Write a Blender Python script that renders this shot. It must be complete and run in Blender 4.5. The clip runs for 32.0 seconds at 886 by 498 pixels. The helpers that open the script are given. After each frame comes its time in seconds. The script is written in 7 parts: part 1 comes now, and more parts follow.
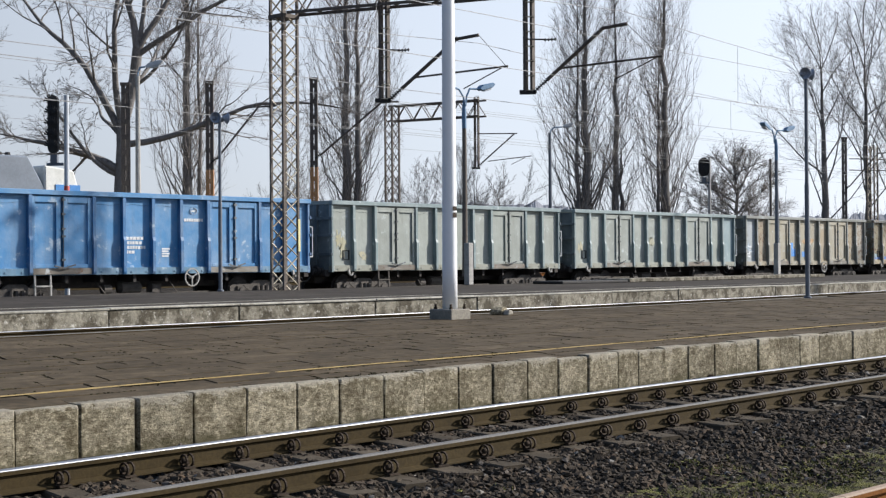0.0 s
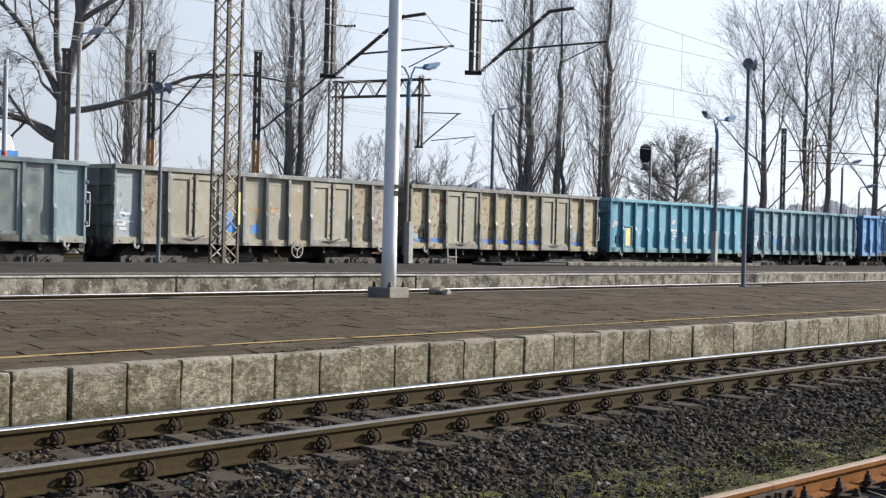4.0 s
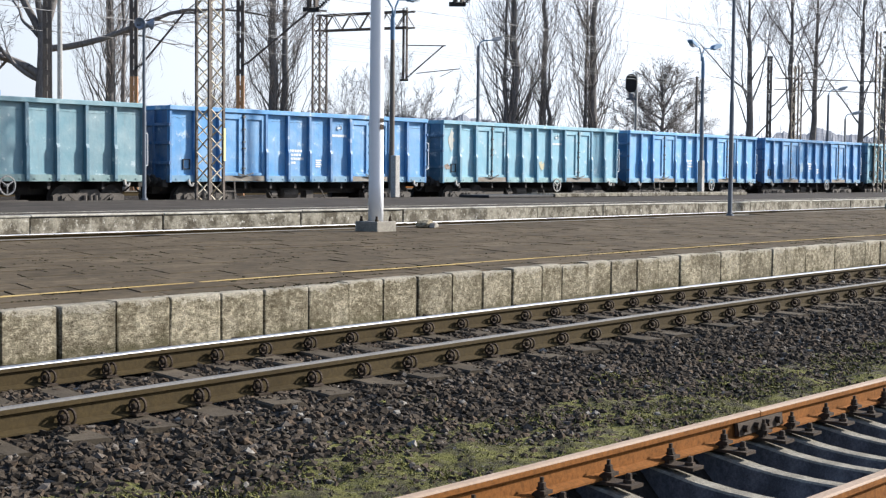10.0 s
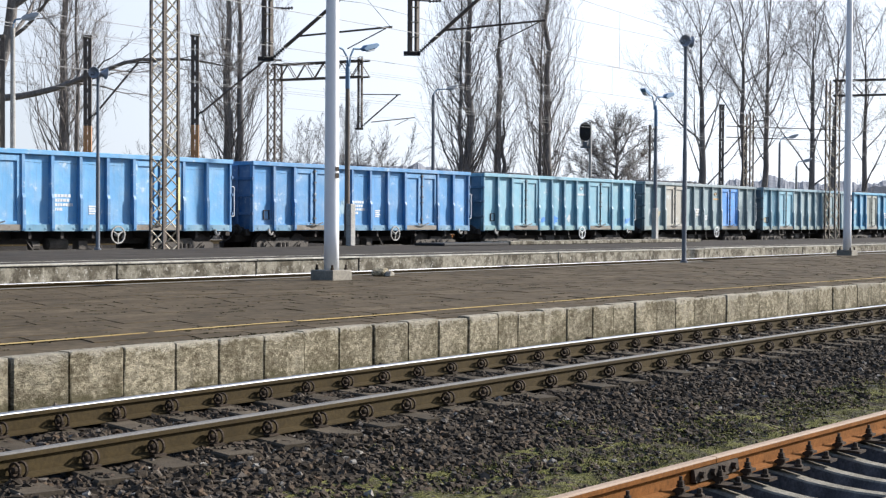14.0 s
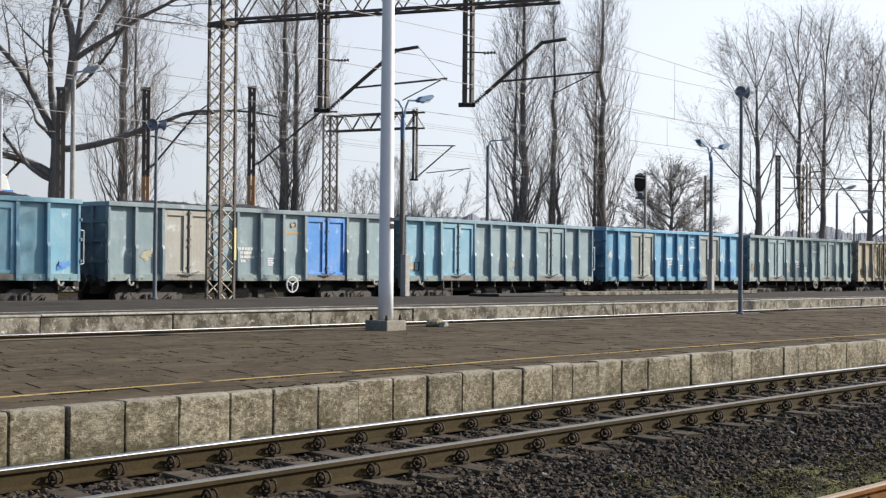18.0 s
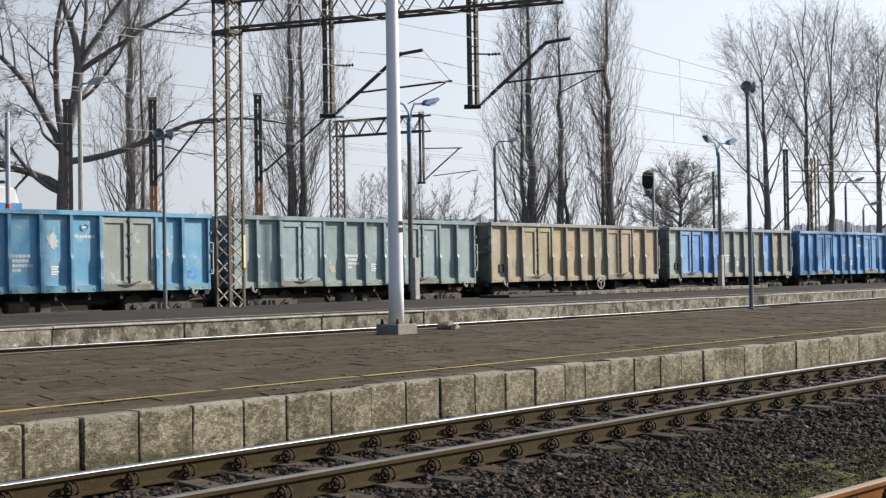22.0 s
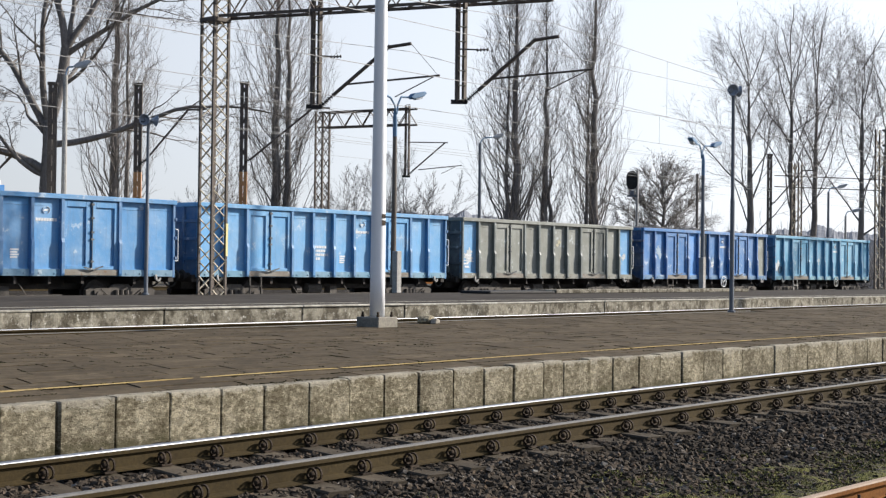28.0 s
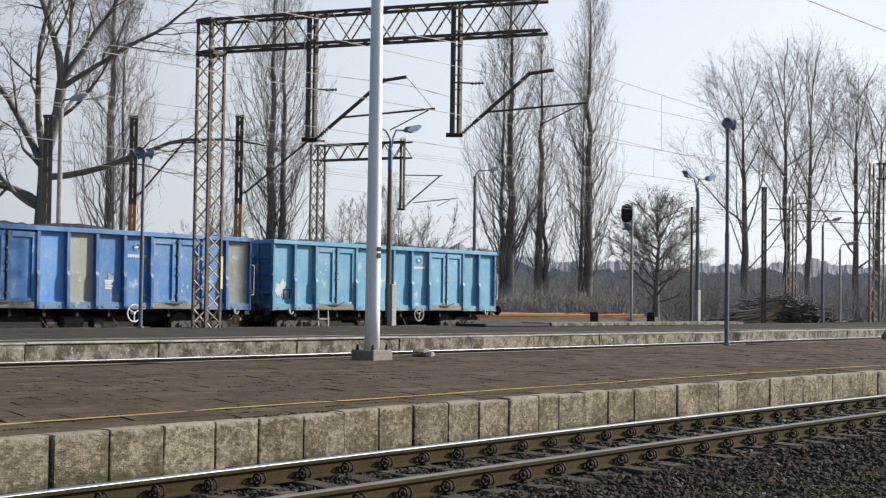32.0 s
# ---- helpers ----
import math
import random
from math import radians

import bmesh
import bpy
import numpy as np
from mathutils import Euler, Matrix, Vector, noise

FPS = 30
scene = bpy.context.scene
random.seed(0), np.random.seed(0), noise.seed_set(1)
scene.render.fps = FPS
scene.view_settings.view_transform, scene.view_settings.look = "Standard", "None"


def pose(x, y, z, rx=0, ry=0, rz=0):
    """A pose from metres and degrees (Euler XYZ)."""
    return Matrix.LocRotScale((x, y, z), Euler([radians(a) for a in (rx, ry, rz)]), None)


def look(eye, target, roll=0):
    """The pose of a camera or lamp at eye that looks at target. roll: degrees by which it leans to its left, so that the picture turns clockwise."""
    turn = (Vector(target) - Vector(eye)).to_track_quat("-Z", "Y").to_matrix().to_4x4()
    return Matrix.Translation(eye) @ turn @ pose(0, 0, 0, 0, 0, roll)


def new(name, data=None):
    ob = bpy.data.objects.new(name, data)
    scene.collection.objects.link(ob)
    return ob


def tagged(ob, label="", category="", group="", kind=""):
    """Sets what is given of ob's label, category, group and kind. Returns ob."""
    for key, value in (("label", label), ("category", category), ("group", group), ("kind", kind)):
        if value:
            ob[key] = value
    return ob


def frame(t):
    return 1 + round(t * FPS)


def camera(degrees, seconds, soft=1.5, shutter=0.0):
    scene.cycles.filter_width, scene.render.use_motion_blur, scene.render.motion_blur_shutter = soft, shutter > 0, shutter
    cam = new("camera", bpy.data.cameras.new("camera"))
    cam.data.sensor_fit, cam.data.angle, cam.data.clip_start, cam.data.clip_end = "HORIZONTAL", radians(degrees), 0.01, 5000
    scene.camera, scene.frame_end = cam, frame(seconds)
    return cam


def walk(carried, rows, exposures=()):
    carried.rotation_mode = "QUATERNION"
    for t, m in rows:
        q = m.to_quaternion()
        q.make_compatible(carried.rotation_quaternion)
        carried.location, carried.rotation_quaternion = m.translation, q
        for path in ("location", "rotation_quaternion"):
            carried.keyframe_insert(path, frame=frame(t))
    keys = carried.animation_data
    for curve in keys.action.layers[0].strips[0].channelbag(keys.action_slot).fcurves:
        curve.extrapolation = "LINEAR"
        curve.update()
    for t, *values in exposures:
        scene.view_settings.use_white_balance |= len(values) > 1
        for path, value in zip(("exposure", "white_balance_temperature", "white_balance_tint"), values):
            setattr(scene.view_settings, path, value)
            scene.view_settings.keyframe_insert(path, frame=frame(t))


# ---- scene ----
cam = camera(34.2, 32.0, 1.3)
EYE = 1.4465
# seconds and the camera's turn: it is held by hand at one spot on the opposite platform
ROWS = [
    (0, 90.45, 0.37, -47.96), (0.5, 90.35, 0.41, -48.10), (1, 88.19, -0.70, -48.10), (1.5, 87.80, -0.70, -49.49),
    (2, 88.63, -2.16, -51.08), (2.5, 89.58, -0.82, -50.70), (4.5, 89.60, -1.62, -50.35), (5, 89.54, -1.73, -50.48),
    (5.5, 89.79, -1.47, -50.70), (6, 89.49, -1.03, -50.52), (6.5, 88.69, -0.82, -49.78), (7, 88.36, -1.06, -50.14),
    (7.5, 88.03, -0.60, -50.21), (8, 87.92, -0.43, -50.29), (8.5, 87.91, -0.50, -50.32), (9, 87.33, -0.53, -50.16),
    (9.5, 87.04, -0.23, -50.27), (10, 86.98, -0.56, -50.88), (10.5, 86.74, -0.95, -51.09), (11, 86.38, -0.43, -50.45),
    (11.5, 86.15, -0.17, -50.02), (12, 85.97, -0.48, -49.60), (12.3, 87.06, -0.55, -49.85), (12.5, 87.92, -0.83, -50.07),
    (13, 87.83, -0.50, -50.79), (13.5, 88.30, -0.03, -51.02), (14, 88.91, -0.33, -52.65), (14.5, 89.05, -0.44, -52.10),
    (16.5, 90.14, -0.59, -51.59), (17, 89.59, -0.61, -51.74), (17.5, 89.27, -0.24, -50.06), (18, 90.91, -0.48, -50.49),
    (18.5, 91.32, -0.15, -50.51), (19, 91.66, 0.38, -50.44), (19.5, 91.89, 0.48, -50.32), (20, 91.17, 0.24, -50.25),
    (20.5, 91.16, 0.43, -50.43), (21, 90.87, 0.52, -51.52), (21.5, 90.87, 0.76, -50.77), (22, 91.01, 0.93, -50.10),
    (22.5, 91.18, 1.01, -50.11), (23, 91.19, 0.93, -50.45), (23.5, 91.03, 0.09, -51.23), (24, 90.63, -0.25, -52.70),
    (24.5, 90.10, 0.28, -50.91), (25, 90.35, -0.09, -50.92), (25.5, 90.32, 0.29, -51.59), (27.5, 90.64, -0.80, -52.64),
    (28, 90.79, -0.73, -50.82), (28.5, 91.55, -0.64, -50.99), (29, 90.91, -1.23, -51.12), (29.5, 90.00, -1.00, -51.14),
    (30, 90.11, -1.09, -50.85), (30.5, 90.26, -0.20, -50.61), (31, 90.74, -1.44, -51.36), (31.5, 91.57, -1.00, -50.95),
    (32, 92.10, -0.76, -51.02),
]
walk(cam, [(t, pose(0, 0, EYE, rx, ry, rz)) for t, rx, ry, rz in ROWS], [(t, e, 5950 if t < 15 else 6180, 10) for t, e in ((0.0, 0.54), (1.0, 0.56), (2.0, 0.84), (4.5, 0.58), (6.0, 0.56), (9.0, 0.92), (12.0, 1.06), (13.0, 0.94), (14.5, 0.84), (16.5, 0.71), (20.0, 0.50), (25.0, 0.56), (28.0, 0.66), (32.0, 0.48))])

# ---- sky and sun ----
SUN = Vector((0.80, -0.42, 0.46)).normalized()
world = bpy.data.worlds.new("sky")
scene.world = world
world.use_nodes = True
wn = world.node_tree
sky = wn.nodes.new("ShaderNodeTexSky")
sky.sky_type, sky.sun_disc = "NISHITA", False
sky.sun_elevation = math.asin(SUN.z)
sky.sun_rotation = math.atan2(SUN.x, SUN.y)
sky.air_density, sky.dust_density, sky.ozone_density = 1.0, 1.2, 2.0
# haze whitens the blue, thickest towards the horizon
haze = wn.nodes.new("ShaderNodeMix")
haze.data_type = "RGBA"
up = wn.nodes.new("ShaderNodeTexCoord")
split = wn.nodes.new("ShaderNodeSeparateXYZ")
wn.links.new(up.outputs["Generated"], split.inputs[0])
veil = wn.nodes.new("ShaderNodeMapRange")
veil.interpolation_type = "SMOOTHSTEP"
for key, value in (("From Min", 0.12), ("From Max", 0.5), ("To Min", 0.86), ("To Max", 0.08)):
    veil.inputs[key].default_value = value
wn.links.new(split.outputs[2], veil.inputs["Value"])
wn.links.new(veil.outputs[0], haze.inputs[0])
# the haze is brightest on the sun's side
toward = wn.nodes.new("ShaderNodeVectorMath")
toward.operation = "DOT_PRODUCT"
toward.inputs[1].default_value = SUN
wn.links.new(up.outputs["Generated"], toward.inputs[0])
glow = wn.nodes.new("ShaderNodeMapRange")
for key, value in (("From Min", -0.6), ("From Max", 0.62), ("To Min", 0.08), ("To Max", 1.17)):
    glow.inputs[key].default_value = value
wn.links.new(toward.outputs["Value"], glow.inputs["Value"])
veil_colour = wn.nodes.new("ShaderNodeVectorMath")
veil_colour.operation = "SCALE"
veil_colour.inputs[0].default_value = (6.15, 6.25, 6.45)
wn.links.new(glow.outputs[0], veil_colour.inputs["Scale"])
wn.links.new(veil_colour.outputs[0], haze.inputs[7])
wn.links.new(sky.outputs[0], haze.inputs[6])
wn.links.new(haze.outputs[2], wn.nodes["Background"].inputs[0])
wn.nodes["Background"].inputs[1].default_value = 0.10
sun = new("sun", bpy.data.lights.new("sun", "SUN"))
sun.data.energy, sun.data.angle, sun.data.color = 5.0, radians(2.2), (1.0, 0.90, 0.77)
sun.matrix_world = look((60, -30, 40), Vector((60, -30, 40)) - SUN)


# ---- materials ----
def ramp(nt, fac, stops):
    n = nt.nodes.new("ShaderNodeValToRGB")
    while len(n.color_ramp.elements) < len(stops):
        n.color_ramp.elements.new(0.5)
    for e, (p, c) in zip(n.color_ramp.elements, stops):
        e.position, e.color = p, (*c, 1) if len(c) == 3 else c
    nt.links.new(fac, n.inputs[0])
    return n.outputs[0]


def noise_tex(nt, vec, scale, detail=4.0, rough=0.6, w=None):
    n = nt.nodes.new("ShaderNodeTexNoise")
    n.noise_dimensions = "4D" if w is not None else "3D"
    n.inputs["Scale"].default_value, n.inputs["Detail"].default_value, n.inputs["Roughness"].default_value = scale, detail, rough
    nt.links.new(vec, n.inputs["Vector"])
    if w is not None:
        nt.links.new(w, n.inputs["W"])
    return n.outputs["Fac"]


def mixc(nt, fac, a, b, mode="MIX"):
    n = nt.nodes.new("ShaderNodeMix")
    n.data_type, n.blend_type = "RGBA", mode
    for s, v in ((n.inputs[0], fac), (n.inputs[6], a), (n.inputs[7], b)):
        if hasattr(v, "links"):
            nt.links.new(v, s)
        elif isinstance(v, (int, float)):
            s.default_value = v
        else:
            s.default_value = (*v, 1)
    return n.outputs[2]


def fmath(nt, op, a, b=0.0):
    n = nt.nodes.new("ShaderNodeMath")
    n.operation = op
    for s, v in zip(n.inputs, (a, b)):
        if hasattr(v, "links"):
            nt.links.new(v, s)
        else:
            s.default_value = v
    return n.outputs[0]


def blank(name, rough=0.8, metal=0.0):
    m = bpy.data.materials.new(name)
    m.use_nodes = True
    b = m.node_tree.nodes["Principled BSDF"]
    b.inputs["Roughness"].default_value, b.inputs["Metallic"].default_value = rough, metal
    return m, m.node_tree, b


def coords(nt, stretch=(1, 1, 1), kind="Object"):
    t = nt.nodes.new("ShaderNodeTexCoord")
    mp = nt.nodes.new("ShaderNodeMapping")
    mp.inputs["Scale"].default_value = stretch
    nt.links.new(t.outputs[kind], mp.inputs[0])
    return mp.outputs[0]


def bump(nt, b, height, strength=0.4, dist=0.02):
    n = nt.nodes.new("ShaderNodeBump")
    n.inputs["Strength"].default_value, n.inputs["Distance"].default_value = strength, dist
    nt.links.new(height, n.inputs["Height"])
    nt.links.new(n.outputs[0], b.inputs["Normal"])


def mat(name, a, c, scale=2.0, rough=0.8, metal=0.0, fine=30.0, bmp=0.4, dist=0.01, third=None, island=0.0, random_ob=0.0, stretch=(1, 1, 1), sharp=0.25, wave=1.0, spec=0.5, grain=1.0):
    """A weathered surface: two tones in large patches, fine grain, relief, and, where given, a third tone in spots."""
    m, nt, b = blank(name, rough, metal)
    b.inputs["Specular IOR Level"].default_value = spec
    info = nt.nodes.new("ShaderNodeObjectInfo")
    rnd = fmath(nt, "MULTIPLY", info.outputs["Random"], 40.0)
    v = coords(nt, stretch)
    big = noise_tex(nt, v, scale, 5.0, 0.62, rnd)
    fin = noise_tex(nt, v, fine, 4.0, 0.7, rnd)
    col = ramp(nt, big, [(0.5 - sharp, a), (0.5 + sharp, c)])
    g = ramp(nt, fin, [(0.3, (1 - 0.38 * grain,) * 3), (0.7, (1 + 0.25 * grain,) * 3)])
    col = mixc(nt, 1.0, col, g, "MULTIPLY")
    if third:
        sp = noise_tex(nt, v, scale * 3.1, 6.0, 0.7, rnd)
        col = mixc(nt, ramp(nt, sp, [(0.56, (0, 0, 0)), (0.68, (1, 1, 1))]), col, third)
    for amount, src in ((island, nt.nodes.new("ShaderNodeNewGeometry").outputs["Random Per Island"]), (random_ob, info.outputs["Random"])):
        if amount:
            k = ramp(nt, src, [(0.0, (1 - amount,) * 3), (1.0, (1 + amount,) * 3)])
            col = mixc(nt, 1.0, col, k, "MULTIPLY")
    nt.links.new(col, b.inputs["Base Color"])
    nt.links.new(ramp(nt, fin, [(0.2, (max(rough - 0.12, 0.05),) * 3), (0.8, (min(rough + 0.12, 1),) * 3)]), b.inputs["Roughness"])
    bump(nt, b, fmath(nt, "ADD", fin, fmath(nt, "MULTIPLY", big, wave)), bmp, dist)
    return m


def paint_material():
    """Old wagon paint: the tint and the share of rust come from the object's colour."""
    m, nt, b = blank("wagon_paint", 0.55)
    info = nt.nodes.new("ShaderNodeObjectInfo")
    rnd = fmath(nt, "MULTIPLY", info.outputs["Random"], 60.0)
    v, vs = coords(nt), coords(nt, (3.0, 3.0, 0.35))
    cloud = noise_tex(nt, v, 1.3, 4.0, 0.6, rnd)
    streak = noise_tex(nt, vs, 3.0, 5.0, 0.65, rnd)
    chips = noise_tex(nt, v, 5.0, 8.0, 0.72, rnd)
    col = mixc(nt, ramp(nt, cloud, [(0.4, (0, 0, 0)), (0.75, (0.3, 0.3, 0.3))]), info.outputs["Color"], (0.50, 0.54, 0.53))
    col = mixc(nt, ramp(nt, streak, [(0.5, (0, 0, 0)), (0.8, (0.32, 0.32, 0.32))]), col, (0.10, 0.10, 0.10))
    scuff = noise_tex(nt, v, 2.6, 7.0, 0.66, rnd)
    col = mixc(nt, ramp(nt, scuff, [(0.60, (0, 0, 0)), (0.66, (0.5, 0.5, 0.5))]), col, (0.56, 0.63, 0.66))
    edge = fmath(nt, "SUBTRACT", 0.74, fmath(nt, "MULTIPLY", info.outputs["Alpha"], 0.36))
    rust = fmath(nt, "MULTIPLY", fmath(nt, "SUBTRACT", chips, edge), 14.0)
    clampn = nt.nodes.new("ShaderNodeClamp")
    nt.links.new(rust, clampn.inputs[0])
    tone = ramp(nt, noise_tex(nt, v, 11.0, 4.0, 0.6, rnd), [(0.35, (0.09, 0.055, 0.03)), (0.7, (0.23, 0.13, 0.065))])
    col = mixc(nt, clampn.outputs[0], col, tone)
    nt.links.new(col, b.inputs["Base Color"])
    nt.links.new(ramp(nt, chips, [(0.3, (0.42,) * 3), (0.7, (0.72,) * 3)]), b.inputs["Roughness"])
    bump(nt, b, fmath(nt, "ADD", cloud, fmath(nt, "MULTIPLY", clampn.outputs[0], 0.1)), 0.55, 0.05)
    return m


PAINT = paint_material()
def stone_material():
    """Crushed stone: every piece has its own tone, a few are rusty or pale."""
    m, nt, b = blank("ballast_stone", 0.9)
    b.inputs["Specular IOR Level"].default_value = 0.12
    own = nt.nodes.new("ShaderNodeNewGeometry").outputs["Random Per Island"]
    col = ramp(nt, own, [(0.0, (0.034, 0.027, 0.020)), (0.45, (0.058, 0.046, 0.034)), (0.75, (0.080, 0.064, 0.048)), (0.92, (0.100, 0.070, 0.046)), (0.98, (0.13, 0.115, 0.10)), (0.997, (0.27, 0.25, 0.22))])
    v = coords(nt)
    fin = noise_tex(nt, v, 45.0, 4.0, 0.7)
    col = mixc(nt, 1.0, col, ramp(nt, fin, [(0.3, (0.55,) * 3), (0.7, (1.12,) * 3)]), "MULTIPLY")
    nt.links.new(col, b.inputs["Base Color"])
    bump(nt, b, fin, 0.4, 0.01)
    return m


def wall_material():
    """Old platform edge concrete: blotched, streaked, limewash worn off but for the top, algae at the foot."""
    m, nt, b = blank("platform_concrete", 0.9)
    b.inputs["Specular IOR Level"].default_value = 0.15
    info = nt.nodes.new("ShaderNodeObjectInfo")
    rnd = fmath(nt, "MULTIPLY", info.outputs["Random"], 50.0)
    v = coords(nt)
    blot = noise_tex(nt, v, 2.6, 5.0, 0.62, rnd)
    flake = noise_tex(nt, coords(nt, (1.0, 1.0, 1.5)), 13.0, 10.0, 0.76, rnd)
    crisp = noise_tex(nt, coords(nt, (0.6, 1.0, 2.2)), 24.0, 10.0, 0.74, rnd)
    streak = noise_tex(nt, coords(nt, (1.0, 1.0, 0.16)), 11.0, 8.0, 0.7, rnd)
    fin = noise_tex(nt, v, 70.0, 4.0, 0.75, rnd)
    xyz = nt.nodes.new("ShaderNodeSeparateXYZ")
    nt.links.new(v, xyz.inputs[0])
    col = ramp(nt, blot, [(0.36, (0.25, 0.213, 0.138)), (0.52, (0.34, 0.297, 0.205)), (0.64, (0.42, 0.375, 0.275))])
    # limewash left in flakes, thicker in some patches
    keep = fmath(nt, "ADD", flake, fmath(nt, "MULTIPLY", fmath(nt, "SUBTRACT", blot, 0.5), 0.30))
    col = mixc(nt, ramp(nt, keep, [(0.53, (0, 0, 0)), (0.55, (0.8, 0.8, 0.8))]), col, (0.66, 0.585, 0.41))
    col = mixc(nt, ramp(nt, keep, [(0.425, (0.7, 0.7, 0.7)), (0.455, (0, 0, 0))]), col, (0.135, 0.108, 0.060))
    col = mixc(nt, ramp(nt, crisp, [(0.57, (0, 0, 0)), (0.58, (0.8, 0.8, 0.8))]), col, (0.11, 0.09, 0.055))
    col = mixc(nt, ramp(nt, streak, [(0.57, (0, 0, 0)), (0.68, (0.5, 0.5, 0.5))]), col, (0.14, 0.122, 0.085))
    rise = fmath(nt, "ADD", xyz.outputs[2], fmath(nt, "MULTIPLY", fmath(nt, "SUBTRACT", flake, 0.5), 0.28))
    rise = fmath(nt, "ADD", rise, fmath(nt, "MULTIPLY", fmath(nt, "SUBTRACT", blot, 0.5), 0.35))
    col = mixc(nt, ramp(nt, rise, [(0.255, (0, 0, 0)), (0.265, (0.5, 0.5, 0.5)), (0.31, (0.6, 0.6, 0.6))]), col, (0.62, 0.575, 0.47))
    col = mixc(nt, ramp(nt, fmath(nt, "ADD", rise, 0.5), [(0.36, (0.6, 0.6, 0.6)), (0.44, (0, 0, 0))]), col, (0.13, 0.12, 0.06))
    col = mixc(nt, 1.0, col, ramp(nt, fin, [(0.3, (0.72,) * 3), (0.7, (1.2,) * 3)]), "MULTIPLY")
    col = mixc(nt, 1.0, col, ramp(nt, info.outputs["Random"], [(0.0, (0.48,) * 3), (1.0, (0.66,) * 3)]), "MULTIPLY")
    nt.links.new(col, b.inputs["Base Color"])
    bump(nt, b, fmath(nt, "ADD", fmath(nt, "MULTIPLY", crisp, 0.5), flake), 0.9, 0.025)
    return m


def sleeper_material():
    """Blotched concrete; sunlit tops and shaded sides are painted in by face normal."""
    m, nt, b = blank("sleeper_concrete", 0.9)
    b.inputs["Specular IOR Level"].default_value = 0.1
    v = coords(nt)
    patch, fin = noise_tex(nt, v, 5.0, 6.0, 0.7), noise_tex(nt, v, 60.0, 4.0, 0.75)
    lit_top = ramp(nt, patch, [(0.35, (0.17, 0.155, 0.125)), (0.65, (0.30, 0.28, 0.23))])
    shade_side = ramp(nt, patch, [(0.4, (0.07, 0.072, 0.08)), (0.7, (0.17, 0.175, 0.19))])
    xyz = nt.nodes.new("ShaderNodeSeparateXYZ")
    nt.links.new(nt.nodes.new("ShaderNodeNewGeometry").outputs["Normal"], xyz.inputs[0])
    facing_up = fmath(nt, "ADD", xyz.outputs[2], fmath(nt, "MULTIPLY", fmath(nt, "SUBTRACT", fin, 0.5), 0.5))
    col = mixc(nt, ramp(nt, facing_up, [(0.55, (0, 0, 0)), (0.75, (1, 1, 1))]), shade_side, lit_top)
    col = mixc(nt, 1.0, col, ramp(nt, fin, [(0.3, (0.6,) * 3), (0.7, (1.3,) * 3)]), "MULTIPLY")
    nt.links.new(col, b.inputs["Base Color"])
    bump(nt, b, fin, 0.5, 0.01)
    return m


STONE = stone_material()
BED = mat("ballast_bed", (0.019, 0.017, 0.015), (0.051, 0.045, 0.039), 5.0, 0.95, fine=26, bmp=0.9, dist=0.05, spec=0.1)
MOSS = mat("moss", (0.102, 0.104, 0.034), (0.196, 0.187, 0.066), 3.0, 0.95, fine=60, bmp=0.8, dist=0.03, island=0.4, spec=0.1)
GRIT = mat("pale_grit", (0.076, 0.068, 0.053), (0.204, 0.183, 0.149), 4.0, 0.95, fine=60, island=0.6, spec=0.1)
MOSS_BED = mat("mossy_grit", (0.053, 0.048, 0.031), (0.149, 0.145, 0.047), 6.0, 0.95, fine=55, bmp=1.0, dist=0.03, third=(0.19, 0.17, 0.14), spec=0.08, sharp=0.08, grain=1.4)
HORN = mat("horn_grey_paint", (0.17, 0.20, 0.25), (0.26, 0.30, 0.36), 3.0, 0.5, fine=20, grain=0.35)
WEED = mat("joint_weeds", (0.026, 0.023, 0.014), (0.075, 0.068, 0.036), 3.0, 0.95, fine=40, island=0.5, spec=0.05)
EARTH = mat("dry_grass_earth", (0.096, 0.080, 0.052), (0.176, 0.144, 0.088), 0.4, 0.95, fine=9, bmp=0.7, dist=0.05)
CINDER = mat("ash_and_dead_grass", (0.024, 0.021, 0.016), (0.068, 0.056, 0.036), 0.5, 0.95, fine=8, bmp=0.6, dist=0.04)
SLAB = mat("paving_slab", (0.073, 0.056, 0.035), (0.124, 0.097, 0.063), 1.1, 0.9, spec=0.08, fine=8, bmp=0.5, dist=0.008, wave=0.0, third=(0.060, 0.050, 0.034), random_ob=0.13, island=0.14, sharp=0.18, grain=1.35)
JOINT = mat("paving_joint", (0.03, 0.027, 0.02), (0.06, 0.055, 0.035), 3.0, 0.95, fine=30)
KERB = wall_material()
KERB_FAR = mat("platform_concrete_old", (0.098, 0.086, 0.064), (0.279, 0.258, 0.205), 3.2, 0.9, sharp=0.07, fine=14, bmp=0.7, dist=0.03, third=(0.55, 0.53, 0.47), random_ob=0.15, spec=0.1)
EDGE_LIME = mat("worn_white_edge", (0.255, 0.242, 0.200), (0.493, 0.472, 0.408), 3.0, 0.85, fine=16, sharp=0.15, spec=0.15)
ASPHALT = mat("platform_asphalt", (0.046, 0.039, 0.033), (0.084, 0.074, 0.062), 0.9, 0.95, spec=0.08, fine=5, bmp=0.3, wave=0.0, grain=1.3, third=(0.05, 0.044, 0.035), sharp=0.18)
YELLOW = mat("worn_yellow_line", (0.357, 0.246, 0.085), (0.527, 0.391, 0.170), 2.2, 0.85, fine=18, third=(0.20, 0.16, 0.10), spec=0.1)
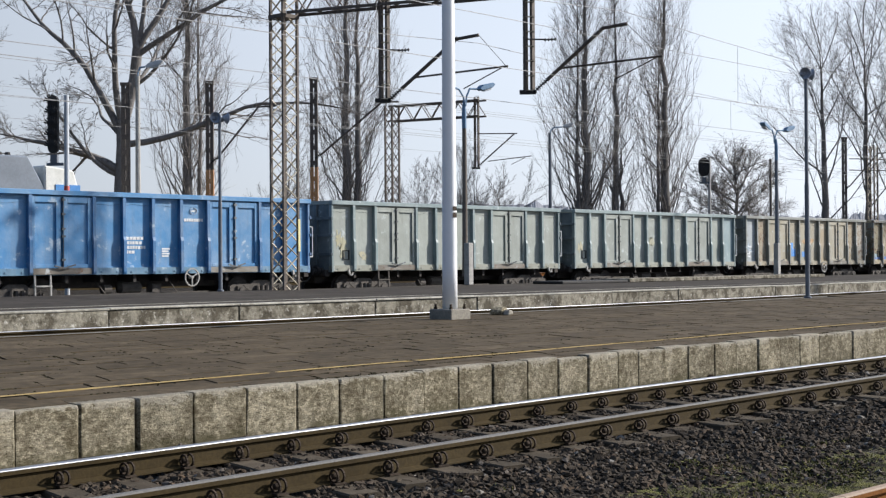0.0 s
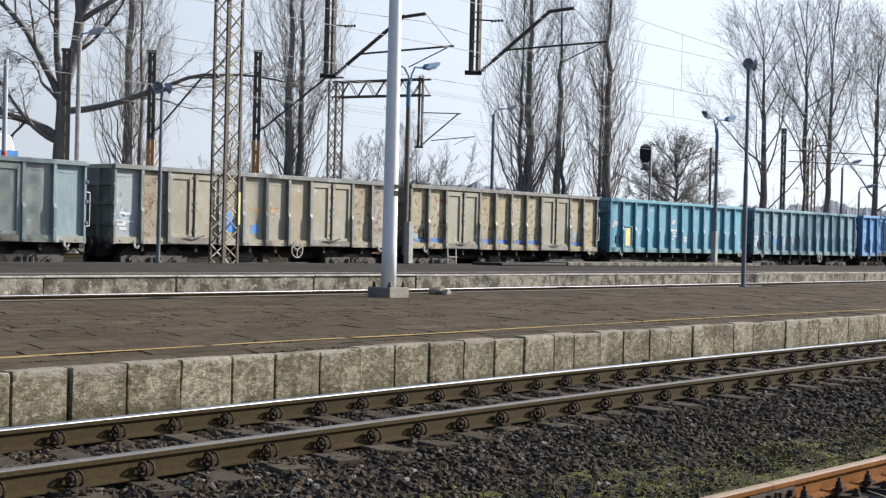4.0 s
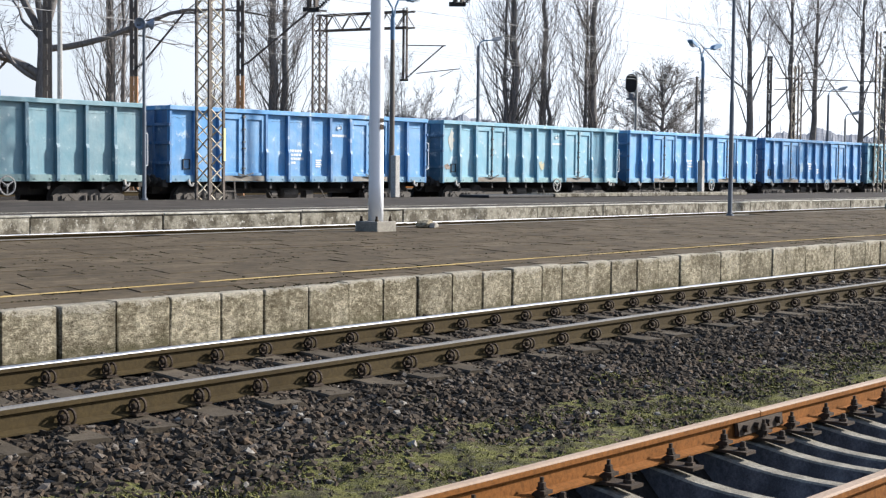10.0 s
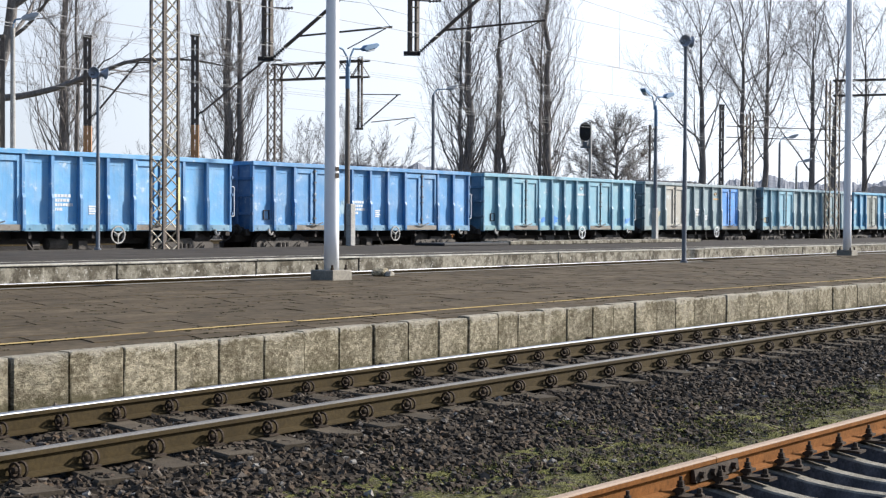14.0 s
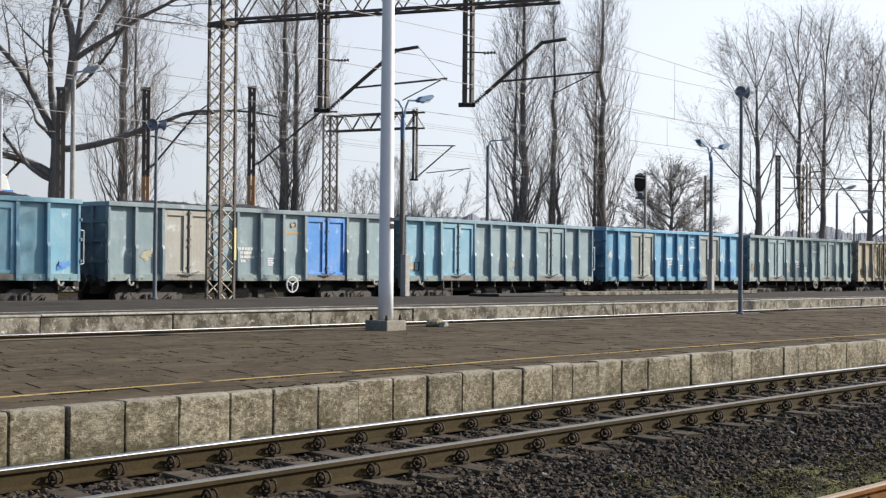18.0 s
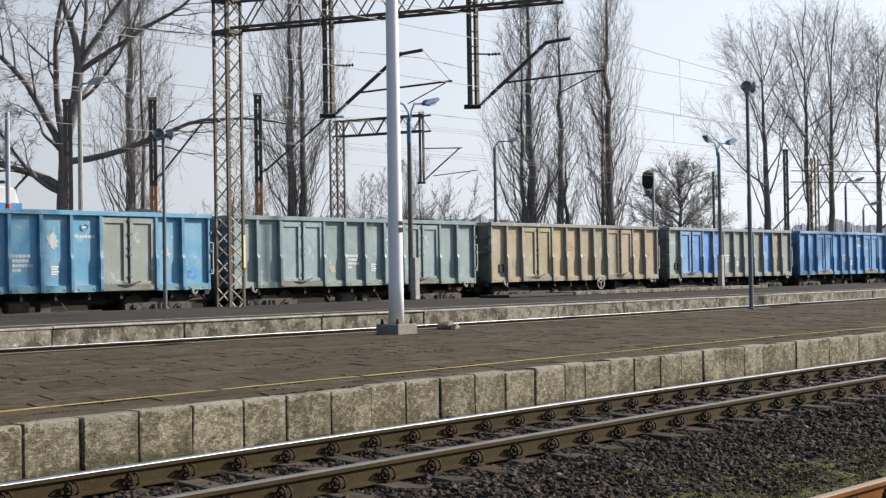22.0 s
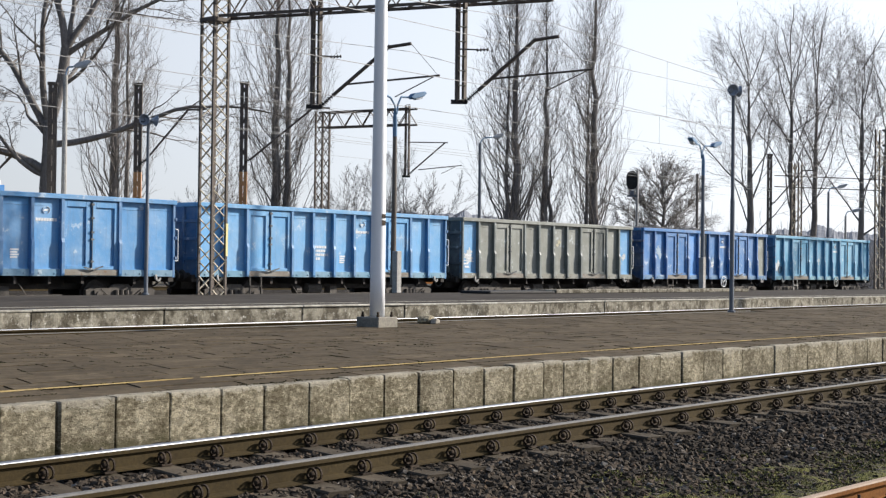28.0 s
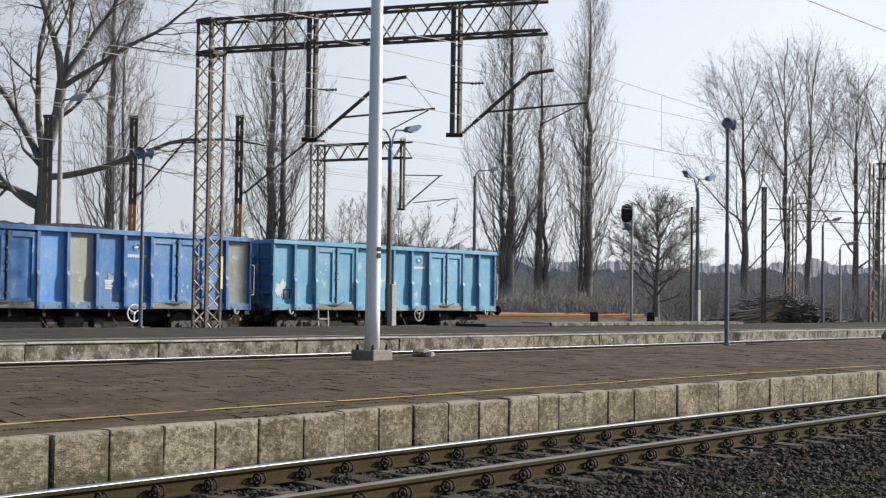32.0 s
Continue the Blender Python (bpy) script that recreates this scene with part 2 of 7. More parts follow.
RAIL_WEB = mat("rail_brown", (0.033, 0.0235, 0.0095), (0.058, 0.042, 0.018), 1.5, 0.85, fine=30, spec=0.12)
RAIL_TOP = mat("rail_polished", (0.37, 0.38, 0.40), (0.44, 0.45, 0.47), 1.0, 0.36, 0.85, fine=12, bmp=0.0, grain=0.2)
RAIL_DULL = mat("rail_dull_grey", (0.111, 0.106, 0.098), (0.178, 0.170, 0.157), 3.0, 0.8, 0.1, fine=60, bmp=0.1)
RAIL_RUST = mat("rail_orange_rust", (0.140, 0.058, 0.015), (0.230, 0.097, 0.028), 2.5, 0.9, fine=35, bmp=0.3, spec=0.08)
RUST_TOP = mat("rail_rusty_top", (0.306, 0.221, 0.153), (0.391, 0.297, 0.221), 3.0, 0.7, fine=40, spec=0.2, grain=0.5)
IRON = mat("dark_fastening_iron", (0.030, 0.023, 0.017), (0.075, 0.054, 0.038), 8.0, 0.8, 0.2, fine=50, spec=0.2)
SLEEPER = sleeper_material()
SLEEPER_OLD = mat("sleeper_dusty", (0.050, 0.041, 0.029), (0.122, 0.099, 0.071), 4.0, 0.9, spec=0.1, fine=40, random_ob=0.2)
WHITE_POLE = mat("white_pole_paint", (0.80, 0.82, 0.85), (0.86, 0.875, 0.89), 1.0, 0.35, fine=12, bmp=0.02, grain=0.06)
PLINTH = mat("plinth_concrete", (0.17, 0.155, 0.125), (0.31, 0.285, 0.235), 4.0, 0.9, fine=30, bmp=0.6)
GREY_STEEL = mat("grey_steel", (0.10, 0.115, 0.14), (0.17, 0.19, 0.22), 2.0, 0.5, 0.2, fine=20, grain=0.35)
MAST = mat("mast_steel", (0.068, 0.057, 0.051), (0.145, 0.118, 0.096), 1.2, 0.75, 0.1, fine=18, third=(0.19, 0.165, 0.135))
MAST_PALE = mat("mast_pale_paint", (0.40, 0.35, 0.25), (0.58, 0.52, 0.40), 1.5, 0.7, fine=18, third=(0.22, 0.13, 0.06))
ORANGE = mat("rust_orange_paint", (0.42, 0.19, 0.07), (0.56, 0.32, 0.15), 1.5, 0.75, fine=18)
WOOD = mat("weathered_pole_wood", (0.10, 0.085, 0.07), (0.19, 0.165, 0.14), 2.0, 0.85, fine=24, stretch=(6, 6, 0.5))
CONC = mat("post_concrete", (0.30, 0.29, 0.27), (0.46, 0.45, 0.42), 3.0, 0.85, fine=24)
LAMP_BLUE = mat("blue_lamp_paint", (0.085, 0.17, 0.29), (0.15, 0.26, 0.40), 3.0, 0.45, fine=20, grain=0.35)
LAMP_GREY = mat("lamp_grey", (0.36, 0.39, 0.43), (0.52, 0.55, 0.58), 3.0, 0.45, fine=20, grain=0.35)
BLACK = mat("black_iron", (0.012, 0.012, 0.013), (0.035, 0.033, 0.031), 5.0, 0.7, 0.2, fine=30)
UNDER = mat("underframe_grime", (0.018, 0.016, 0.015), (0.05, 0.043, 0.038), 3.0, 0.85, fine=20, third=(0.09, 0.06, 0.04))
BOGIE = mat("bogie_dusty_iron", (0.05, 0.045, 0.04), (0.12, 0.105, 0.09), 5.0, 0.85, fine=30)
COAL = mat("coal", (0.010, 0.010, 0.011), (0.03, 0.03, 0.032), 3.0, 0.6, fine=14, bmp=1.0, dist=0.12)
WHITE = mat("faded_white_paint", (0.55, 0.57, 0.58), (0.75, 0.76, 0.76), 6.0, 0.6, fine=40, grain=0.35)
PALE_YELLOW = mat("pale_yellow_paint", (0.66, 0.56, 0.22), (0.80, 0.70, 0.34), 3.0, 0.55, fine=20, grain=0.35)
LOGO_ORANGE = mat("faded_orange_paint", (0.55, 0.33, 0.14), (0.68, 0.45, 0.22), 6.0, 0.6, fine=40)
RED = mat("red_paint", (0.45, 0.06, 0.04), (0.58, 0.12, 0.08), 3.0, 0.5, fine=20, grain=0.35)
BARK = mat("grey_bark", (0.14, 0.13, 0.123), (0.25, 0.235, 0.222), 1.5, 0.9, fine=14, bmp=0.9, dist=0.05, stretch=(1, 1, 0.3), spec=0.1)
TWIG = mat("bare_twigs", (0.14, 0.128, 0.12), (0.23, 0.212, 0.20), 0.6, 0.9, fine=6, island=0.25, spec=0.1)
# scrub tone is paled and cooled: air haze put into the base colour
SCRUB = mat("bare_scrub", (0.162, 0.155, 0.153), (0.246, 0.236, 0.230), 0.3, 0.95, fine=4, island=0.3, spec=0.05)
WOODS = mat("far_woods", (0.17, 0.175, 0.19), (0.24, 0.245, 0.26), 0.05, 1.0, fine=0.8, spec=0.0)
far_b = WOODS.node_tree.nodes["Principled BSDF"]  # pale bluish tone and faint emission paint the distance haze in
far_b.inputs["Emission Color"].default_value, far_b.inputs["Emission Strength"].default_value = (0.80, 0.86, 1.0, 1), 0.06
LOG = mat("split_logs", (0.22, 0.18, 0.13), (0.40, 0.34, 0.26), 1.2, 0.9, fine=14, island=0.35, spec=0.1)
WIRE = mat("wire", (0.20, 0.20, 0.20), (0.30, 0.30, 0.30), 1.0, 0.6, 0.3, fine=9)
LOCO_BLUE = mat("engine_blue", (0.05, 0.20, 0.50), (0.08, 0.26, 0.58), 1.0, 0.4, fine=10, grain=0.35)
LOCO_ROOF = mat("engine_roof", (0.13, 0.155, 0.19), (0.20, 0.23, 0.27), 1.0, 0.6, fine=10, grain=0.35)
LOCO_SIDE = mat("engine_cream", (0.60, 0.60, 0.55), (0.74, 0.74, 0.70), 1.0, 0.4, fine=10, grain=0.35)
glass_m, _, glass_b = blank("dark_glass", 0.08)
glass_b.inputs["Base Color"].default_value = (0.02, 0.025, 0.03, 1)


# ---- building helpers ----
def box(bm, x0, y0, z0, x1, y1, z1):
    vs = [bm.verts.new((x, y, z)) for x in (x0, x1) for y in (y0, y1) for z in (z0, z1)]
    for f in ((0, 1, 3, 2), (4, 6, 7, 5), (0, 4, 5, 1), (2, 3, 7, 6), (0, 2, 6, 4), (1, 5, 7, 3)):
        bm.faces.new([vs[i] for i in f])
    return bm


def bar(bm, p, q, w, h=None, sides=4):
    """A straight member from p to q, square (w by h) or round."""
    p, q = Vector(p), Vector(q)
    d = (q - p).normalized()
    a = d.cross(Vector((0, 0, 1)) if abs(d.z) < 0.95 else Vector((1, 0, 0))).normalized()
    b = d.cross(a)
    h = w if h is None else h
    rings = []
    for c in (p, q):
        ring = []
        for i in range(sides):
            t = 2 * math.pi * (i + 0.5) / sides
            k = 0.7071 if sides == 4 else 0.5
            ring.append(bm.verts.new(c + a * (w * k * math.cos(t)) + b * (h * k * math.sin(t))))
        rings.append(ring)
    for i in range(sides):
        j = (i + 1) % sides
        bm.faces.new((rings[0][i], rings[0][j], rings[1][j], rings[1][i]))
    bm.faces.new(rings[0][::-1])
    bm.faces.new(rings[1])
    return bm


def lathe(bm, rings, n=16, at=(0, 0, 0), axis="z"):
    """A turned shape: rings of (radius, height)."""
    rows = []
    for r, z in rings:
        row = []
        for i in range(n):
            c, s = r * math.cos(2 * math.pi * i / n), r * math.sin(2 * math.pi * i / n)
            v = {"z": (c, s, z), "y": (c, z, s), "x": (z, c, s)}[axis]
            row.append(bm.verts.new(Vector(v) + Vector(at)))
        rows.append(row)
    for a, b in zip(rows, rows[1:]):
        for i in range(n):
            j = (i + 1) % n
            bm.faces.new((a[i], a[j], b[j], b[i]))
    bm.faces.new(rows[0][::-1])
    bm.faces.new(rows[-1])
    return bm


def prism(bm, outline, y0, y1, axis="y"):
    """An outline in two axes, pulled along the third."""
    def at(u, v, w):
        return {"y": (u, w, v), "x": (w, u, v), "z": (u, v, w)}[axis]
    a = [bm.verts.new(at(u, v, y0)) for u, v in outline]
    b = [bm.verts.new(at(u, v, y1)) for u, v in outline]
    n = len(outline)
    for i in range(n):
        j = (i + 1) % n
        bm.faces.new((a[i], a[j], b[j], b[i]))
    bm.faces.new(a[::-1])
    bm.faces.new(b)
    return bm


def finish(bm, bev=0.0, smooth=False):
    bmesh.ops.recalc_face_normals(bm, faces=bm.faces)
    if bev:
        bmesh.ops.bevel(bm, geom=bm.edges[:], offset=bev, segments=1, affect="EDGES", clamp_overlap=True)
    if smooth:
        for f in bm.faces:
            f.smooth = True
    return bm


def to_mesh(name, bm, material):
    me = bpy.data.meshes.new(name)
    bm.to_mesh(me)
    bm.free()
    me.materials.append(material)
    return me


def part(name, bm, material, parent=None, label=""):
    """Links a bmesh (or a mesh already made) as one object under a thing or a part."""
    ob = new(name, bm if isinstance(bm, bpy.types.Mesh) else to_mesh(name, bm, material))
    ob.parent = parent
    return tagged(ob, label) if label else ob


def thing(name, m, label, category, group="", kind=""):
    ob = new(name)
    ob.matrix_basis = m
    return tagged(ob, label, category, group, kind)


def soup(name, verts, faces, material, smooth=False):
    me = bpy.data.meshes.new(name)
    verts, faces = np.asarray(verts, np.float32), np.asarray(faces, np.int32)
    me.vertices.add(len(verts))
    me.vertices.foreach_set("co", verts.ravel())
    k = faces.shape[1]
    me.loops.add(faces.size)
    me.loops.foreach_set("vertex_index", faces.ravel())
    me.polygons.add(len(faces))
    me.polygons.foreach_set("loop_start", np.arange(0, faces.size, k, dtype=np.int32))
    me.polygons.foreach_set("loop_total", np.full(len(faces), k, np.int32))
    me.polygons.foreach_set("use_smooth", np.full(len(faces), smooth, bool))
    me.update(calc_edges=True)
    me.materials.append(material)
    return me


rng = np.random.default_rng(7)


def stones(name, pts, size, material, flat=0.7):
    """Broken stones at the points, each a many-faced lump."""
    n = len(pts)
    gem = [(0, 0, -0.52)] + [(0.5 * math.cos(a), 0.5 * math.sin(a), -0.24) for a in np.arange(4) * math.pi / 2] + [(0.5 * math.cos(a), 0.5 * math.sin(a), 0.24) for a in (np.arange(4) + 0.5) * math.pi / 2] + [(0, 0, 0.52)]
    tri = np.array([f for k in range(4) for f in ((0, 1 + (k + 1) % 4, 1 + k), (1 + k, 1 + (k + 1) % 4, 5 + k), (1 + (k + 1) % 4, 5 + (k + 1) % 4, 5 + k), (5 + k, 5 + (k + 1) % 4, 9))])
    v = np.array(gem)[None] * (1 + rng.uniform(-0.55, 0.45, (n, 10, 3)))
    v *= (size * rng.uniform(0.45, 1.5, n))[:, None, None] * np.array([1.15, 0.9, flat])
    a, b = rng.uniform(0, 6.28, n), rng.uniform(-0.9, 0.9, n) * min(1.0, flat * 1.3)
    ca, sa, cb, sb = np.cos(a)[:, None], np.sin(a)[:, None], np.cos(b)[:, None], np.sin(b)[:, None]
    x, y, z = v[..., 0], v[..., 1], v[..., 2]
    y, z = y * cb - z * sb, y * sb + z * cb
    x, y = x * ca - y * sa, x * sa + y * ca
    v = np.stack([x, y, z], -1) + np.asarray(pts)[:, None]
    f = (tri[None] + 10 * np.arange(n)[:, None, None]).reshape(-1, 3)
    return soup(name, v.reshape(-1, 3), f, material)


def blades(name, pts, length, material, width=0.006):
    """Short grass and moss blades, one thin triangle each."""
    n = len(pts)
    a, l = rng.uniform(0, 6.28, n), length * rng.uniform(0.4, 1.4, n)
    side = np.stack([np.cos(a), np.sin(a), np.zeros(n)], 1) * width
    tip = np.stack([rng.normal(0, 0.7, n) * l, rng.normal(0, 0.7, n) * l, l], 1)
    p = np.asarray(pts)
    v = np.stack([p - side, p + side, p + tip], 1).reshape(-1, 3)
    return soup(name, v, np.arange(3 * n).reshape(-1, 3), material)


def sheet(name, xs, ys, height, material, kind="structure", label="", category=""):
    """A ground sheet over a grid, its height a function of x and y (arrays)."""
    X, Y = np.meshgrid(xs, ys, indexing="ij")
    Z = height(X, Y)
    nx, ny = X.shape
    v = np.stack([X, Y, Z], -1).reshape(-1, 3)
    i = (np.arange(nx - 1)[:, None] * ny + np.arange(ny - 1)[None]).ravel()
    f = np.stack([i, i + ny, i + ny + 1, i + 1], 1)
    ob = new(name, soup(name, v, f, material))
    return tagged(ob, label, category, "", kind)


# ---- the plan: x runs along the tracks, y across them, z = 0 is the near rail's head ----
def bend(x):
    """The near track and its platform edge bend slightly."""
    u = np.clip(x, -6.0, 46.0)
    return 0.0606 * u - 0.0015 * u * u + (0.0606 - 0.003 * u) * (np.asarray(x) - u)


NEAR_Y, GAUGE, EDGE_Y, P1_Z = 7.2603, 1.507, 9.7077, 0.3015
P1_FAR, RAIL2_Y, RAIL2_Z = 19.75, 22.45, 0.255
WALL2_Y, P2_Z, P2_BACK = 23.45, 0.56, 34.1
TRAIN_Y, TRAIN_RAIL = 36.2103, 0.05
RUST_Y, RUST_Z = 4.53, -0.15


def rail_profile(top, half=0.036, foot=0.07, h=0.17):
    return [(-foot, top - h), (foot, top - h), (foot, top - h + 0.012), (0.012, top - h + 0.03), (0.010, top - 0.05), (half, top - 0.04),
            (half, top - 0.008), (half - 0.008, top), (-half + 0.008, top), (-half, top - 0.008), (-half, top - 0.04), (-0.010, top - 0.05), (-0.012, top - h + 0.03), (-foot, top - h + 0.012)]


def rail(name, xs, yfun, top, web, head, parent, h=0.17):
    """A rail swept along the track, and its running surface, polished or rusted, as a part of its own."""
    prof = rail_profile(top, h=h)
    n, k = len(xs), len(prof)
    v = [(x, yfun(x) + u, z) for x in xs for u, z in prof]
    f = [(i * k + j, i * k + (j + 1) % k, (i + 1) * k + (j + 1) % k, (i + 1) * k + j) for i in range(n - 1) for j in range(k)]
    r = part(name, soup(name, v, f, web), None, parent)
    cap = [(-0.0368, top - 0.010), (-0.0350, top - 0.004), (-0.028, top + 0.001), (0.028, top + 0.001), (0.0368, top - 0.009)]
    v = [(x, yfun(x) + u, z) for x in xs for u, z in cap]
    f = [(i * 5 + j, i * 5 + j + 1, (i + 1) * 5 + j + 1, (i + 1) * 5 + j) for i in range(n - 1) for j in range(4)]
    part("running_surface", soup("running_surface", v, f, head), None, r)
    return r


# ---- ground ----
far_x = np.concatenate([[-900, -300, -100], np.linspace(-40, 200, 49), [300, 500, 1000, 2500]])
far_y = np.concatenate([[-600, -100, -20, 0, 2, 30, 37], np.linspace(40, 120, 17), [200, 400, 900, 2500]])
sheet("ground", far_x, far_y, lambda X, Y: np.where(Y < 1, -0.15, np.where(Y < 36, -0.75, -0.12 + 0.0015 * np.clip(Y - 40, 0, 60))) + 0.05 * np.sin(X * 0.31) * np.sin(Y * 0.27), EARTH,
      label="dry grassy railway ground reaching to the distance", category="ground")


def bed_z(X, Y):
    yn = NEAR_Y + bend(X)
    u = Y - yn
    z = np.interp(u, [-3.0, -2.3, -1.7, -0.9, -0.45, 0.0, 1.5, 1.8, 2.6], [-0.36, -0.34, -0.31, -0.235, -0.205, -0.205, -0.205, -0.19, -0.15])
    lower = np.interp(Y, [1.2, 3.0, 4.30, 4.66, 5.2], [-0.60, -0.64, -0.62, -0.33, 0.0])
    z = np.where(Y < 4.9, np.minimum(z, lower - 0.02), z)
    return z + 0.02 * np.sin(X * 5.1 + Y * 3.3) * np.sin(Y * 6.7 - X * 1.9) + 0.012 * np.sin(X * 13.7) * np.sin(Y * 11.9)


sheet("ballast_bed", np.linspace(-4, 64, 681), np.linspace(0.2, 10.2, 126), bed_z, BED, label="dark ballast bed under the near tracks", category="ground")

# ---- the near track: polished rails on skewed sleepers with spring clips ----
near_track = thing("near_track", Matrix(), "main line track with polished rails on dusty sleepers in ballast", "railway track", kind="structure")
xs_near = np.linspace(-4, 64, 120)
for off, head in ((0.0, RAIL_DULL), (GAUGE, RAIL_TOP)):
    rail("rail", xs_near, lambda x, o=off: NEAR_Y + o + bend(x), 0.0, RAIL_WEB, head, near_track)


def ring(bm, x, y, z, r, tube, n=14, part_of=1.0):
    """A wire ring, its axis along the rail."""
    for k in range(n):
        a, b = (2 * math.pi * part_of * (k + d) / n - 0.6 for d in (0, 1))
        bar(bm, (x, y + r * math.cos(a), z + r * math.sin(a)), (x, y + r * math.cos(b), z + r * math.sin(b)), tube)


def clip_mesh():
    """A coiled spring clip: a cup with a ring at each end."""
    bm = bmesh.new()
    lathe(bm, [(0.010, -0.040), (0.020, -0.036), (0.025, -0.02), (0.022, 0.0), (0.010, 0.004)], 10, (0, 0, 0.03), "x")
    ring(bm, -0.022, 0, 0.03, 0.045, 0.015)
    ring(bm, 0.034, 0, 0.03, 0.046, 0.014, 12, 0.8)
    bar(bm, (-0.03, 0.03, 0.0), (0.045, 0.03, 0.0), 0.02)
    box(bm, -0.05, -0.05, -0.03, 0.055, 0.045, -0.016)
    return to_mesh("rail_clip", finish(bm), IRON)


def sleeper_mesh(name, length, material, dip=0.0, w=0.13, depth=0.16):
    bm = bmesh.new()
    n = 13
    rows = []
    for i in range(n):
        t = i / (n - 1)
        y = (t - 0.5) * length
        s = abs(2 * t - 1)
        d = dip * max(0.0, 1 - (s / 0.62) ** 2.2)
        ww = w * (1 - 0.12 * (1 - s))
        rows.append([bm.verts.new(p) for p in ((-ww - 0.02, y, -depth), (-ww, y, -d - 0.012), (-ww + 0.015, y, -d), (ww - 0.015, y, -d), (ww, y, -d - 0.012), (ww + 0.02, y, -depth))])
    for a, b in zip(rows, rows[1:]):
        for j in range(5):
            bm.faces.new((a[j], a[j + 1], b[j + 1], b[j]))
    bm.faces.new(rows[0])
    bm.faces.new(rows[-1][::-1])
    return to_mesh(name, finish(bm), material)


clip_me = clip_mesh()
sleeper_me = sleeper_mesh("sleeper", 2.6, SLEEPER_OLD)
for i in range(-6, 95):
    xn, xf = 5.468 + 0.5793 * i, 5.861 + 0.5793 * i
    yn, yf = NEAR_Y + bend(xn), NEAR_Y + GAUGE + bend(xf)
    s = part("sleeper", sleeper_me, None, near_track)
    s.matrix_basis = pose((xn + xf) / 2, (yn + yf) / 2, -0.172 + random.uniform(-0.006, 0.004), 0, 0, math.degrees(math.atan2(yf - yn, xf - xn)) - 90)
    for x, y in ((xn, yn - 0.075), (xn, yn + 0.075), (xf, yf - 0.075), (xf, yf + 0.075)):
        if i < 60:
            part("rail_clip", clip_me, None, near_track).matrix_basis = pose(x, y, -0.135, 0, 0, random.uniform(-8, 8))

# ---- the rusty siding in front, bolted joint, sleepers standing clear of the ballast ----
rust_track = thing("rusty_track", Matrix(), "orange rusty siding track on bare concrete sleepers", "railway track", kind="structure")


def rust_y(x):
    return RUST_Y - 0.02 * (x - 7.0)


for off, x0, x1 in ((0, -4, 8.93), (0, 8.94, 40), (-1.507, -4, 40)):
    rail("rail", np.linspace(x0, x1, 3), lambda x, o=off: rust_y(x) + o, RUST_Z, RAIL_RUST, RUST_TOP, rust_track, 0.165)
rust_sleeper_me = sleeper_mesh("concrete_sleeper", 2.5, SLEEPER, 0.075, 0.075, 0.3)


def bolt_pair_mesh():
    """Ribbed plate with a tall clamp bolt at the rail's foot and a low screw outside it."""
    bm = bmesh.new()
    box(bm, -0.065, -0.15, -0.02, 0.065, 0.10, 0.0)
    prism(bm, [(0.03, 0.0), (0.085, 0.0), (0.085, 0.028), (0.055, 0.05), (0.0, 0.05), (0.0, 0.03), (0.03, 0.022)], -0.04, 0.04, "x")
    lathe(bm, [(0.030, 0.05), (0.030, 0.062), (0.023, 0.062), (0.023, 0.088), (0.012, 0.09), (0.012, 0.118)], 6, (0, 0.045, 0.0))
    lathe(bm, [(0.034, 0.0), (0.032, 0.018), (0.020, 0.022), (0.018, 0.052), (0.010, 0.056)], 6, (0.012, -0.085, 0.0))
    return to_mesh("bolted_baseplate", finish(bm), IRON)


baseplate_me = bolt_pair_mesh()
for x in (3.8, 4.45, 5.1, 5.75, 6.34, 6.99, 7.67, 8.33, 8.87, 9.28, 9.82, 10.3, 10.85, 11.45, 12.1, 12.75, 13.4, 14.05, 14.7, 15.35, 16.0, 16.7, 17.4):
    x -= 0.02
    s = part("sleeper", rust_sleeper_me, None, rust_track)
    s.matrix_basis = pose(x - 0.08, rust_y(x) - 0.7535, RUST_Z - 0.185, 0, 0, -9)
    for off in (0, -1.507):
        for side in (-0.13, 0.13):
            part("baseplate", baseplate_me, None, rust_track).matrix_basis = pose(x + 0.04 * (off == 0) - 0.20 * (off != 0), rust_y(x) + off + side, RUST_Z - 0.165, 0, 0, 180 if side > 0 else 0)
bm = bmesh.new()
prism(bm, [(-0.055, -0.13), (-0.02, -0.13), (-0.014, -0.05), (-0.04, -0.045)], 8.60, 9.25, "x")
for k in range(4):
    lathe(bm, [(0.026, -0.05), (0.026, 0), (0.015, 0), (0.015, 0.02)], 6, (8.68 + 0.16 * k, -0.03, -0.085), "y")
part("fishplate", finish(bm), IRON, rust_track, "dark bolted joint bar").matrix_basis = pose(0, rust_y(8.93), RUST_Z)

# ---- platform between the near track and the second track ----
platform_1 = thing("platform_1", Matrix(), "wide low island platform of worn paving with concrete edge blocks", "platform", kind="structure")
bm = bmesh.new()
px_ = np.linspace(-4, 110, 90)
rows_ = []
for x in px_:
    y0, y1 = EDGE_Y + 0.12 + float(bend(x)), P1_FAR + 0.045 * max(0.0, x - 26)
    rows_.append([bm.verts.new((x, y, z)) for y, z in ((y0, -0.5), (y0, P1_Z - 0.03), (y1, P1_Z - 0.03), (y1, -0.5))])
for a, b in zip(rows_, rows_[1:]):
    for j in range(3):
        bm.faces.new((a[j], a[j + 1], b[j + 1], b[j]))
part("fill", finish(bm), JOINT, platform_1)

